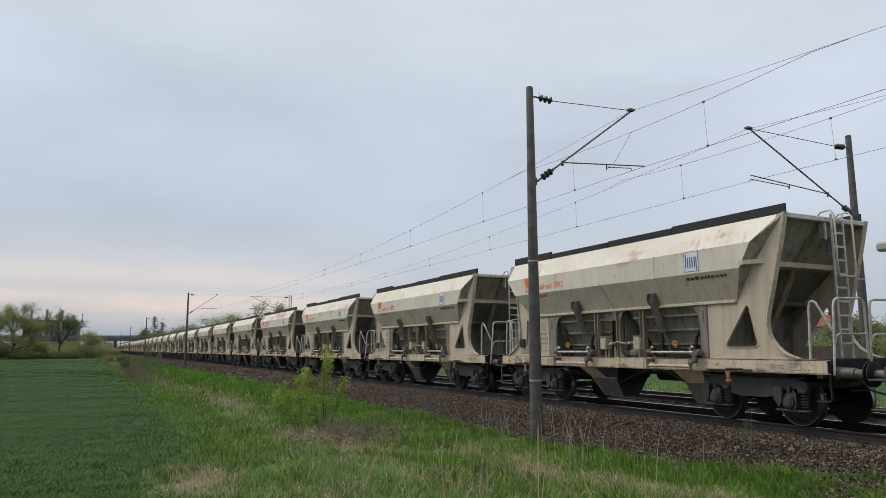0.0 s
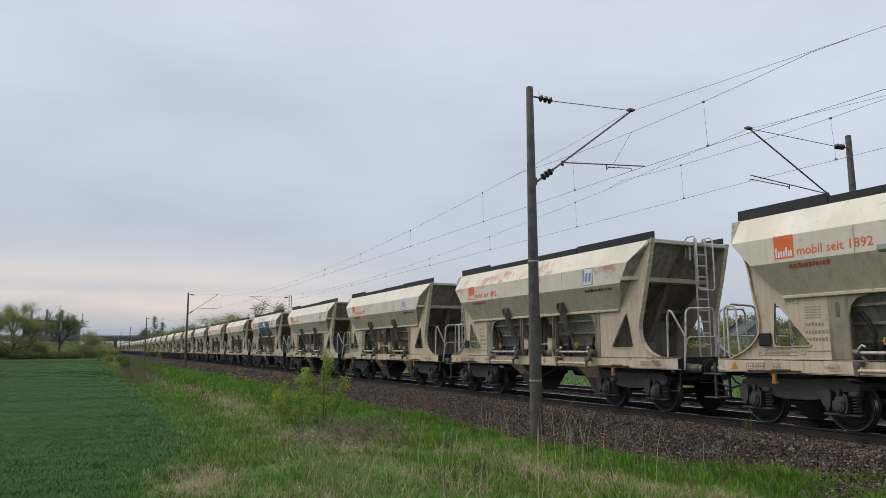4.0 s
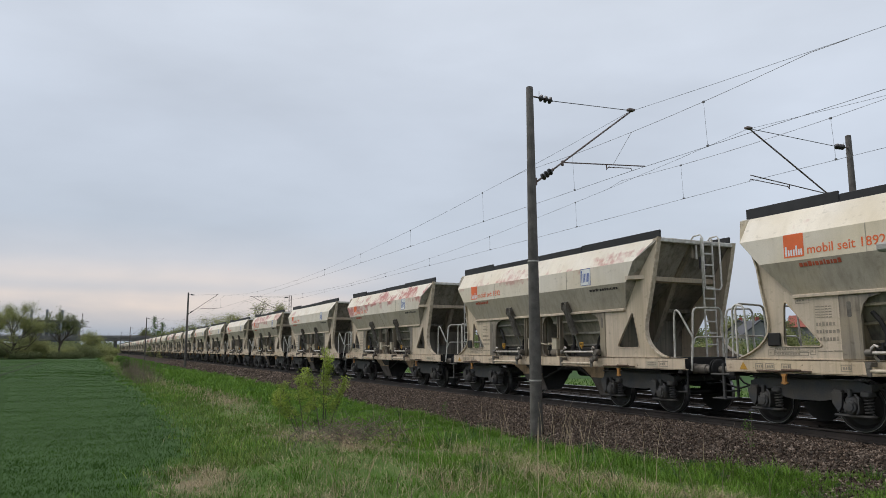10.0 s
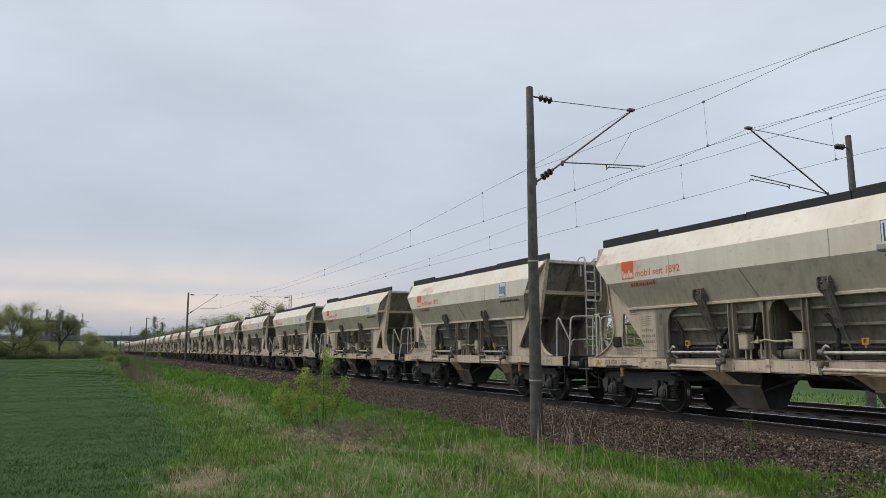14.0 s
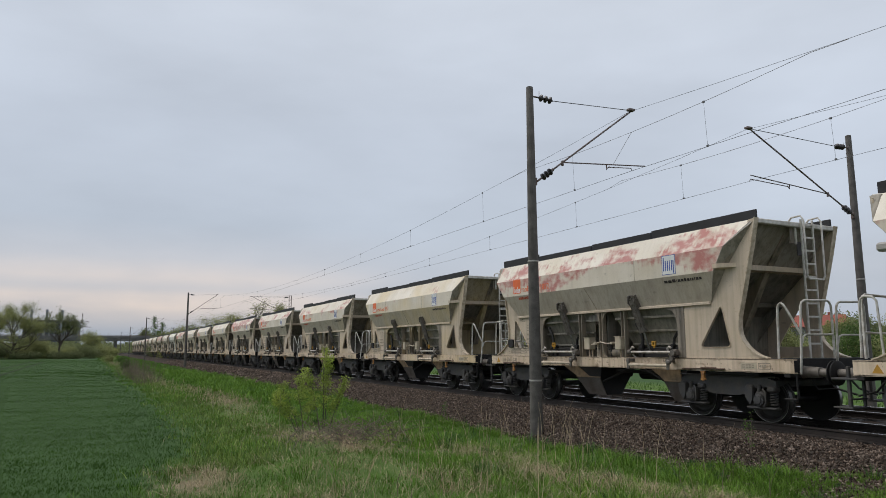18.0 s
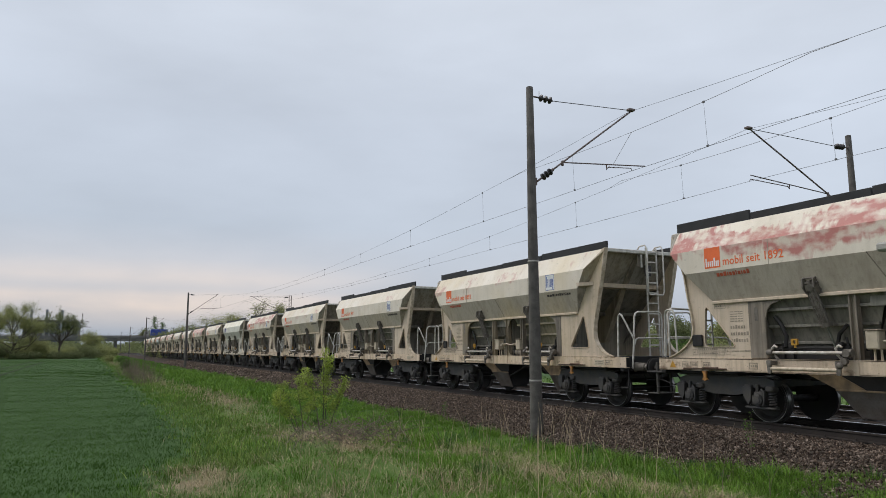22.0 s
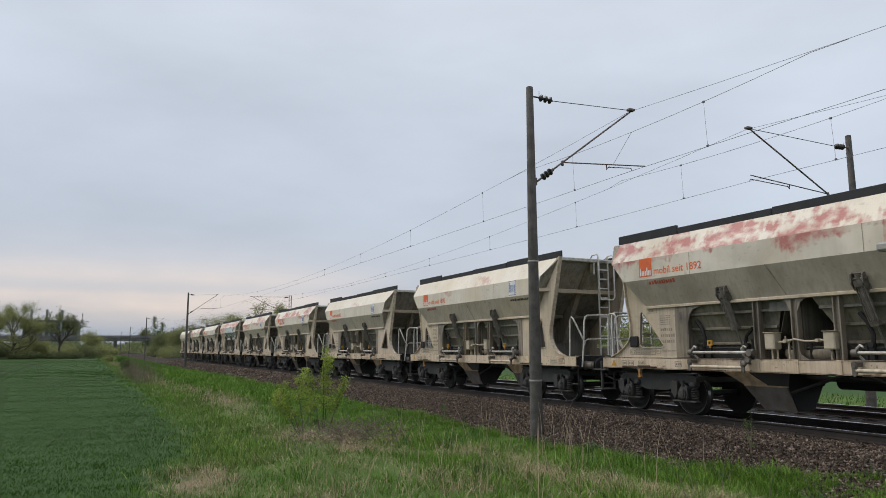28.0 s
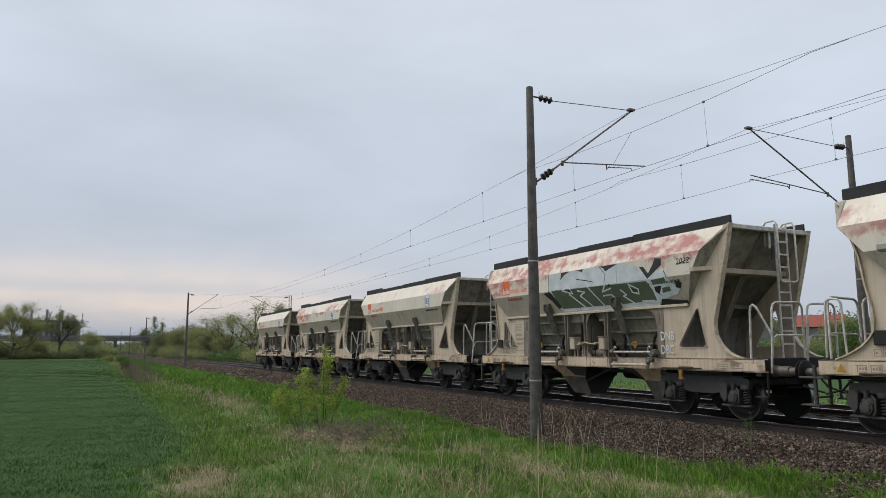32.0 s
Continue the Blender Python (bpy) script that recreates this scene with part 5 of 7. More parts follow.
    s.box(MID - 0.02, MID + 0.02, -1.10, 1.10, 1.02, 2.98)
    # Unseen lid added to keep the sky's light out of the side openings.
    s.box(-3.55, 3.55, -1.2, 1.2, 2.98, 3.04)
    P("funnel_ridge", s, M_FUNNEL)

    # bogies
    frame_line = ((-1.25, 0.84), (-0.95, 0.92), (0.95, 0.92), (1.25, 0.84), (1.25, 0.72), (0.78, 0.70), (0.50, 0.56), (0.30, 0.52), (-0.30, 0.52), (-0.50, 0.56), (-0.78, 0.70), (-1.25, 0.72))
    for cx in (-3.98, 3.77):
        s = Shape()
        for y in (-1.03, 0.97):
            s.plate([(x + cx, z) for x, z in frame_line], [], y, y + 0.06)
            s.box(cx - 1.25, cx + 1.25, y - 0.03, y + 0.09, 0.90, 0.925, 0.006)
        s.box(cx - 0.22, cx + 0.22, -1.0, 1.0, 0.55, 0.86, 0.03)
        for k in (-1, 1):
            s.box(cx + k * 1.18 - 0.06, cx + k * 1.18 + 0.06, -1.0, 1.0, 0.72, 0.86, 0.02)
        bogie = B("bogie_frame", s, M_BOGIE, "dusty grey two-axle bogie frame")
        for k in (-1, 1):
            x, y = cx + k * 0.9, -1.0
            s = Shape()
            s.box(x - 0.13, x + 0.13, y - 0.11, y + 0.12, 0.31, 0.64, 0.05)
            s.box(x - 0.34, x + 0.36, y - 0.10, y + 0.10, 0.275, 0.325, 0.02)
            s.lathe(((-0.10, 0.125), (-0.145, 0.12), (-0.155, 0.085), (-0.175, 0.08), (-0.18, 0.03)), "y", (x, y, 0.46), 10)
            for a in range(4):
                ang = math.pi * (0.25 + 0.5 * a)
                s.lathe(((-0.14, 0.018), (-0.17, 0.018)), "y", (x + 0.10 * math.cos(ang), y, 0.46 + 0.10 * math.sin(ang)), 6)
            s.box(x - 0.33, x - 0.16, y - 0.12, y + 0.10, 0.60, 0.76, 0.03)
            s.box(x + 0.17, x + 0.36, y - 0.11, y + 0.10, 0.62, 0.74, 0.03)
            s.hull([(x + a, yy, z) for yy in (y - 0.125, y - 0.07) for a, z in ((-0.36, 0.70), (-0.14, 0.70), (-0.16, 0.46), (-0.22, 0.36), (-0.33, 0.50))])
            s.tube([(x + 0.10, y - 0.12, 0.68), (x + 0.165, y - 0.13, 0.62), (x + 0.16, y - 0.13, 0.42), (x + 0.12, y - 0.13, 0.34)], 0.02, 5)
            s.tube([(x - 0.03, y - 0.06, 0.62), (x - 0.03, y - 0.06, 0.76)], 0.04, 8)
            B("axle_box", s, M_BOGIE, "", True, bogie)
            for dx in (-0.245, 0.265):
                s = Shape()
                pts = []
                for a in range(41):
                    ang = a / 40 * 5.5 * 2 * math.pi
                    pts.append((x + dx + 0.070 * math.cos(ang), y + 0.070 * math.sin(ang), 0.335 + 0.29 * a / 40))
                s.tube(pts, 0.0165, 5)
                B("coil_spring", s, M_BOGIE, "", True, bogie)
        for k in (-1, 1):
            s = Shape().lathe(((-1.0, 0.06), (-0.66, 0.075), (0.66, 0.075), (1.0, 0.06)), "y", (0, 0, 0), 12)
            axle = B("wheelset", s, M_WHEEL, "dark steel wheelset with bright treads", True)
            axle.matrix_parent_inverse = Matrix.Translation((cx + k * 0.9, 0, 0.46))
            for y in (-1, 1):
                s = Shape()
                s.lathe(((y * 0.665, 0.30), (y * 0.665, 0.485), (y * 0.692, 0.488), (y * 0.705, 0.462), (y * 0.81, 0.458), (y * 0.815, 0.40), (y * 0.785, 0.375),
                         (y * 0.745, 0.34), (y * 0.74, 0.16), (y * 0.80, 0.11), (y * 0.80, 0.05)), "y", (0, 0, 0), 32)
                wheel = B("wheel", s, M_WHEEL, "", True, axle)
                s = Shape()
                n = 32
                for q, r in ((0.706, 0.4635), (0.80, 0.4605)):
                    s.v += [(r * math.cos(2 * math.pi * j / n), y * q, r * math.sin(2 * math.pi * j / n)) for j in range(n)]
                for q, r in ((0.8165, 0.455), (0.8165, 0.443)):
                    s.v += [(r * math.cos(2 * math.pi * j / n), y * q, r * math.sin(2 * math.pi * j / n)) for j in range(n)]
                s.f = [(b * n + j, b * n + (j + 1) % n, (b + 1) * n + (j + 1) % n, (b + 1) * n + j) for b in (0, 2) for j in range(n)]
                me = s.mesh("tread", M_TREAD, True)
                # the tread is joined to its wheel
                wheel.data.materials.append(M_TREAD)
                bm = bmesh.new()
                bm.from_mesh(wheel.data)
                first = len(bm.faces)
                bm.from_mesh(me)
                bm.faces.ensure_lookup_table()
                for fc in bm.faces[first:]:
                    fc.material_index = 1
                bm.to_mesh(wheel.data)
                bm.free()
                bpy.data.meshes.remove(me)
    return w


def on_side(s, dx, z):
    """Lay flat print on the upright side panel."""
    return moved(s, lambda x, y, c: (x + dx, -Y_SIDE - 0.003 + y * 0.5, c + z))


def on_lower(s, dx, z):
    """Lay flat print on the inward-sloping lower panel; z is measured down the panel from the knee."""
    k = math.hypot(Y_SIDE - Y_PLATE - 0.02, Z_KNEE - Z_RIM)
    dy, dz = (Y_SIDE - Y_PLATE - 0.02) / k, (Z_KNEE - Z_RIM) / k
    return moved(s, lambda x, y, c: (x + dx, -Y_SIDE + (-(c - z)) * dy - 0.007 * dz + y * 0.5, Z_KNEE + (c - z) * dz - 0.007 * dy))


def bars(s, x, z, widths, h, gap=0.018):
    for i, wd in enumerate(widths):
        s.box(x, x + wd, -0.001, 0.001, z, z + h * (1.25 if i % 4 == 2 else 1.0))
        x += wd + gap
    return s


def print_part(name, s, m, parent, label=""):
    """Flat print, moved as one to the built stations."""
    x = sum(v[0] for v in s.v) / len(s.v)
    dx = fit_x(x) - x if abs(x) > 3.3 else (0.09 if x > 0 else -0.11)
    s.v = [(a + dx, b, c * 0.975) for a, b, c in s.v]
    return part(name, s, m, parent, label)


def fleet_marks(w):
    """An orange square with slogan at one end, a blue and white badge at the other."""
    ox, bx = -3.79, 2.45
    s = on_side(Shape().box(0, 0.42, -0.001, 0.001, 0, 0.45), ox, 3.255)
    sq = print_part("orange_badge", s, M_ORANGE, w, "orange square badge with pale bars")
    s = Shape()
    for i, (x, h) in enumerate(((0.03, 0.19), (0.085, 0.12), (0.14, 0.12), (0.195, 0.12), (0.25, 0.19), (0.30, 0.12), (0.35, 0.12))):
        s.box(x, x + 0.035, -0.004, -0.002, 0.03, 0.03 + h)
    print_part("badge_bars", on_side(s, ox, 3.255), M_WHITE, sq)
    s = lettering("mobil seit 1892", 0.245, wide=0.955)
    print_part("slogan", on_side(s, ox + 0.47, 3.29), M_ORANGE, w, "orange slogan lettering")
    s = bars(Shape(), 0, -0.045, (0.07, 0.07, 0.07, 0.03, 0.06, 0.06, 0.03, 0.06, 0.03, 0.06, 0.06), 0.075, 0.022)
    print_part("address_bars", on_lower(s, ox + 0.28, 0.09), M_REDPRINT, w, "faded red line of print")
    s = on_side(Shape().box(0, 0.42, -0.001, 0.001, 0, 0.46), bx, 3.235)
    sq = print_part("blue_badge", s, M_BLUE, w, "white and blue square badge")
    s = on_side(Shape().box(0.014, 0.406, -0.005, -0.0015, 0.014, 0.446), bx, 3.235)
    print_part("badge_field", s, M_WHITE, sq)
    s = Shape()
    for x, z0, z1 in ((0.045, 0.09, 0.41), (0.105, 0.09, 0.33), (0.17, 0.09, 0.33), (0.23, 0.09, 0.33), (0.295, 0.09, 0.33), (0.345, 0.03, 0.33)):
        s.box(x, x + 0.030, -0.009, -0.006, z0, z1)
    print_part("badge_bars", on_side(s, bx, 3.235), M_BLUE, sq)
    s = bars(Shape(), 0, -0.05, (0.10, 0.10, 0.10, 0.02, 0.07, 0.065, 0.06, 0.065, 0.025, 0.04, 0.02, 0.07, 0.065), 0.06, 0.026)
    print_part("address_bars", on_lower(s, bx + 0.02, 0.10), M_INK, w, "black line of print")


def hired_marks(w):
    """One violet-blue logo of four blocks, and the air tank that shows on the walkway."""
    for x, pts in ((-3.86, ((0.02, 0), (0.19, 0), (0.19, 0.42), (0.02, 0.42))), (-3.64, ((0, 0), (0.22, 0), (0.15, 0.42), (0.07, 0.42))),
                   (-3.42, ((0.05, 0), (0.17, 0), (0.21, 0.42), (0.01, 0.42))), (-3.20, ((0, 0), (0.22, 0), (0.22, 0.42), (0, 0.42)))):
        print_part("logo_block", on_side(Shape().plate(list(pts), [], -0.001, 0.001), x, 3.255), M_VIOLET, w, "violet-blue block of a logo")
    s = Shape().lathe(((-0.62, 0.03), (-0.58, 0.15), (-0.52, 0.20), (0.52, 0.20), (0.58, 0.15), (0.62, 0.03)), "y", (3.95, 0, 1.56), 18)
    part("air_reservoir", s, M_RAIL, w, "pale grey air reservoir under the end wall", True)


def livery(w):
    """Stencils and small plates on the camera's side."""
    # stencils on the rear skirt and the sole bar
    y = -Y_PLATE - 0.014
    s = Shape()
    for z, ws, h in ((1.94, (0.04, 0.04, 0.05, 0.04, 0.05, 0.04), 0.06), (1.80, (0.04, 0.04, 0.03, 0.05, 0.05, 0.05, 0.05), 0.06), (1.66, (0.04, 0.04, 0.04, 0.05, 0.03, 0.05, 0.04), 0.06)):
        bars(s, -3.41, z, ws, h, 0.022)
    for z in (2.29, 2.24, 2.19, 2.14, 2.09):
        bars(s, -3.41, z, (0.10, 0.07, 0.05, 0.06), 0.016, 0.015)
    bars(s, -3.41, 1.46, (0.18, 0.1, 0.2), 0.018)
    moved(s, lambda a, b, c: (a, y + b, c))
    print_part("stencil_bars", s, M_FAINT, w, "faded dark stencil rows")
    s = lettering("Faccns", 0.125)
    print_part("stencil_type", moved(s, lambda a, b, c: (a - 3.72, y + b, c + 1.53)), M_FAINT, w, "faded dark type lettering")
    s = Shape()
    for x0, x1, z0, z1 in ((-4.33, -3.62, 1.47, 1.55), (-4.33, -3.62, 1.38, 1.455), (-4.49, -4.35, 1.38, 1.50), (-3.59, -3.47, 1.40, 1.54), (-3.82, -3.53, 2.38, 2.49)):
        for q in ((x0, x1, z0, z0 + 0.009), (x0, x1, z1 - 0.009, z1), (x0, x0 + 0.009, z0, z1), (x1 - 0.009, x1, z0, z1)):
            s.box(q[0], q[1], -0.001, 0.001, q[2], q[3])
        bars(s, x0 + 0.03, (z0 + z1) / 2 - 0.014, (0.04,) * max(1, int((x1 - x0) / 0.075)), 0.028)
    print_part("stencil_frames", moved(s, lambda a, b, c: (a, y + b, c)), M_FAINT, w, "faded framed stencils")
    s = Shape().plate([(-5.09, 1.09), (-4.89, 1.09), (-4.99, 1.25)], [], -1.2935, -1.2925)
    print_part("warning_triangle", s, M_YELLOW, w, "small yellow warning triangle")
    s = Shape()
    for x0, x1 in ((-4.77, -4.59), (-4.53, -4.33), (-4.17, -3.97), (-2.97, -2.77), (4.96, 5.24)):
        for q in ((x0, x1, 1.10, 1.112), (x0, x1, 1.215, 1.227), (x0, x0 + 0.012, 1.10, 1.227), (x1 - 0.012, x1, 1.10, 1.227)):
            s.box(q[0], q[1], -0.001, 0.001, q[2], q[3])
        bars(s, x0 + 0.035, 1.14, (0.035, 0.03, 0.04), 0.045)
    print_part("stencil_frames", moved(s, lambda a, b, c: (a, b - 1.293, c)), M_FAINT, w, "faded framed stencils")
    s = Shape().box(4.30, 4.68, -1.297, -1.293, 1.10, 1.23)
    print_part("data_plate", s, M_BOX, w, "small pale data plate with fine print")
    s = Shape()
    for z in (1.13, 1.175):
        bars(s, 4.34, z, (0.07, 0.05, 0.06, 0.05), 0.018)
    print_part("plate_bars", moved(s, lambda a, b, c: (a, b - 1.299, c)), M_FAINT, w)


def spray(w, name, pts, colour, lift=0.0, label=""):
    """A flat sprayed patch; points (x, h): h from the knee, up on the side panel, down on the lower one."""
    up = [p for p in pts]
    s = Shape()
    for upper in (True, False):
        poly = clip_half(up, upper)
        if len(poly) < 3:
            continue
        q = Shape().plate(poly, [], -0.001 - lift, 0.001 - lift)
        (on_side(q, 0, Z_KNEE) if upper else on_lower(q, 0, 0))
        s.add(q.v, q.f)
    return fpart(name, s, G_COL[colour], w, label)


def clip_half(poly, upper):
    out, sg = [], 1 if upper else -1
    for i in range(len(poly)):
        a, b = poly[i - 1], poly[i]
        ia, ib = sg * a[1] >= 0, sg * b[1] >= 0
        if ia != ib:
            t = a[1] / (a[1] - b[1])
            out.append((a[0] + t * (b[0] - a[0]), 0.0))
        if ib:
            out.append(b)
    return out


def strokes(w, lines, width, colour, lift):
    """Sprayed lines of one colour along the panels."""
    s = Shape()
    for line in lines:
        for (x0, h0), (x1, h1) in zip(line[:-1], line[1:]):
            d = Vector((x1 - x0, h1 - h0))
            if d.length < 0.01:
                continue
            d.normalize()
            n, e = Vector((-d.y, d.x)) * width / 2, d * width * 0.3
            a, b = Vector((x0, h0)) - e, Vector((x1, h1)) + e
            quad = [tuple(v) for v in (a - n, b - n * 0.8, b + n * 0.8, a + n)]
            for upper in (True, False):
                poly = clip_half(quad, upper)
                if len(poly) > 2:
                    q = Shape().plate(poly, [], -0.001 - lift, 0.001 - lift)
                    (on_side(q, 0, Z_KNEE) if upper else on_lower(q, 0, 0))
                    s.add(q.v, q.f)
    return fpart("graffiti_outline", s, G_COL[colour], w)


def graffiti_blue(w):
    spray(w, "graffiti", [(-2.17, 0.48), (-1.55, 0.43), (-1.37, 0.34), (-1.24, 0.49), (-0.68, 0.45), (-0.6, 0.35), (-0.4, 0.5), (-0.08, 0.5), (0.25, 0.49), (0.62, 0.42), (0.84, 0.47), (1.3, 0.44), (1.96, 0.29), (1.8, 0.02), (2.03, -0.13), (2.25, -0.15), (2.41, -0.63), (2.03, -0.64), (0.77, -0.66), (0.33, -0.72), (-0.56, -0.69), (-1.16, -0.68), (-1.59, -0.43), (-1.85, -0.06), (-2.11, 0.23)], "deep", 0, "sprayed letter shapes in blue, white, violet and green")
    spray(w, "graffiti_fill", [(-2.14, 0.45), (-1.55, 0.39), (-1.31, 0.06), (-1.08, 0.36), (-0.67, 0.35), (-0.66, 0.04), (-1.96, 0.04), (-2.0, 0.21), (-2.13, 0.23)], "sky", 0.002)
    # Letters darken below the knee: the panel's shade is put into the paint.
    spray(w, "graffiti_fill", [(-1.93, 0.01), (-1.51, 0.01), (-1.3, -0.52), (-1.52, -0.43), (-1.81, -0.19)], "sky_shaded", 0.002)
    spray(w, "graffiti_fill", [(-0.98, 0.01), (-0.65, 0.01), (-0.25, -0.52), (-0.58, -0.5)], "sky_shaded", 0.002)
    spray(w, "graffiti_fill", [(-0.49, 0.01), (-0.48, 0.24), (-0.32, 0.42), (-0.06, 0.45), (0.15, 0.32), (0.21, 0.06), (-0.05, 0.05), (-0.11, 0.16), (-0.19, 0.22), (-0.27, 0.15), (-0.26, 0.01)], "white", 0.002)
    spray(w, "graffiti_fill", [(-0.44, -0.01), (-0.27, -0.01), (-0.05, -0.37), (0.05, -0.33), (-0.04, 0.03), (0.22, 0.03), (0.33, -0.5), (0.3, -0.61), (0.16, -0.6), (-0.07, -0.47), (-0.27, -0.25)], "dull", 0.002)
    spray(w, "graffiti_fill", [(0.3, 0.43), (0.69, 0.32), (0.54, 0.05), (0.62, -0.25), (0.95, -0.3), (1.06, -0.53), (0.6, -0.55), (0.51, -0.32), (0.25, 0.06)], "violet", 0.002)
    spray(w, "graffiti_fill", [(0.78, 0.37), (1.3, 0.39), (1.82, 0.26), (1.87, 0.19), (1.76, 0.03), (1.12, 0.02), (0.87, 0.15), (0.72, 0.06)], "green", 0.002)
    spray(w, "graffiti_fill", [(1.24, -0.08), (1.93, -0.08), (2.19, -0.19), (2.2, -0.65), (1.42, -0.53), (1.19, -0.34)], "teal", 0.002)
    spray(w, "graffiti_fill", [(0.56, -0.3), (0.73, -0.36), (0.63, -0.48), (0.54, -0.43)], "teal", 0.002)
    spray(w, "graffiti_fill", [(0.87, -0.11), (1.08, -0.11), (1.0, -0.25), (0.86, -0.22)], "teal", 0.002)
    strokes(w, [[(0.33, 0.43), (0.71, 0.34), (0.55, 0.04), (0.63, -0.25), (0.99, -0.27), (1.09, -0.49)], [(1.22, 0.39), (1.92, 0.28), (1.78, 0.04)], [(1.83, -0.18), (2.1, -0.18), (2.2, -0.42), (2.21, -0.66)], [(1.19, 0.12), (1.21, 0.02), (1.48, -0.03), (1.5, -0.14)], [(0.42, -0.31), (0.32, -0.61), (0.12, -0.62)], [(-0.89, -0.05), (-0.49, -0.51)], [(-1.46, -0.11), (-1.31, -0.47)]], 0.028, "white", 0.004)
    strokes(w, [[(-1.57, 0.5), (-1.36, 0.48), (-1.23, 0.5), (-0.9, 0.5)], [(1.67, 0.49), (2.11, 0.39), (2.03, 0.25), (2.22, 0.16), (2.14, 0.06)], [(0.74, 0.5), (1.06, 0.5), (1.37, 0.5)], [(-0.35, 0.5), (-0.08, 0.5), (0.2, 0.5), (0.26, 0.5), (0.52, 0.49)]], 0.035, "black", 0.001)
    s = lettering("ACAB", 0.20, 0.15, 0.9)
    fpart("graffiti_scrawl", on_lower(moved(s, lambda a, b, c: (a, b - 0.012, c)), 1.36, 0.38), G_COL["silver"], w, "thin pale sprayed letters")
    strokes(w, [[(-2.0, 0.40), (-2.0, 0.22)], [(-1.75, 0.40), (-1.45, -0.45)], [(-1.05, 0.02), (-0.72, -0.48)], [(-1.98, -0.02), (-1.60, -0.42)]], 0.05, "deep", 0.003)
    s = Shape().hull([(1.76 + (0.20 + 0.05 * math.sin(3 * a)) * math.cos(a) * k, -1.47 + 0.04 * j, 1.43 + (0.19 + 0.04 * math.cos(2 * a)) * math.sin(a) * k) for a in [i * 0.45 for i in range(14)] for k, j in ((1, 0), (0.8, -1), (0.75, 1))])
    fpart("plastic_sheet", s, M_RAIL, w, "white plastic sheet caught on the shaft", True)
    s = Shape()
    loop = [(2.93 + 0.14 * math.cos(a), -1.256, 1.80 + 0.27 * math.sin(a)) for a in [i * 0.5 - 1.2 for i in range(13)]]
    s.tube(loop, 0.012, 4)
    fpart("graffiti_scrawl", s, M_REDPRINT, w, "thin red scrawl on the side plate")


def graffiti_silver(w):
    spray(w, "graffiti", [(-1.55, 0.5), (-1.03, 0.5), (0.02, 0.5), (0.74, 0.5), (1.64, 0.49), (2.2, 0.38), (2.63, 0.04), (3.07, 0.23), (3.16, 0.03), (3.28, -0.14), (3.5, -0.31), (3.38, -0.43), (2.98, -0.51), (2.81, -0.57), (2.73, -0.71), (1.31, -0.68), (-1.1, -0.66), (-1.27, -0.48), (-1.57, 0.01)], "silver", 0, "sprayed silver and olive letter shapes with black outlines")
    spray(w, "graffiti_fill", [(-1.44, 0.02), (2.56, -0.04), (2.68, -0.28), (2.72, -0.54), (1.44, -0.56), (-1.12, -0.55), (-1.34, -0.24)], "olive", 0.002)
    spray(w, "graffiti_fill", [(2.7, -0.03), (3.09, 0.0), (3.11, -0.12), (2.73, -0.15)], "olive", 0.002)
    spray(w, "graffiti_fill", [(2.96, -0.25), (3.17, -0.23), (3.19, -0.34), (2.94, -0.37)], "olive", 0.002)
    strokes(w, [[(-0.71, 0.05), (-0.92, -0.02), (-0.48, -0.14), (-0.56, 0.01)], [(-0.64, -0.15), (-0.1, -0.55)], [(-0.25, -0.07), (0.05, -0.13), (-0.18, -0.22), (0.22, -0.54)], [(0.22, -0.0), (0.72, -0.57)], [(0.96, 0.0), (0.78, -0.18), (1.16, -0.11)], [(0.77, -0.29), (1.12, -0.28), (1.46, -0.59)], [(1.52, -0.18), (1.69, -0.32), (1.57, -0.35), (1.93, -0.57)], [(1.87, -0.06), (2.19, -0.21), (2.17, -0.33), (1.95, -0.28), (1.87, -0.06)], [(2.22, -0.53), (2.64, -0.54)], [(2.62, -0.03), (2.71, -0.28), (2.75, -0.57)], [(-1.12, -0.6), (2.75, -0.64)]], 0.045, "white", 0.004)
    spray(w, "graffiti_outline", [(-1.07, 0.5), (-0.54, 0.5), (-0.81, 0.42), (-0.99, 0.29), (-0.94, 0.49)], "black", 0.003)
    spray(w, "graffiti_outline", [(-0.45, 0.5), (0.06, 0.5), (0.01, 0.43), (-0.24, 0.5)], "black", 0.003)
    spray(w, "graffiti_outline", [(0.77, 0.5), (1.5, 0.5), (1.0, 0.35), (0.91, 0.44)], "black", 0.003)
    spray(w, "graffiti_outline", [(2.32, 0.34), (2.61, 0.01), (3.02, 0.3), (3.03, 0.46), (2.85, 0.48), (2.78, 0.33), (2.64, 0.14), (2.48, 0.32)], "black", 0.003)
    spray(w, "graffiti_outline", [(2.75, -0.2), (2.96, -0.19), (2.85, -0.38), (2.89, -0.45), (2.75, -0.31)], "black", 0.003)
    spray(w, "graffiti_outline", [(3.42, -0.11), (3.62, -0.17), (3.53, -0.3), (3.38, -0.27)], "black", 0.003)
    spray(w, "graffiti_outline", [(2.86, -0.51), (3.65, -0.6), (3.65, -0.75), (3.31, -0.74), (3.03, -0.68), (2.83, -0.91), (2.62, -0.99), (2.66, -0.75), (2.82, -0.62)], "black", 0.003)
    spray(w, "graffiti_outline", [(-1.86, -0.04), (-1.51, -0.01), (-1.15, -0.49), (-1.3, -0.55), (-1.53, -0.29)], "black", 0.003)
    spray(w, "graffiti_outline", [(-0.76, -0.1), (-0.56, -0.0), (-0.49, -0.12)], "black", 0.003)
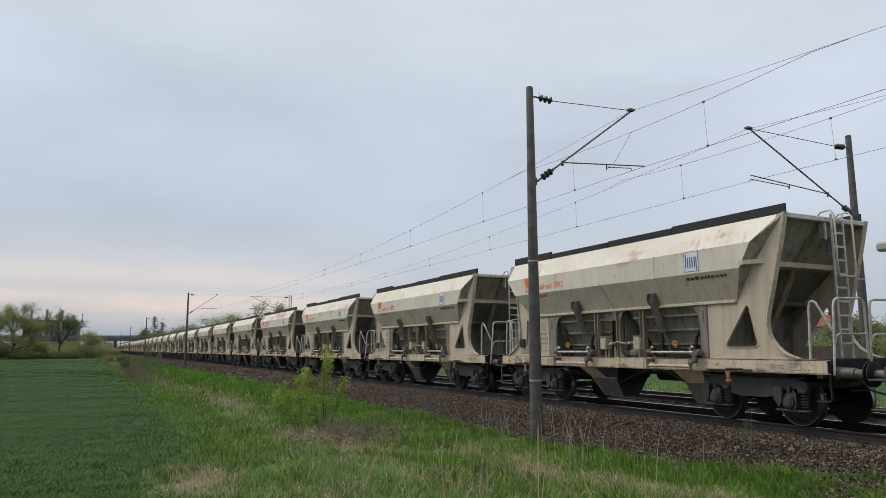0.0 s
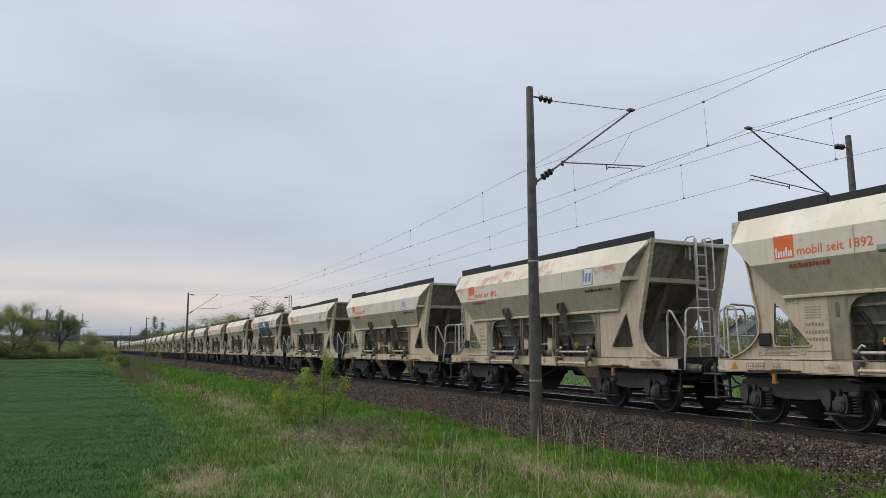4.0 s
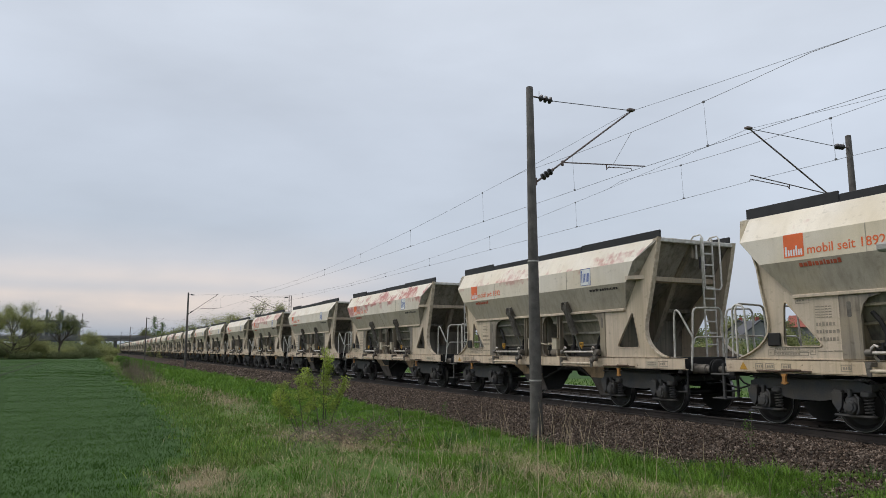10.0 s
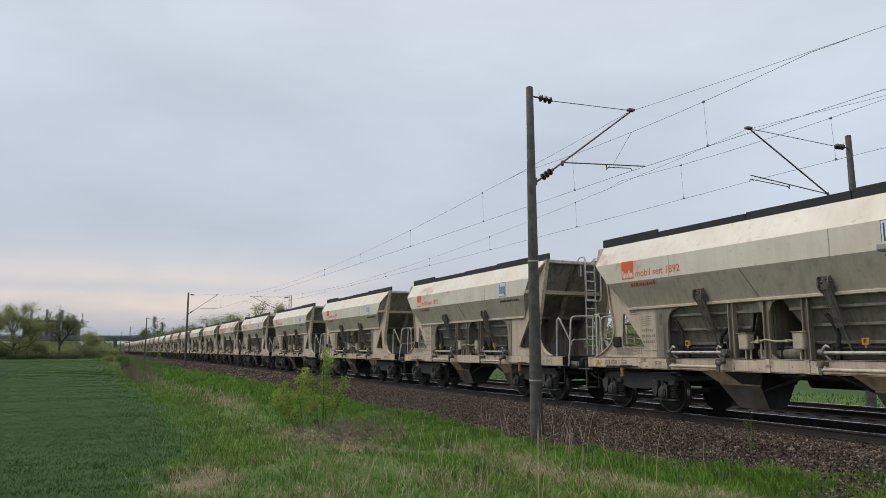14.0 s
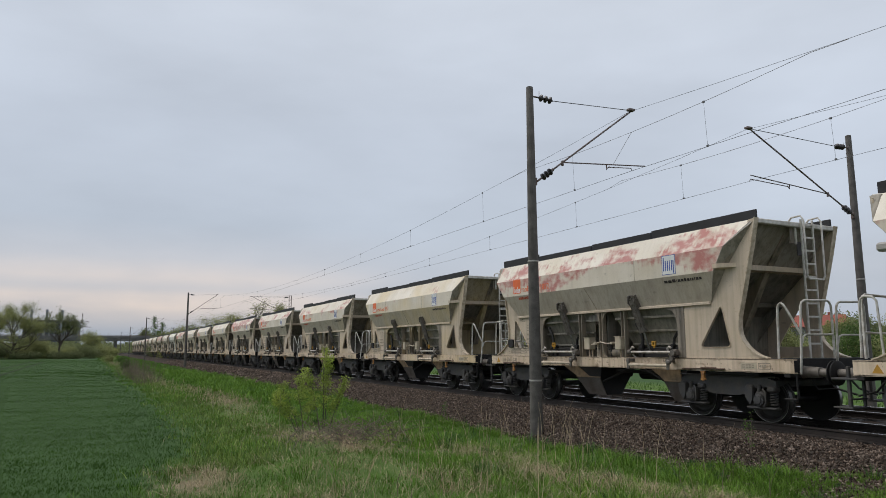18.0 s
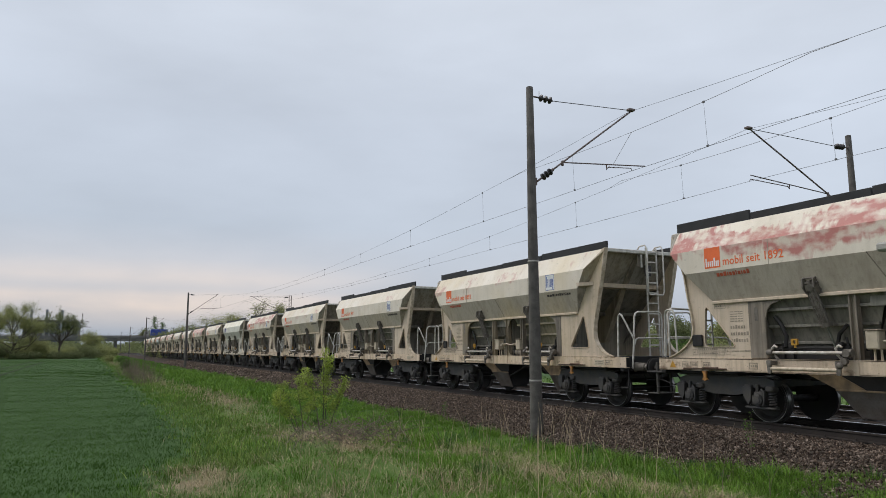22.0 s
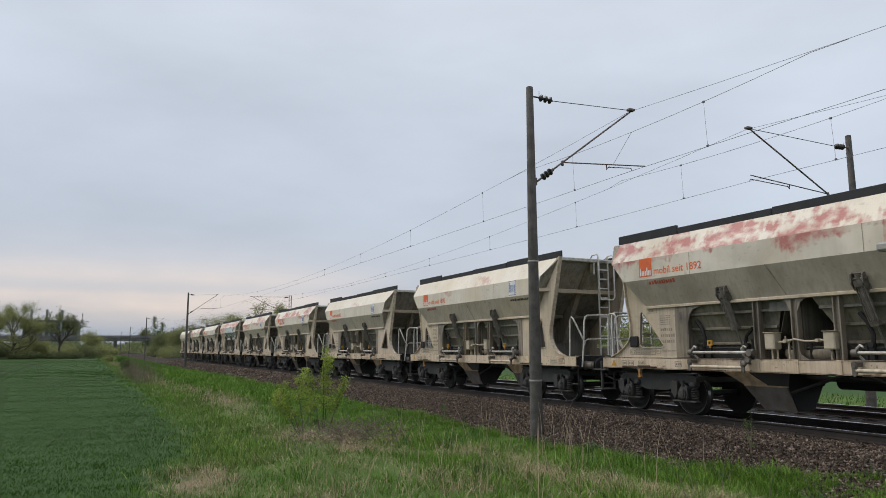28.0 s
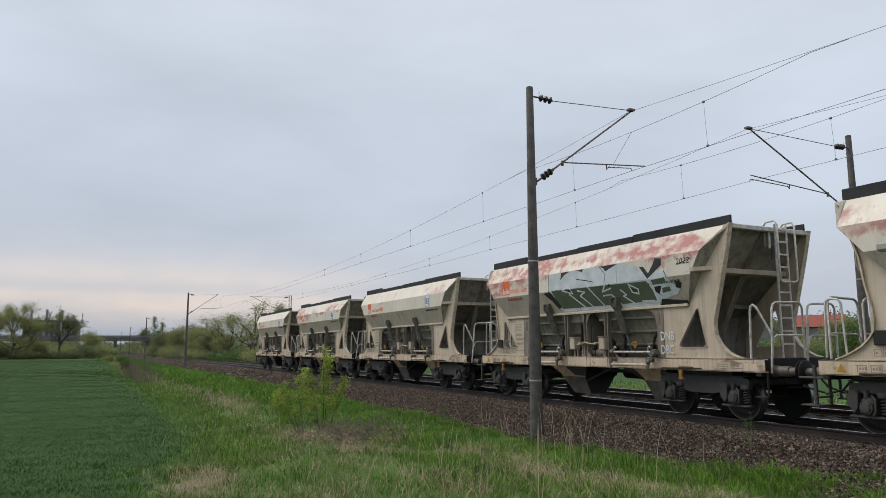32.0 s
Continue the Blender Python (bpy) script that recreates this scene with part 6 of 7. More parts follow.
    spray(w, "graffiti_outline", [(1.93, -0.16), (2.15, -0.25), (2.05, -0.29)], "black", 0.003)
    spray(w, "graffiti_outline", [(1.03, -0.05), (1.13, 0.02), (1.18, -0.07)], "black", 0.003)
    strokes(w, [[(-1.11, -0.68), (1.31, -0.7), (2.72, -0.72)], [(-1.55, 0.5), (-1.57, 0.01), (-1.28, -0.49)], [(0.74, 0.5), (0.99, 0.26), (0.93, 0.07)], [(3.09, 0.15), (3.16, 0.01)], [(2.8, -0.97), (2.98, -0.89)], [(-0.25, 0.25), (0.16, 0.18), (0.48, 0.11)], [(3.55, 0.26), (3.94, 0.36)]], 0.022, "black", 0.005)
    s = lettering("2022", 0.20, 0.2)
    fpart("graffiti_year", on_side(s, 3.5, Z_KNEE + 0.26), G_COL["black"], w, "black sprayed year")
    for text, z in (("DNB", 1.72), ("DBC", 1.40)):
        s = lettering(text, 0.30, 0.0, 0.62)
        fpart("graffiti_scrawl", moved(s, lambda a, b, c: (a + 2.72, b - 1.275, c + z)), M_WHITE, w, "thin white scrawl on the side plate")


# how each wagon looks: red overspray, grime, yellow dust
LOOK = {-1: (.5, .25, .1), 0: (.5, .2, .1), 1: (.1, .25, .1), 2: (.35, .2, .1), 3: (.7, .2, .05), 4: (.1, .2, .15), 5: (.5, .3, .1), 6: (.05, .25, .2), 7: (.2, .15, .05),
        8: (.55, .3, .1), 9: (.4, .2, .1), 10: (.6, .25, .05), 11: (.2, .2, .3), 12: (.4, .2, .15), 13: (.95, .3, .1), 14: (.2, .15, .0), 15: (.9, .25, .1), 16: (.1, .15, .1),
        17: (.1, .2, .1), 18: (.1, .2, .25), 19: (.2, .2, .15), 20: (.4, .2, .2), 21: (.9, .3, .1), 22: (.2, .35, .5), 23: (.55, .25, .2), 24: (.75, .25, .1), 25: (.95, .2, .0),
        26: (.3, .2, .3), 27: (.1, .15, .1), 28: (.2, .2, .2), 29: (.95, .4, .1), 30: (.0, .0, .0), 31: (.5, .3, .1), 32: (.95, .75, .15), 33: (.2, .3, .2), 34: (.1, .2, .1),
        35: (.85, .3, .1), 36: (.8, .25, .1), 37: (.9, .25, .05), 38: (.2, .1, .0), 39: (.75, .2, .05), 40: (.1, .05, .0)}

WAGONS = {}
master = build_wagon()
plain = copy_thing(master, Matrix())
livery(master)
livery(plain)
fleet_marks(master)
hired_marks(plain)
for o in plain.children_recursive:
    for slot in o.material_slots:
        if slot.material in FRESH:
            new_paint = FRESH[slot.material]
            slot.link = "OBJECT"
            slot.material = new_paint
for k in sorted(LOOK):
    if k == 0:
        wg = master
    elif k == 30:
        wg = plain
    else:
        wg = copy_thing(master, Matrix())
    WAGONS[k] = wg
for k, wg in WAGONS.items():
    for o in wg.children_recursive:
        o.color = (*LOOK[k], 1)
for k in (12, 13, 20):
    for o in WAGONS[k].children:
        if o.name.startswith("blue_badge"):
            o.location.x -= 0.30
graffiti_blue(WAGONS[8])
graffiti_silver(WAGONS[37])
for o in list(WAGONS[37].children):
    if o.name.startswith("blue_badge"):
        for c in list(o.children) + [o]:
            bpy.data.objects.remove(c)
brake = Shape()
brake.tube([(5.24, -0.55, 1.30), (5.24, -0.55, 2.62)], 0.022, 8)
brake.tube([(5.24, -0.55, 2.58), (5.30, -0.55, 2.64)], 0.05, 8)
post = part("hand_brake", brake, M_SHAFT, WAGONS[29], "upright hand brake column on the walkway", True)
part("brake_handle", Shape().tube([(5.06, -0.60, 2.66), (5.24, -0.55, 2.66), (5.44, -0.50, 2.67), (5.46, -0.50, 2.78)], 0.018, 7), M_REDPRINT, post, "red crank handle", True)
tagged(WAGONS[8], "cream hopper wagon sprayed with blue and green graffiti")
tagged(WAGONS[37], "cream hopper wagon sprayed with silver graffiti letters")
tagged(WAGONS[30], "clean pale grey ballast hopper wagon with violet-blue logo")
tagged(WAGONS[32], "grimy brown-stained ballast hopper wagon with faded red paint")
for k in (3, 13, 15, 21, 24, 25, 29, 35, 36, 39):
    tagged(WAGONS[k], "cream ballast hopper wagon with faded red overspray on top")


# ---- plants ----
def blades(name, pts, height, width, lean, material, label, seed, category="grass", bow=0.35):
    """Many single blades, each three bent segments. pts: roots (n, 3); height: (lo, hi)."""
    rng = np.random.default_rng(seed)
    n = len(pts)
    h = rng.uniform(*height, n) * (0.75 + 0.5 * rng.random(n))
    az, face = rng.uniform(0, 2 * np.pi, n), rng.uniform(0, 2 * np.pi, n)
    ln = rng.uniform(0.0, lean, n) * h
    d = np.stack([np.cos(az), np.sin(az), np.zeros(n)], 1)
    wv = np.stack([np.cos(face), np.sin(face), np.zeros(n)], 1) * (width * rng.uniform(0.6, 1.3, n))[:, None]
    up = np.array([0, 0, 1.0])
    mid = pts + d * (ln * bow)[:, None] + up * (h * 0.55)[:, None]
    tip = pts + d * ln[:, None] + up * (h * (1 - 0.25 * lean * rng.random(n)))[:, None]
    v = np.stack([pts - wv, pts + wv, mid - wv * 0.75, mid + wv * 0.75, tip], 1).reshape(-1, 3)
    f = (np.array([(0, 1, 3), (0, 3, 2), (2, 3, 4)])[None] + 5 * np.arange(n)[:, None, None]).reshape(-1, 3)
    return tagged(new(name, quick_mesh(name, v, f, material)), label, category, kind="stuff")


def wedge(n, x0, x1, keep, seed, power=1.0):
    """Roots spread over the strip from x0 down to x1, thinned by keep(x, y) in 0..1."""
    rng = np.random.default_rng(seed)
    out = []
    while len(out) < n:
        x = x0 + (x1 - x0) * rng.random() ** power
        y = rng.uniform(-0.10 * abs(x) - 0.6, 11.6)
        if rng.random() < keep(x, y):
            out.append((x, y, max(level(x, y), bed_height(y - bend(x) - TRACK) if y > 9.2 else -9) - 0.01))
    return np.array(out)


def tuft(x, y, s, seed):
    return noise.noise(Vector((x * s, y * s, seed)))


def in_crop(x, y):
    return 1.0 if y < field_edge(x) + 0.5 * tuft(x, y, 0.4, 9) + 1.5 * tuft(x, y, 3.1, 9) else 0.0


TOE = ((-900.0, 9.55), (-19.0, 9.55), (-16.0, 9.3), (-13.5, 9.2), (-11.6, 9.45), (-9.2, 9.8), (-7.3, 10.35), (-5.0, 10.9), (0.0, 11.0))


def toe(x, y):
    """How far the grass grows up to the ballast, y at x."""
    return float(np.interp(x, [e[0] for e in TOE], [e[1] for e in TOE])) + 0.32 * tuft(x, y, 0.6, 3) + 0.16 * tuft(x, y, 2.2, 4)


def in_verge(x, y):
    if in_crop(x, y) or y - bend(x) > toe(x, y):
        return 0.0
    return max(0.10, min(1.0, 0.65 + 0.9 * tuft(x, y, 0.55, 21))) * (1 - 0.85 * min(1.0, 1.2 * bare(x, y)))


DRY = ((-113.0, 2.6, 22.0, 0.9, 0.7), (-81.0, 3.2, 16.0, 0.7, 0.6), (-60.0, 3.5, 12.0, 0.6, 0.5), (-46.0, 3.8, 8.0, 0.6, 0.3), (-35.0, 4.4, 6.0, 0.6, 0.3), (-28.5, 4.7, 4.5, 0.7, 0.45), (-23.3, 4.4, 2.2, 0.6, 0.3),
       (-12.8, 1.4, 0.6, 0.3, 0.5), (-12.2, 1.8, 0.7, 0.4, 0.6), (-11.0, 1.6, 0.6, 0.5, 0.4), (-17.2, 4.0, 1.6, 0.5, 0.45), (-15.4, 4.6, 1.4, 0.7, 0.7), (-13.9, 4.9, 1.3, 0.7, 0.6), (-15.8, 6.2, 1.3, 0.7, 0.6),
       (-9.6, 4.9, 0.9, 0.7, 0.55), (-12.4, 3.9, 1.2, 0.9, 0.35), (-10.0, 3.0, 1.0, 0.8, 0.3), (-9.7, 6.6, 1.3, 0.7, 0.9), (-8.6, 7.3, 0.9, 0.5, 0.9), (-7.4, 8.1, 0.7, 0.4, 0.8), (-12.3, 7.0, 1.2, 0.8, 0.5))


def in_dry(x, y):
    if in_crop(x, y) or y - bend(x) > toe(x, y):
        return 0.0
    k = max(a * math.exp(-((x - cx) / rx) ** 2 - ((y - cy) / ry) ** 2) for cx, cy, rx, ry, a in DRY)
    return k * (0.6 + 0.8 * max(-0.6, tuft(x, y, 1.3, 5)))


def in_lush(x, y):
    q = y - bend(x)
    if in_crop(x, y) or q > toe(x, y) or q < 4.6:
        return 0.0
    far = min(1.0, max(0.0, (q - 4.6) / 1.6))
    return far * max(0.04 if x < -11.0 else 0.5, 0.55 + 1.3 * tuft(x, y, 0.45, 33)) * (1 - 0.9 * min(1.0, in_dry(x, y))) * (1 - 0.9 * min(1.0, 1.3 * bare(x, y)))


def in_margin(x, y):
    e = y - field_edge(x)
    return 0.0 if in_crop(x, y) or e > 2.6 else max(0.0, 0.9 - abs(e - 0.9) / 1.7 + 0.6 * tuft(x, y, 0.6, 13))


def tufts(name, roots, per, spread, height, width, material, label, seed, lean=0.9):
    """Clumps of blades that fan out from one root; each clump has its own height."""
    r = np.random.default_rng(seed)
    n = len(roots)
    k = 0.72 + 0.75 * np.clip(np.array([noise.noise(Vector((x * 0.8, y * 0.8, 51))) for x, y, z in roots]) + 0.35 * r.normal(size=n), -0.6, 1.0)
    a = r.uniform(0, 2 * np.pi, (n, per))
    d = np.sqrt(r.random((n, per))) * spread * k[:, None]
    base = np.repeat(roots, per, 0)
    out = np.stack([np.cos(a).ravel(), np.sin(a).ravel(), np.zeros(n * per)], 1)
    dist = d.ravel()
    foot = base + out * (dist * 0.55)[:, None]
    h = (r.uniform(height[0], height[1], (n, per)) * k[:, None] * (1.1 - 0.4 * d / (spread * k[:, None]))).ravel()
    go = (lean * h * (0.15 + 0.85 * (dist / spread)) * r.uniform(0.4, 1.2, n * per))[:, None]
    face = a.ravel() + np.pi / 2 + r.normal(size=n * per) * 0.7
    wv = np.stack([np.cos(face), np.sin(face), np.zeros(n * per)], 1) * (width * r.uniform(0.6, 1.3, n * per))[:, None]
    up = np.array([0, 0, 1.0])
    mid = foot + out * go * 0.35 + up * (h * 0.58)[:, None]
    tip = foot + out * go + up * (h * r.uniform(0.75, 1.0, n * per))[:, None]
    v = np.stack([foot - wv, foot + wv, mid - wv * 0.8, mid + wv * 0.8, tip], 1).reshape(-1, 3)
    f = (np.array([(0, 1, 3), (0, 3, 2), (2, 3, 4)])[None] + 5 * np.arange(n * per)[:, None, None]).reshape(-1, 3)
    return tagged(new(name, quick_mesh(name, v, f, material)), label, "grass", kind="stuff")


blades("crop_plants", wedge(165000, -9.0, -85.0, in_crop, 1, 2.0), (0.028, 0.065), 0.0042, 1.4, M_CROP, "dense young green cereal plants", 11, "crop")
blades("crop_plants", wedge(22000, -60.0, -165.0, in_crop, 2), (0.05, 0.09), 0.022, 2.0, M_CROPFAR, "dense young green cereal plants", 12, "crop")
blades("meadow_grass", wedge(46000, -5.2, -32.0, in_verge, 3, 1.2), (0.05, 0.16), 0.0042, 1.3, M_GRASS, "fresh green verge grass", 13)
tufts("meadow_grass", wedge(2600, -5.2, -34.0, in_verge, 23, 1.25), 13, 0.15, (0.10, 0.26), 0.0042, M_GRASS, "fresh green verge grass in tufts", 24)
blades("meadow_grass", wedge(26000, -30.0, -95.0, in_verge, 4, 1.2), (0.06, 0.17), 0.014, 0.8, M_GRASS, "fresh green verge grass", 14)
blades("meadow_grass", wedge(9000, -90.0, -260.0, in_verge, 5), (0.1, 0.2), 0.05, 0.7, M_GRASS, "fresh green verge grass", 15)
tufts("tall_grass", wedge(7600, -5.2, -30.0, in_lush, 6, 1.15), 20, 0.20, (0.11, 0.27), 0.0036, M_LUSH, "tall lush green grass tufts", 16, 1.1)
tufts("tall_grass", wedge(1900, -28.0, -75.0, in_lush, 26, 1.2), 16, 0.36, (0.20, 0.42), 0.012, M_LUSH, "tall lush green grass tufts", 27, 1.1)
tufts("tall_grass", wedge(240, -5.2, -40.0, in_lush, 28, 1.2), 34, 0.24, (0.22, 0.42), 0.0045, M_DEEP, "dark green coarse grass clump", 29, 0.9)
blades("dry_grass", wedge(9500, -5.2, -40.0, in_dry, 7, 1.25), (0.10, 0.28), 0.0026, 2.2, M_STRAW, "matted dry straw-coloured grass", 17)
blades("dry_grass", wedge(3600, -5.2, -13.5, in_dry, 47, 1.0), (0.10, 0.30), 0.0022, 2.4, M_STRAW, "matted dry straw-coloured grass", 48)
blades("dry_grass", wedge(1500, -5.2, -26.0, in_verge, 37, 1.2), (0.12, 0.34), 0.0020, 1.3, M_STRAW, "single dry straw blades in the grass", 38)
blades("dry_grass", wedge(2300, -26.0, -125.0, in_dry, 8, 1.3), (0.16, 0.40), 0.008, 0.8, M_STRAW, "matted dry straw-coloured grass", 18)
blades("meadow_grass", wedge(15000, -13.0, -110.0, in_margin, 9, 1.4), (0.08, 0.19), 0.009, 0.9, M_MARGIN, "pale yellow-green grass along the field's edge", 20)
far_rng = np.random.default_rng(40)
fp = np.array([(x, TRACK + o + bend(x), level(x, TRACK + o) - 0.01) for x, o in zip(-5 - 90 * far_rng.random(16000) ** 1.3, 7.4 + 9.0 * far_rng.random(16000) ** 1.5)])
blades("meadow_grass", fp, (0.10, 0.24), 0.010, 0.9, M_CROP, "tall green grass beyond the tracks", 19)


def stalk(x, y, h, dx, dy, seed, straw=True):
    """A single dead stem with side twigs."""
    rng = random.Random(seed)
    s = Shape()
    z = level(x, y)
    pts = [Vector((dx * t * t, dy * t * t, h * t)) + Vector((rng.uniform(-0.01, 0.01), rng.uniform(-0.01, 0.01), 0)) for t in (0, 0.25, 0.5, 0.75, 1.0)]
    s.tube(pts, 0.0042, 5, 0.0018)
    ob = new("dry_stalk", s.mesh("dry_stalk", M_STRAW if straw else M_TWIG))
    ob.location = (x, y, z - 0.02)
    return tagged(ob, "thin dry weed stalk standing in the grass", "weed", "dry stalks in the verge")


rng = random.Random(77)
for i in range(95):
    x = -7.2 - 8.5 * rng.random() ** 1.2
    y = rng.uniform(3.4, 10.0) * (0.75 + 0.25 * min(1.0, -x / 11.0))
    stalk(x, y, rng.uniform(0.45, 1.15), rng.uniform(-0.35, 0.35), rng.uniform(-0.3, 0.3), 300 + i, rng.random() < 0.7)


def limb(s, rng, a, d, length, r, depth, tips, spread=0.6, up=0.25, forks=(2, 3)):
    """One branch and what grows from it; the ends go to tips."""
    pts, p, v = [a], a.copy(), d.normalized()
    for i in range(3):
        v = (v + Vector((rng.uniform(-1, 1), rng.uniform(-1, 1), rng.uniform(-0.6, 1) * up)) * 0.22).normalized()
        p = p + v * length / 3
        pts.append(p.copy())
        if depth <= 1:
            tips.append(p.copy())
    s.tube(pts, r, 6 if depth > 1 else 4, r * 0.6, caps=False)
    if depth <= 0:
        return
    for i in range(rng.randint(*forks)):
        t = rng.choice((pts[2], pts[3], pts[3]))
        w = (v + Vector((rng.uniform(-1, 1), rng.uniform(-1, 1), rng.uniform(-0.3, 1) * up + 0.05)) * spread * 1.6).normalized()
        limb(s, rng, t, w, length * rng.uniform(0.62, 0.85), r * 0.58, depth - 1, tips, spread, up, forks)


def leaf_cloud(name, tips, per, reach, size, material, seed):
    """Small folded leaves round the branch ends."""
    rng = np.random.default_rng(seed)
    t = np.array([p[:] for p in tips])
    c = np.repeat(t, per, 0) + rng.normal(size=(len(t) * per, 3)) * reach * np.array([1, 1, 0.8])
    n = len(c)
    a = rng.normal(size=(n, 3))
    a /= np.linalg.norm(a, axis=1)[:, None]
    b = np.cross(a, rng.normal(size=(n, 3)))
    b /= np.linalg.norm(b, axis=1)[:, None]
    k = (size * rng.uniform(0.6, 1.4, n))[:, None]
    nn = np.cross(a, b) * k * 0.25
    v = np.stack([c - a * k, c + b * k * 0.55 + nn, c + a * k, c - b * k * 0.55 + nn], 1).reshape(-1, 3)
    f = (np.array([(0, 1, 2), (0, 2, 3)])[None] + 4 * np.arange(n)[:, None, None]).reshape(-1, 3)
    return quick_mesh(name, v, f, material)


def tree(x, y, h, spread, leaf, seed, label, trunk=0.2, depth=4, per=9, size=None, reach=None, kind="tree", clear=0.22, stems=1, low=0.55):
    """A tree or tall bush: tapered trunk, forking limbs, a crown of many small leaves."""
    r = random.Random(seed)
    t = thing(kind, x, y, level(x, y) - 0.05, label, kind)
    s, tips = Shape(), []
    for i in range(stems):
        base = Vector((r.uniform(-0.5, 0.5), r.uniform(-0.5, 0.5), 0)) * (0 if stems == 1 else spread * 0.35)
        top = base + Vector((r.uniform(-0.05, 0.05) * h, r.uniform(-0.05, 0.05) * h, h * (clear + 0.14)))
        s.tube([base, base.lerp(top, 0.5) + Vector((0.02 * h, 0, 0)) * r.uniform(-1, 1), top], trunk, 8, trunk * 0.7)
        for j in range(7 if stems == 1 else 3):
            a = j * 2 * math.pi / 7 * 3 + r.uniform(-0.4, 0.4)
            start = base.lerp(top, low + (1 - low) * j / 6)
            d = Vector((math.cos(a) * spread / h * 1.15, math.sin(a) * spread / h * 1.15, r.uniform(0.1, 0.3) + 0.3 * (low - 0.2) + 0.09 * j))
            limb(s, r, start, d, h * r.uniform(0.22, 0.29), trunk * 0.5, depth - 1, tips, 0.55, 0.5)
        limb(s, r, top, Vector((0, 0, 1)), h * 0.27, trunk * 0.6, depth - 1, tips, 0.5, 0.7)
    part("trunk", s, M_BARK, t, "dark bare trunk and limbs", True)
    me = leaf_cloud("crown", tips, per, reach or h * 0.035, size or h * 0.014, leaf, seed)
    cr = new("crown", me)
    cr.parent = t
    return t


def scrub(x, y, h, rad, leaf, seed, label, count=1400, size=0.10, name="bush"):
    """A dense hedge bush: many twigs and leaves, uneven on top."""
    r = random.Random(seed)
    t = thing(name, x, y, level(x, y) - 0.05, label, "bush")
    s, tips = Shape(), []
    for i in range(16):
        a, k = r.uniform(0, 6.28), r.random() ** 0.5
        p = Vector((math.cos(a) * rad * k * 0.8, math.sin(a) * rad * k * 0.8, h * r.uniform(0.6, 1.0) * (1 - 0.35 * k)))
        s.tube([p * 0.1 * Vector((1, 1, 0)).length, p * 0.6, p], 0.03 * h / 3, 4, 0.008)
        for q in (0.35, 0.5, 0.65, 0.8, 0.92, 1.0):
            tips.append(p * q + Vector((r.uniform(-0.2, 0.2) * rad, r.uniform(-0.2, 0.2) * rad, 0)))
    part("framework", s, M_BARK, t)
    cr = new("crown", leaf_cloud("crown", tips, max(4, count // len(tips)), rad * 0.16, size, leaf, seed))
    cr.parent = t
    return t


# the young shrub in the verge
shrub = thing("shrub", -16.85, 4.9, level(-16.85, 4.9) - 0.03, "young multi-stemmed shrub with fresh yellow-green leaves", "shrub")
s, tips = Shape(), []
r = random.Random(5)
for bx, by, tx, ty, h in ((-0.05, -0.35, -0.5, -0.75, 1.15), (0.0, -0.30, 0.1, -0.45, 1.35), (0.0, 0.18, 0.25, 0.12, 1.95), (0.08, 0.10, -0.4, -0.1, 1.45), (0.1, 0.28, 0.35, 0.6, 1.25), (-0.08, -0.4, 0.0, -1.0, 0.95), (0.0, 0.22, 0.1, 0.3, 1.75)):
    a, b = Vector((bx, by, 0)), Vector((tx, ty, h))
    pts = [a, a.lerp(b, 0.35) + Vector((r.uniform(-0.04, 0.04), r.uniform(-0.04, 0.04), 0.03)), a.lerp(b, 0.7) + Vector((r.uniform(-0.05, 0.05), r.uniform(-0.05, 0.05), 0.05)), b]
    s.tube(pts, 0.014, 6, 0.004)
    for i in range(15):
        t = 0.35 + 0.65 * i / 14
        p = a.lerp(b, t)
        d = Vector((r.uniform(-1, 1), r.uniform(-1, 1), r.uniform(0.2, 1.2))).normalized() * r.uniform(0.12, 0.36) * (1.25 - 0.7 * t)
        s.tube([p, p + d * 0.5 + Vector((0, 0, 0.01)), p + d], 0.005, 4, 0.002)
        tips += [p + d * q for q in (0.45, 0.75, 1.0)]
    tips += [a.lerp(b, q) for q in (0.75, 0.85, 0.93, 1.0)]
part("stem", s, M_BARK, shrub, "thin brown branching stem")
cr = new("leaves", leaf_cloud("leaves", tips, 20, 0.05, 0.021, M_LEAFNEW, 8))
cr.parent = shrub
# a small yellow-leaved weed and a green one on the ballast
for x, y, h, per, mat_leaf, lab in ((-14.2, 5.75, 0.45, 6, M_LEAFNEW, "small upright weed with yellow-green leaves"), (-9.0, 10.55, 0.75, 5, M_LEAFBRIGHT, "tall green weed growing on the ballast"), (-19.5, 9.7, 0.5, 5, M_LEAFBRIGHT, "small green weed at the foot of the ballast")):
    wd = thing("weed", x, y, level(x, y) if y < 9.6 else bed_height(y - TRACK) - 0.02, lab, "weed")
    s, tips = Shape(), []
    for i in range(3):
        e = Vector((r.uniform(-0.08, 0.08), r.uniform(-0.08, 0.08), h * r.uniform(0.75, 1)))
        s.tube([(0, 0, 0), e * 0.5, e], 0.006, 4, 0.003)
        tips += [e * q for q in (0.3, 0.45, 0.6, 0.75, 0.9, 1.0)]
    part("stem", s, M_TWIG, wd)
    cr = new("leaves", leaf_cloud("leaves", tips, per, 0.04, 0.022, mat_leaf, 9))
    cr.parent = wd

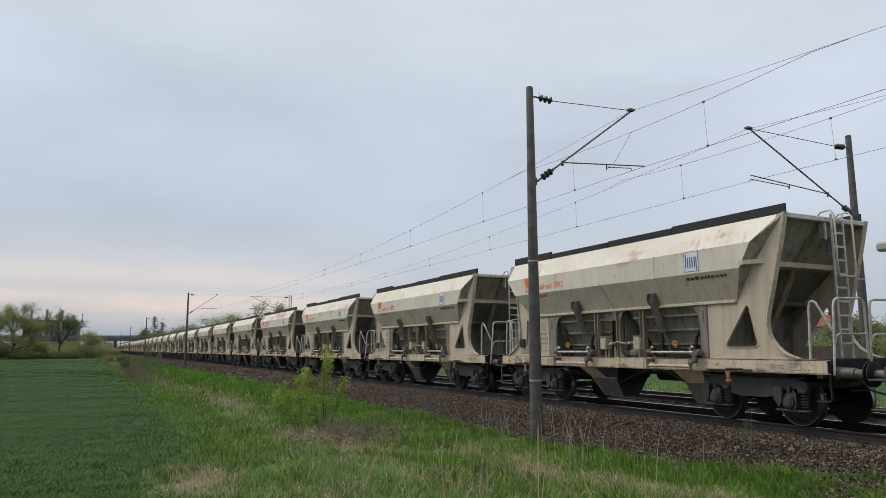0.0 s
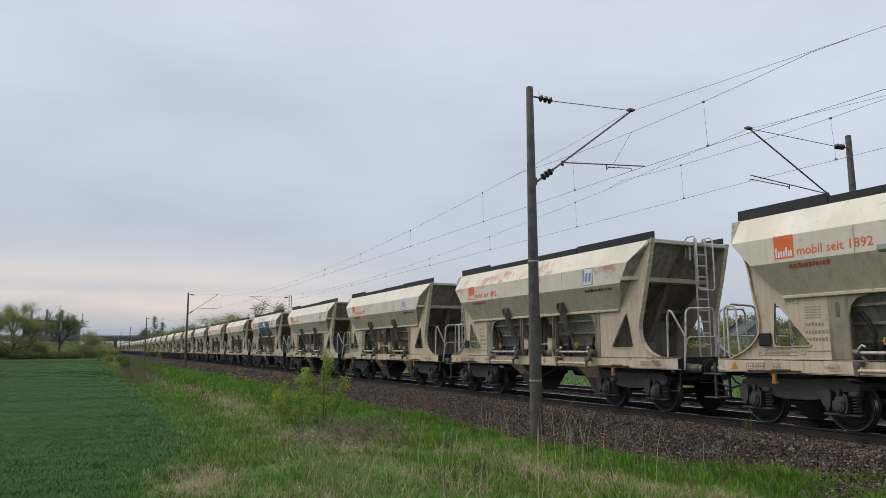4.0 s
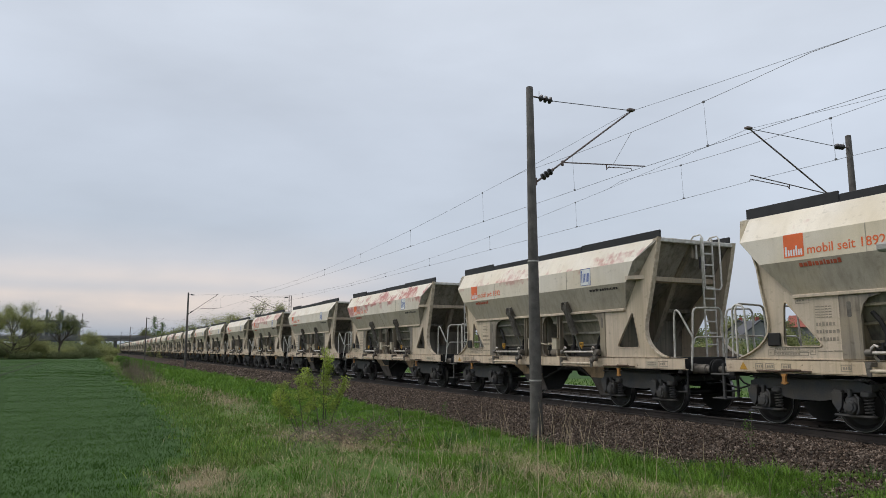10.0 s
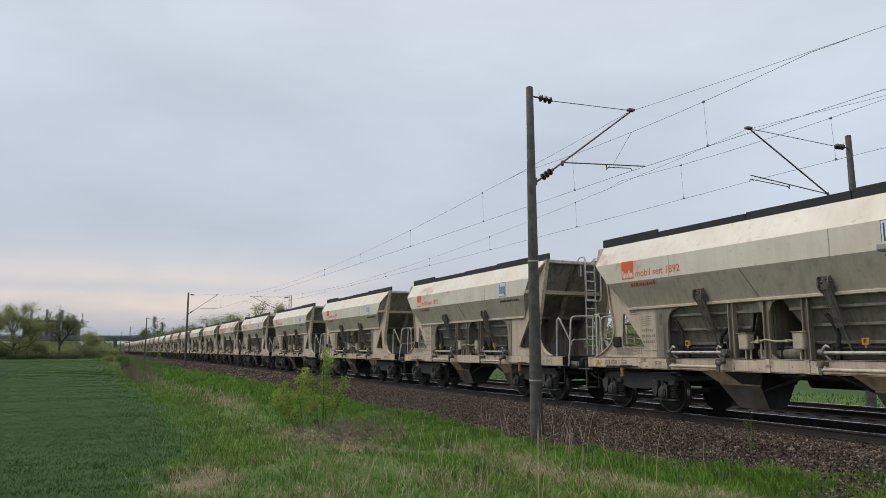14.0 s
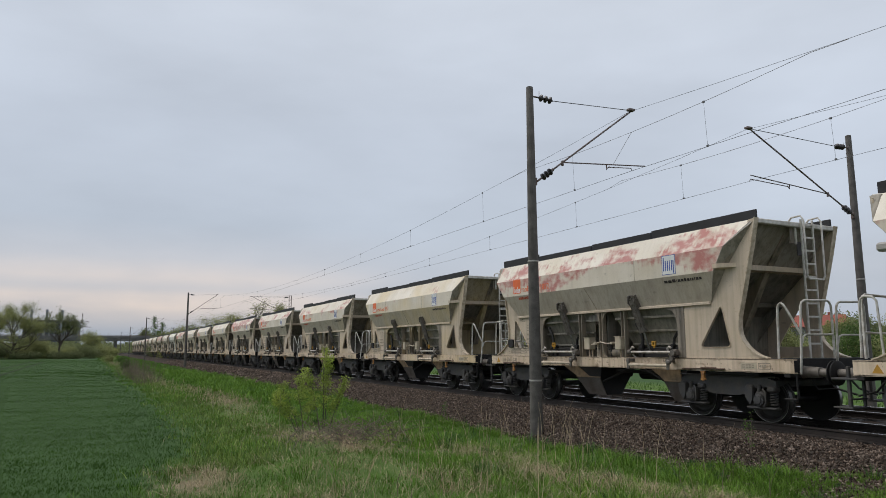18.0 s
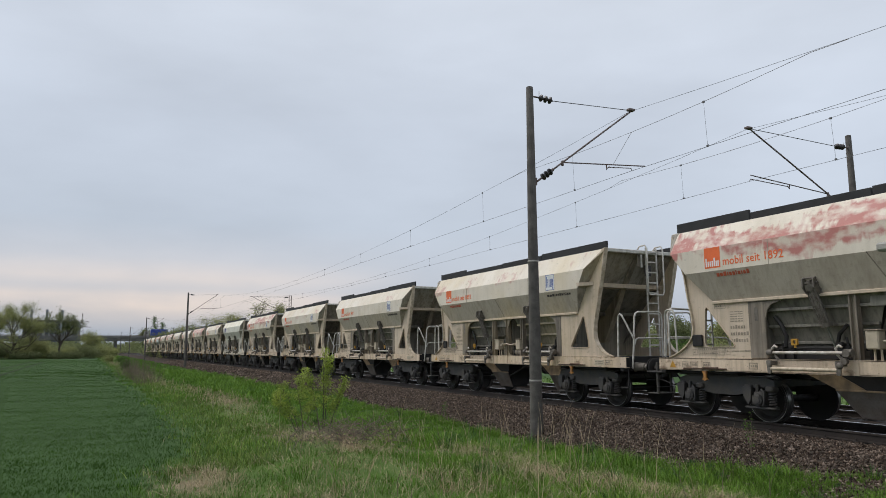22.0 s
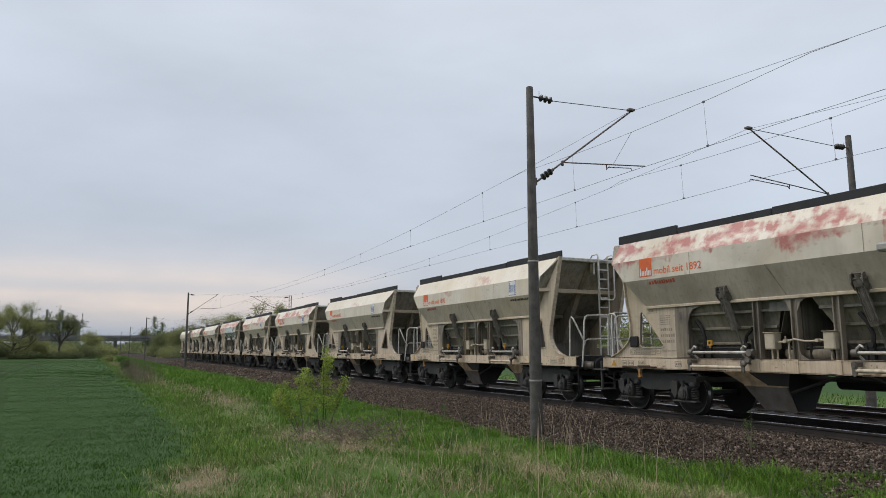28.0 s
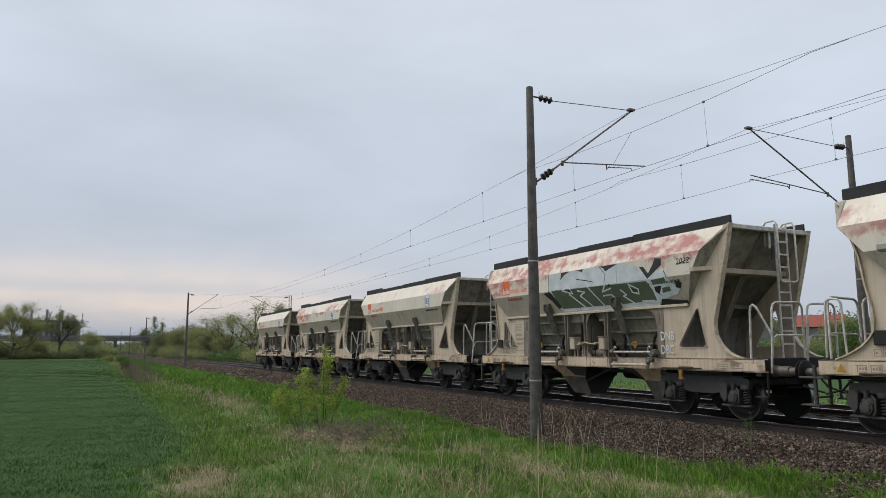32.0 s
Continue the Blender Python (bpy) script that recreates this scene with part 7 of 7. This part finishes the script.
# brushwood lying in the verge
for x, y, w, n, seed in ((-14.5, 5.0, 1.3, 190, 1), (-15.9, 5.3, 1.0, 90, 2)):
    s = Shape()
    r = random.Random(seed)
    for i in range(n):
        a = Vector((r.gauss(0, w * 0.4), r.gauss(0, w * 0.5), r.uniform(0.02, 0.30)))
        d = Vector((r.uniform(-1, 1), r.uniform(-1, 1), r.uniform(-0.1, 0.5))).normalized() * r.uniform(0.25, 0.75)
        s.tube([a, a + d * 0.5 + Vector((0, 0, 0.04)), a + d], 0.007, 4, 0.003)
    ob = new("brushwood", s.mesh("brushwood", M_TWIG))
    ob.location = (x, y, level(x, y))
    tagged(ob, "heap of dry grey-brown twigs in the grass", "brushwood", kind="stuff")
def bearing(col, dist):
    """A spot dist metres off, at the column col of a 1568-wide view."""
    a = PSI + math.atan((col - 784) / 1234.1)
    return EYE[0] - dist * math.cos(a), EYE[1] + dist * math.sin(a)


# tractor tracks in the crop
M_RUT = mat("dark_damp_rut_soil", (0.035, 0.05, 0.022), 0.95, 0, 0.25, 1.5, 12, tint=(0.028, 0.036, 0.018), spec=0.05)
for off in (0.0, -1.9):
    track = Shape()
    a, b = Vector((-66.0, -6.8, 0)), Vector((-139.0, -7.6, 0))
    for i in range(13):
        q = a.lerp(b, i / 12) + Vector((0, off, 0)) + Vector((0, 0.12 * noise.noise(Vector((i * 0.7, off, 0))), 0))
        for k in (-0.14, 0.14):
            track.v.append((q.x, q.y + k, level(q.x, q.y) + 0.045))
    track.f = [(2 * i, 2 * i + 1, 2 * i + 3, 2 * i + 2) for i in range(12)]
    tagged(new("tractor_track", track.mesh("tractor_track", M_RUT)), "bare wheel track through the green crop", "wheel track", kind="structure")

# brown scrub beside the track
for col, dist, h, sd in ((250, 52, 1.7, 41), (240, 62, 1.5, 42), (266, 47, 1.5, 43), (244, 70, 1.6, 44), (258, 56, 1.6, 45)):
    s = Shape()
    r = random.Random(sd)
    for i in range(75):
        a = Vector((r.gauss(0, 0.55), r.gauss(0, 0.45), 0))
        b = a * 1.35 + Vector((r.gauss(0, 0.25), r.gauss(0, 0.25), h * r.uniform(0.35, 1.0)))
        s.tube([a, a.lerp(b, 0.5) + Vector((r.gauss(0, 0.08), r.gauss(0, 0.08), 0)), b], 0.009, 4, 0.004)
    ob = new("bare_scrub", s.mesh("bare_scrub", M_TWIG))
    x, y = bearing(col, dist)
    ob.location = (x, y, level(x, y) - 0.05)
    tagged(ob, "leafless brown scrub beside the track", "bush")
for col, dist, h, rad, leaf, sd, lab in ((229, 78, 1.3, 0.7, M_LEAFBRIGHT, 50, "dark green bush beside the track"),
                                         (200, 130, 1.4, 1.4, M_LEAF, 52, "olive bush beside the track"), (222, 120, 1.3, 1.0, M_LEAFBRIGHT, 53, "dark green bush beside the track")):
    x, y = bearing(col, dist)
    scrub(x, y, h, rad, leaf, sd, lab, 2400, 0.06)

# ---- trees at the end of the field: column, distance, height, spread, leaf ----
for col, dist, h, sp, leaf, sd, tr, dep, per, sz, rc, lab in (
        (26, 190, 13.2, 12.0, M_LEAF, 101, 0.42, 5, 18, 0.11, 0.50, "large spreading tree in first olive leaf"),
        (110, 188, 9.6, 4.2, M_LEAFDARK, 102, 0.28, 5, 10, 0.09, 0.36, "slender dark-limbed tree with sparse olive leaves"),
        (66, 196, 5.0, 3.4, M_LEAF, 103, 0.14, 4, 12, 0.12, 0.7, "small tree in thin spring leaf"),
        (-22, 200, 13.0, 9.0, M_LEAF, 104, 0.35, 5, 12, 0.12, 0.5, "olive-leaved tree at the edge of the field"),
        (168, 210, 7.4, 4.0, M_LEAF, 111, 0.14, 4, 12, 0.10, 0.5, "bushy young tree in thin leaf")):
    x, y = bearing(col, dist)
    tree(x, y, h, sp, leaf, sd, lab, tr, dep, per, sz, rc, clear=0.26 if sd == 102 else 0.10, low=0.7 if sd == 102 else 0.3)
for i, (col, dist, h, rad, leaf) in enumerate(((6, 188, 5.6, 4.0, M_LEAFDARK), (30, 192, 5.0, 4.0, M_LEAF), (52, 194, 5.2, 4.0, M_LEAF), (84, 198, 5.0, 4.0, M_LEAF), (128, 196, 5.2, 3.2, M_LEAF), (150, 192, 5.6, 3.2, M_LEAFDARK),
                                              (168, 190, 4.8, 3.0, M_LEAFDARK), (184, 205, 5.0, 2.8, M_LEAF), (136, 184, 2.6, 2.4, M_LEAFDARK), (198, 225, 4.6, 2.6, M_LEAF), (-14, 186, 4.6, 4.0, M_LEAFDARK),
                                              (98, 205, 5.0, 4.0, M_LEAF), (18, 205, 6.0, 4.0, M_LEAF), (208, 250, 4.2, 2.4, M_LEAF), (64, 186, 2.6, 2.8, M_LEAFDARK), (108, 186, 2.4, 3.0, M_LEAFDARK), (40, 186, 2.6, 3.0, M_LEAFDARK))):
    x, y = bearing(col, dist)
    scrub(x, y, h * 0.68, rad * 0.9, leaf, 200 + i, "hedge bush at the edge of the field", 2600, 0.13)
# ---- trees beyond the tracks ----
for col, dist, h, sp, leaf, sd, tr, dep, per, sz, rc, cl, lab in (
        (446, 112, 9.2, 8.0, M_LEAF, 121, 0.28, 5, 6, 0.075, 0.4, 0.2, "broad tree in first brownish-olive leaf beyond the tracks"),
        (480, 120, 9.0, 7.0, M_LEAF, 122, 0.26, 5, 6, 0.08, 0.4, 0.2, "broad tree in first olive leaf beyond the tracks"),
        (408, 122, 7.6, 6.0, M_LEAF, 126, 0.22, 5, 6, 0.08, 0.4, 0.2, "broad tree in first olive leaf beyond the tracks"),
        (262, 370, 12.0, 5.0, M_LEAFDARK, 132, 0.2, 4, 26, 0.17, 0.8, 0.12, "dark green birch beyond the bridge"),
        (318, 190, 8.2, 4.5, M_LEAF, 133, 0.18, 4, 26, 0.11, 0.6, 0.12, "bushy tree in spring leaf along the line"),
        (340, 180, 8.8, 5.0, M_LEAFDARK, 134, 0.18, 4, 26, 0.11, 0.6, 0.12, "bushy tree in spring leaf along the line"),
        (360, 170, 8.0, 5.0, M_LEAF, 135, 0.18, 4, 26, 0.11, 0.6, 0.12, "bushy tree in spring leaf along the line"),
        (300, 215, 8.0, 5.0, M_LEAFDARK, 136, 0.18, 4, 26, 0.12, 0.65, 0.12, "bushy tree in spring leaf along the line"),
        (385, 160, 6.6, 5.0, M_LEAFDARK, 137, 0.18, 4, 26, 0.11, 0.6, 0.12, "bushy tree in spring leaf along the line"),
        (540, 105, 6.0, 5.0, M_LEAF, 138, 0.18, 4, 26, 0.09, 0.5, 0.12, "bushy tree in spring leaf along the line")):
    x, y = bearing(col, dist)
    tree(x, y, h, sp, leaf, sd, lab, tr, dep, per, sz, rc, clear=cl)
for i, (col, dist, h, rad, leaf) in enumerate(((300, 150, 3.4, 2.6, M_LEAF), (322, 140, 3.2, 2.6, M_LEAFDARK), (345, 132, 3.0, 2.6, M_LEAF), (372, 118, 2.4, 2.4, M_LEAFDARK), (398, 106, 2.2, 2.6, M_LEAFBRIGHT),
                                              (425, 100, 2.6, 2.6, M_LEAFBRIGHT), (455, 96, 2.8, 2.6, M_LEAF), (490, 92, 2.6, 2.6, M_LEAFDARK), (530, 90, 2.4, 2.6, M_LEAF), (575, 92, 3.0, 3.0, M_LEAFDARK),
                                              (625, 95, 3.0, 3.2, M_LEAF), (680, 100, 3.2, 3.4, M_LEAFBRIGHT), (282, 175, 4.0, 3.0, M_LEAFDARK), (270, 230, 4.0, 3.0, M_LEAF))):
    x, y = bearing(col, dist)
    scrub(x, y, h, rad, leaf, 300 + i, "green hedge bush beyond the tracks", 4500, 0.075)
# slim birches beyond the bridge
for col, dist, h, rad, sd in ((275, 355, 17.5, 4.2, 130), (290, 360, 15.0, 4.2, 131), (283, 372, 11.0, 4.5, 129), (266, 380, 9.0, 4.5, 128)):
    x, y = bearing(col, dist)
    t = thing("tree", x, y, level(x, y) - 0.05, "slim pointed birch in fresh leaf beyond the bridge", "tree")
    r = random.Random(sd)
    s, tips = Shape(), []
    s.tube([(0, 0, 0), (0.15, 0.1, h * 0.5), (0, 0, h)], 0.22, 6, 0.03)
    for i in range(46):
        z = h * (0.12 + 0.86 * i / 45)
        a, k = r.uniform(0, 6.28), rad * (1 - 0.9 * (z / h) ** 1.3) * r.uniform(0.45, 1.1)
        e = Vector((math.cos(a) * k, math.sin(a) * k, z + 0.35 * k))
        s.tube([(0, 0, z), e], 0.05, 4, 0.015)
        tips += [e, e * 0.65 + Vector((0, 0, z * 0.35)), e * 0.35 + Vector((0, 0, z * 0.65))]
    part("trunk", s, M_BARK, t)
    cr = new("crown", leaf_cloud("crown", tips, 16, 0.45, 0.17, M_LEAFBRIGHT, sd))
    cr.parent = t

# hedges and trees across the meadow behind the wagons
for i in range(18):
    x, y = bearing(700 + 56 * i, 118 + (i * 47 % 13))
    scrub(x, y, 2.8 + (i * 29 % 7) * (0.1 if 10 <= i <= 13 else 0.35), 6.5, (M_LEAFBRIGHT, M_LEAF, M_LEAFDARK)[i % 3], 400 + i, "rough green hedge across the meadow", 4200, 0.15, "hedge")
for i in range(12):
    x, y = bearing(720 + 80 * i + (52 if i == 9 else 0), 175 + (i * 41 % 17))
    tree(x, y, 8.5 + (i * 23 % 5) * 0.5, 7.0, M_LEAF if i % 2 else M_LEAFDARK, 180 + i, "tree in spring leaf near the village", 0.25, 4, 14, 0.20, 0.8, clear=0.12)

for i, (col, dist, h, rad, leaf) in enumerate(((1384, 84, 5.2, 1.9, M_LEAF), (1412, 80, 2.3, 2.6, M_LEAF), (1450, 78, 2.3, 2.6, M_LEAFBRIGHT), (1498, 74, 4.9, 2.2, M_LEAFBRIGHT),
                                              (1530, 76, 4.4, 2.6, M_LEAFBRIGHT), (1570, 74, 4.0, 3.0, M_LEAF), (1620, 78, 4.2, 3.2, M_LEAFBRIGHT))):
    x, y = bearing(col, dist)
    scrub(x, y, h, rad, leaf, 440 + i, "rough green hedge across the meadow", 5000, 0.075, "hedge")

# woods on the horizon
woods_rng = np.random.default_rng(90)
cols = woods_rng.uniform(-120, 700, 3200)
spots = [bearing(cc, dd) for cc, dd in zip(cols, woods_rng.uniform(400, 620, 3200))]
tops = [Vector((x, y, LOW + hh)) for (x, y), hh in zip(spots, 6.6 * woods_rng.uniform(0.02, 1.0, 3200) ** 1.4 * (0.75 + 0.25 * np.sin(cols * 0.11)))]
tagged(new("far_woods", leaf_cloud("far_woods", tops, 26, 1.7, 0.55, M_LEAFDARK, 91)), "low dark belt of woods on the horizon", "woods", kind="stuff")

cols = woods_rng.uniform(690, 1760, 2400)
spots = [bearing(cc, dd) for cc, dd in zip(cols, woods_rng.uniform(230, 310, 2400))]
tops = [Vector((x, y, LOW + hh)) for (x, y), hh in zip(spots, woods_rng.uniform(0.2, 12.5, 2400) * (0.8 + 0.2 * np.sin(cols * 0.035)))]
tagged(new("far_woods", leaf_cloud("far_woods", tops, 22, 1.5, 0.42, M_LEAFDARK, 92)), "belt of trees in spring leaf beyond the village", "woods", kind="stuff")

# ---- buildings in the distance ----
M_WALL = mat("pale_render_wall", (0.30, 0.285, 0.265), 0.85, 0, 0.12, 0.5, 8)
M_GREYWALL = mat("grey_render_wall", (0.22, 0.22, 0.22), 0.85, 0, 0.12, 0.5, 8)
M_TILE = mat("red_clay_roof_tiles", (0.30, 0.075, 0.05), 0.8, 0, 0.2, 0.8, 9, tint=(0.20, 0.06, 0.045))
M_SLATE = mat("dark_slate_roof", (0.07, 0.07, 0.078), 0.7, 0, 0.2, 0.8, 9)
M_GLASS = mat("dark_window_glass", (0.03, 0.035, 0.04), 0.12, 0, 0.1, 1, 5, bump=0)
M_PLANT = mat("dark_power_station_cladding", (0.085, 0.09, 0.105), 0.7, 0, 0.2, 0.05, 0.6)
M_PLANTPALE = mat("pale_power_station_cladding", (0.26, 0.27, 0.30), 0.7, 0, 0.15, 0.05, 0.6)
M_STACK = mat("grey_chimney_concrete", (0.24, 0.25, 0.29), 0.8, 0, 0.12, 0.05, 0.5)
M_BRIDGE = mat("weathered_bridge_concrete", (0.17, 0.165, 0.16), 0.85, 0, 0.2, 0.3, 4)
M_TRUCKBLUE = mat("blue_truck_tarpaulin", (0.02, 0.05, 0.30), 0.5, 0, 0.1, 0.6, 8)


def house(x, y, w, d, eaves, ridge, wall, roof, rz, label):
    """A gabled house with windows, door and chimney; the ridge runs along its x."""
    h = thing("house", x, y, level(x, y) - 0.05, label, "house", rz=rz)
    s = Shape()
    s.hull([(sx * w / 2, sy * d / 2, z) for sx in (-1, 1) for sy in (-1, 1) for z in (0, eaves)] + [(sx * w / 2, 0, ridge) for sx in (-1, 1)])
    part("wall", s, wall, h)
    s = Shape()
    for sy in (-1, 1):
        s.sheet([(-w / 2 - 0.4, sy * (d / 2 + 0.5), eaves - 0.25), (w / 2 + 0.4, sy * (d / 2 + 0.5), eaves - 0.25), (w / 2 + 0.4, 0, ridge + 0.12), (-w / 2 - 0.4, 0, ridge + 0.12)], 0.18 * sy)
    rf = part("roof", s, roof, h)
    s = Shape().box(w * 0.2, w * 0.2 + 0.7, -0.35, 0.35, ridge - 0.6, ridge + 0.9, 0.05)
    part("chimney", s, M_TILE, rf)
    n = max(2, int(w / 3.2))
    for i in range(n):
        cx = -w / 2 + (i + 0.5) * w / n
        for z in (1.0, 3.7) if eaves > 4.6 else (1.0,):
            s = Shape().box(cx - 0.6, cx + 0.6, -d / 2 - 0.06, -d / 2 + 0.05, z, z + 1.3, 0.03)
            wd = part("window", s, M_WHITE, h)
            s = Shape().box(cx - 0.5, cx + 0.5, -d / 2 - 0.075, -d / 2 - 0.05, z + 0.1, z + 1.2)
            part("pane", s, M_GLASS, wd)
    return h


x, y = bearing(1443, 200)
house(x, y, 12, 9, 7.4, 10.1, M_GREYWALL, M_TILE, 30, "long house with a red tiled roof across the meadow")
x, y = bearing(1331, 170)
house(x, y, 8, 7, 5.2, 8.0, M_GREYWALL, M_SLATE, -30, "grey house with a slate roof across the meadow")
x, y = bearing(1311, 190)
house(x, y, 8, 7, 5.6, 8.7, M_WALL, M_SLATE, -60, "pale house with a dark roof across the meadow")
x, y = bearing(1355, 215)
house(x, y, 8, 8, 5.2, 9.0, M_GREYWALL, M_TILE, -40, "grey house with a red roof across the meadow")

# power station on the skyline
px, py = bearing(97, 720)
ps = thing("power_station", px, py, LOW - 0.1, "dark power station block with three tall chimneys", "power station", rz=-2)
s = Shape()
s.box(-20, 20, -21, 21, 0, 28.0, 0.3)
block = part("boiler_house", s, M_PLANT, ps)
for i in range(9):
    s = Shape().box(20.0, 20.5, -18.5 + 4.2 * i, -16.6 + 4.2 * i, 13, 26)
    part("facade_strip", s, M_PLANTPALE, block)
s = Shape().box(-12, 12, -26, -21, 0, 11, 0.3)
part("annexe", s, M_PLANT, ps)
for y0, top in ((-18, 38.6), (-5.8, 38.4), (6.4, 38.0)):
    s = Shape().lathe(((27, 1.15), (top - 6, 1.0), (top, 0.95)), "z", (-6, y0, 0), 16)
    part("chimney", s, M_STACK, ps, "", True)
# pylon
px, py = bearing(148, 520)
s = Shape()
for sx in (-1, 1):
    for sy in (-1, 1):
        s.tube([(sx * 2.6, sy * 2.6, 0), (sx * 0.5, sy * 0.5, 18), (sx * 0.1, sy * 0.1, 26)], 0.16, 4)
for z in range(1, 18, 3):
    k = 2.6 - 2.1 * z / 18
    s.tube([(0, -k, z), (0, k, z + 2.4)], 0.1, 4)
    s.tube([(0, k, z), (0, -k, z + 2.4)], 0.1, 4)
for z, q in ((17, 5.5), (20.5, 4.2)):
    s.tube([(0, -q, z), (0, 0, z + 0.9), (0, q, z)], 0.12, 4)
    s.tube([(0, -q, z), (0, q, z)], 0.12, 4)
pyl = thing("power_pylon", px, py, LOW - 0.1, "grey steel lattice power pylon on the skyline", "pylon")
part("lattice", s, M_GALV, pyl)

# road bridge over the line
BX = -330.0
bridge = thing("road_bridge", BX, 0, 0, "long grey concrete road bridge over the railway", "bridge", kind="structure")
s = Shape().box(-5.5, 5.5, -170, 330, 5.2, 6.26, 0.1)
part("deck", s, M_BRIDGE, bridge)
s = Shape()
for x in (-5.6, 5.35):
    s.box(x, x + 0.3, -170, 330, 6.26, 7.15, 0.05)
part("parapet", s, M_BRIDGE, bridge)
s = Shape()
for x in (-5.4, 5.5):
    for z in (7.35, 7.6):
        s.box(x - 0.05, x + 0.05, -170, 330, z, z + 0.07)
    for y in range(-170, 330, 4):
        s.box(x - 0.05, x + 0.05, y - 0.05, y + 0.05, 7.1, 7.65)
part("railing", s, M_GALV, bridge)
for y in (-150, -125, -100, -75, -50, -25, -2, 8, 30, 52, 76, 100, 124, 148, 172, 196, 220, 244, 268, 292):
    s = Shape()
    for x in (-3.4, 3.4):
        s.lathe(((LOW - 0.3, 0.55), (5.2, 0.55)), "z", (x, y, 0), 12)
    s.box(-4.4, 4.4, y - 0.6, y + 0.6, 4.7, 5.22, 0.05)
    part("pier", s, M_BRIDGE, bridge)

# blue lorry that crosses the bridge
lorry = thing("lorry", BX + 2.4, 0, 6.27, "lorry with a plain blue tarpaulin trailer on the bridge", "truck")
s = Shape().box(-1.25, 1.25, -3.5, 3.4, 1.15, 3.95, 0.06)
part("trailer_box", s, M_TRUCKBLUE, lorry, "blue tarpaulin trailer body")
s = Shape()
s.box(-1.1, 1.1, -6.0, 3.3, 0.75, 1.15, 0.05)
part("chassis", s, M_DARK, lorry)
s = Shape()
s.hull([(sx * 1.2, y, z) for sx in (-1, 1) for y, z in ((-6.2, 0.7), (-6.2, 1.7), (-5.9, 2.9), (-5.6, 3.2), (-4.1, 3.3), (-4.0, 0.7))])
cab = part("cab", s, M_WALL, lorry, "pale cab")
s = Shape().sheet([(-1.05, -6.23, 1.75), (1.05, -6.23, 1.75), (1.0, -5.98, 2.75), (-1.0, -5.98, 2.75)], 0.02)
part("windscreen", s, M_GLASS, cab)
s = Shape().box(1.2, 1.215, -5.7, -4.8, 1.8, 2.6)
part("side_window", s, M_GLASS, cab)
for y in (-5.3, -2.4, 0.6, 1.75, 2.9):
    for x in (-1.05, 1.05):
        s = Shape().lathe(((x - 0.16, 0.42), (x - 0.14, 0.5), (x + 0.14, 0.5), (x + 0.16, 0.42)), "x", (0, 0, 0), 16)
        s.v = [(a - x, b, c) for a, b, c in s.v]
        whl = part("wheel", s, M_BLACK, lorry, "", True)
        whl.matrix_parent_inverse = Matrix.Translation((x, y, 0.5))


# ---- everything that moves ----
S0, SPEED, SLOWING = -13.868, 14.5964, -0.0188
TRIM = ((0, -0.103), (1, 0.038), (2, 0.137), (3, 0.098), (6, -0.209), (7, -0.364), (8, 0.127), (9, 0.07), (10, 0.163), (11, 0.156), (12, 0.172), (13, 0.03), (14, 0.045),
        (17, 0.157), (18, -0.24), (19, -0.225), (20, -0.306), (21, -0.307), (22, 0.158), (23, 0.165), (24, 0.151), (25, 0.134), (28, 0.118), (29, 0.159), (30, 0.139), (31, 0.108), (32, -0.385))


def run(t):
    """How far the train has come since the start, in metres."""
    return SPEED * t + 0.5 * SLOWING * t * t + float(np.interp(t, [q[0] for q in TRIM], [q[1] for q in TRIM]))


def heading(x):
    return math.degrees(math.atan2(bend(x + 2) - bend(x - 2), 4.0))


def motions():
    times = [0.5 * i for i in range(65)]
    for k, wg in WAGONS.items():
        rows = []
        for t in times:
            x = S0 + run(t) - k * PITCH_WAGON
            rows.append((t, pose(x, TRACK + bend(x), 0, 0, 0, heading(x))))
        walk(wg, rows)
    # wheels roll without slip; the train's wheelsets all turn alike
    sets = [o for wg in WAGONS.values() for o in wg.children if o.name.startswith("wheelset")]
    turns = []
    for i in range(961):
        t = i / FPS
        turns.append((t, Matrix.Rotation(run(t) / 0.46, 4, "Y")))
    walk(sets[0], turns)
    act, slot = sets[0].animation_data.action, sets[0].animation_data.action_slot
    for o in sets[1:]:
        o.rotation_mode = "QUATERNION"
        o.animation_data_create()
        o.animation_data.action = act
        o.animation_data.action_slot = slot
    rows = []
    for i in range(33):
        rows.append((float(i), pose(BX + 2.4, 13.65 - 11.3 * (i - 23.0), 6.27)))
    walk(lorry, rows)
    tyres = [o for o in lorry.children if o.name.startswith("wheel")]
    walk(tyres[0], [(i / FPS, Matrix.Rotation(11.3 * i / FPS / 0.5, 4, "X")) for i in range(961)])
    act, slot = tyres[0].animation_data.action, tyres[0].animation_data.action_slot
    for o in tyres[1:]:
        o.rotation_mode = "QUATERNION"
        o.animation_data_create()
        o.animation_data.action = act
        o.animation_data.action_slot = slot


motions()
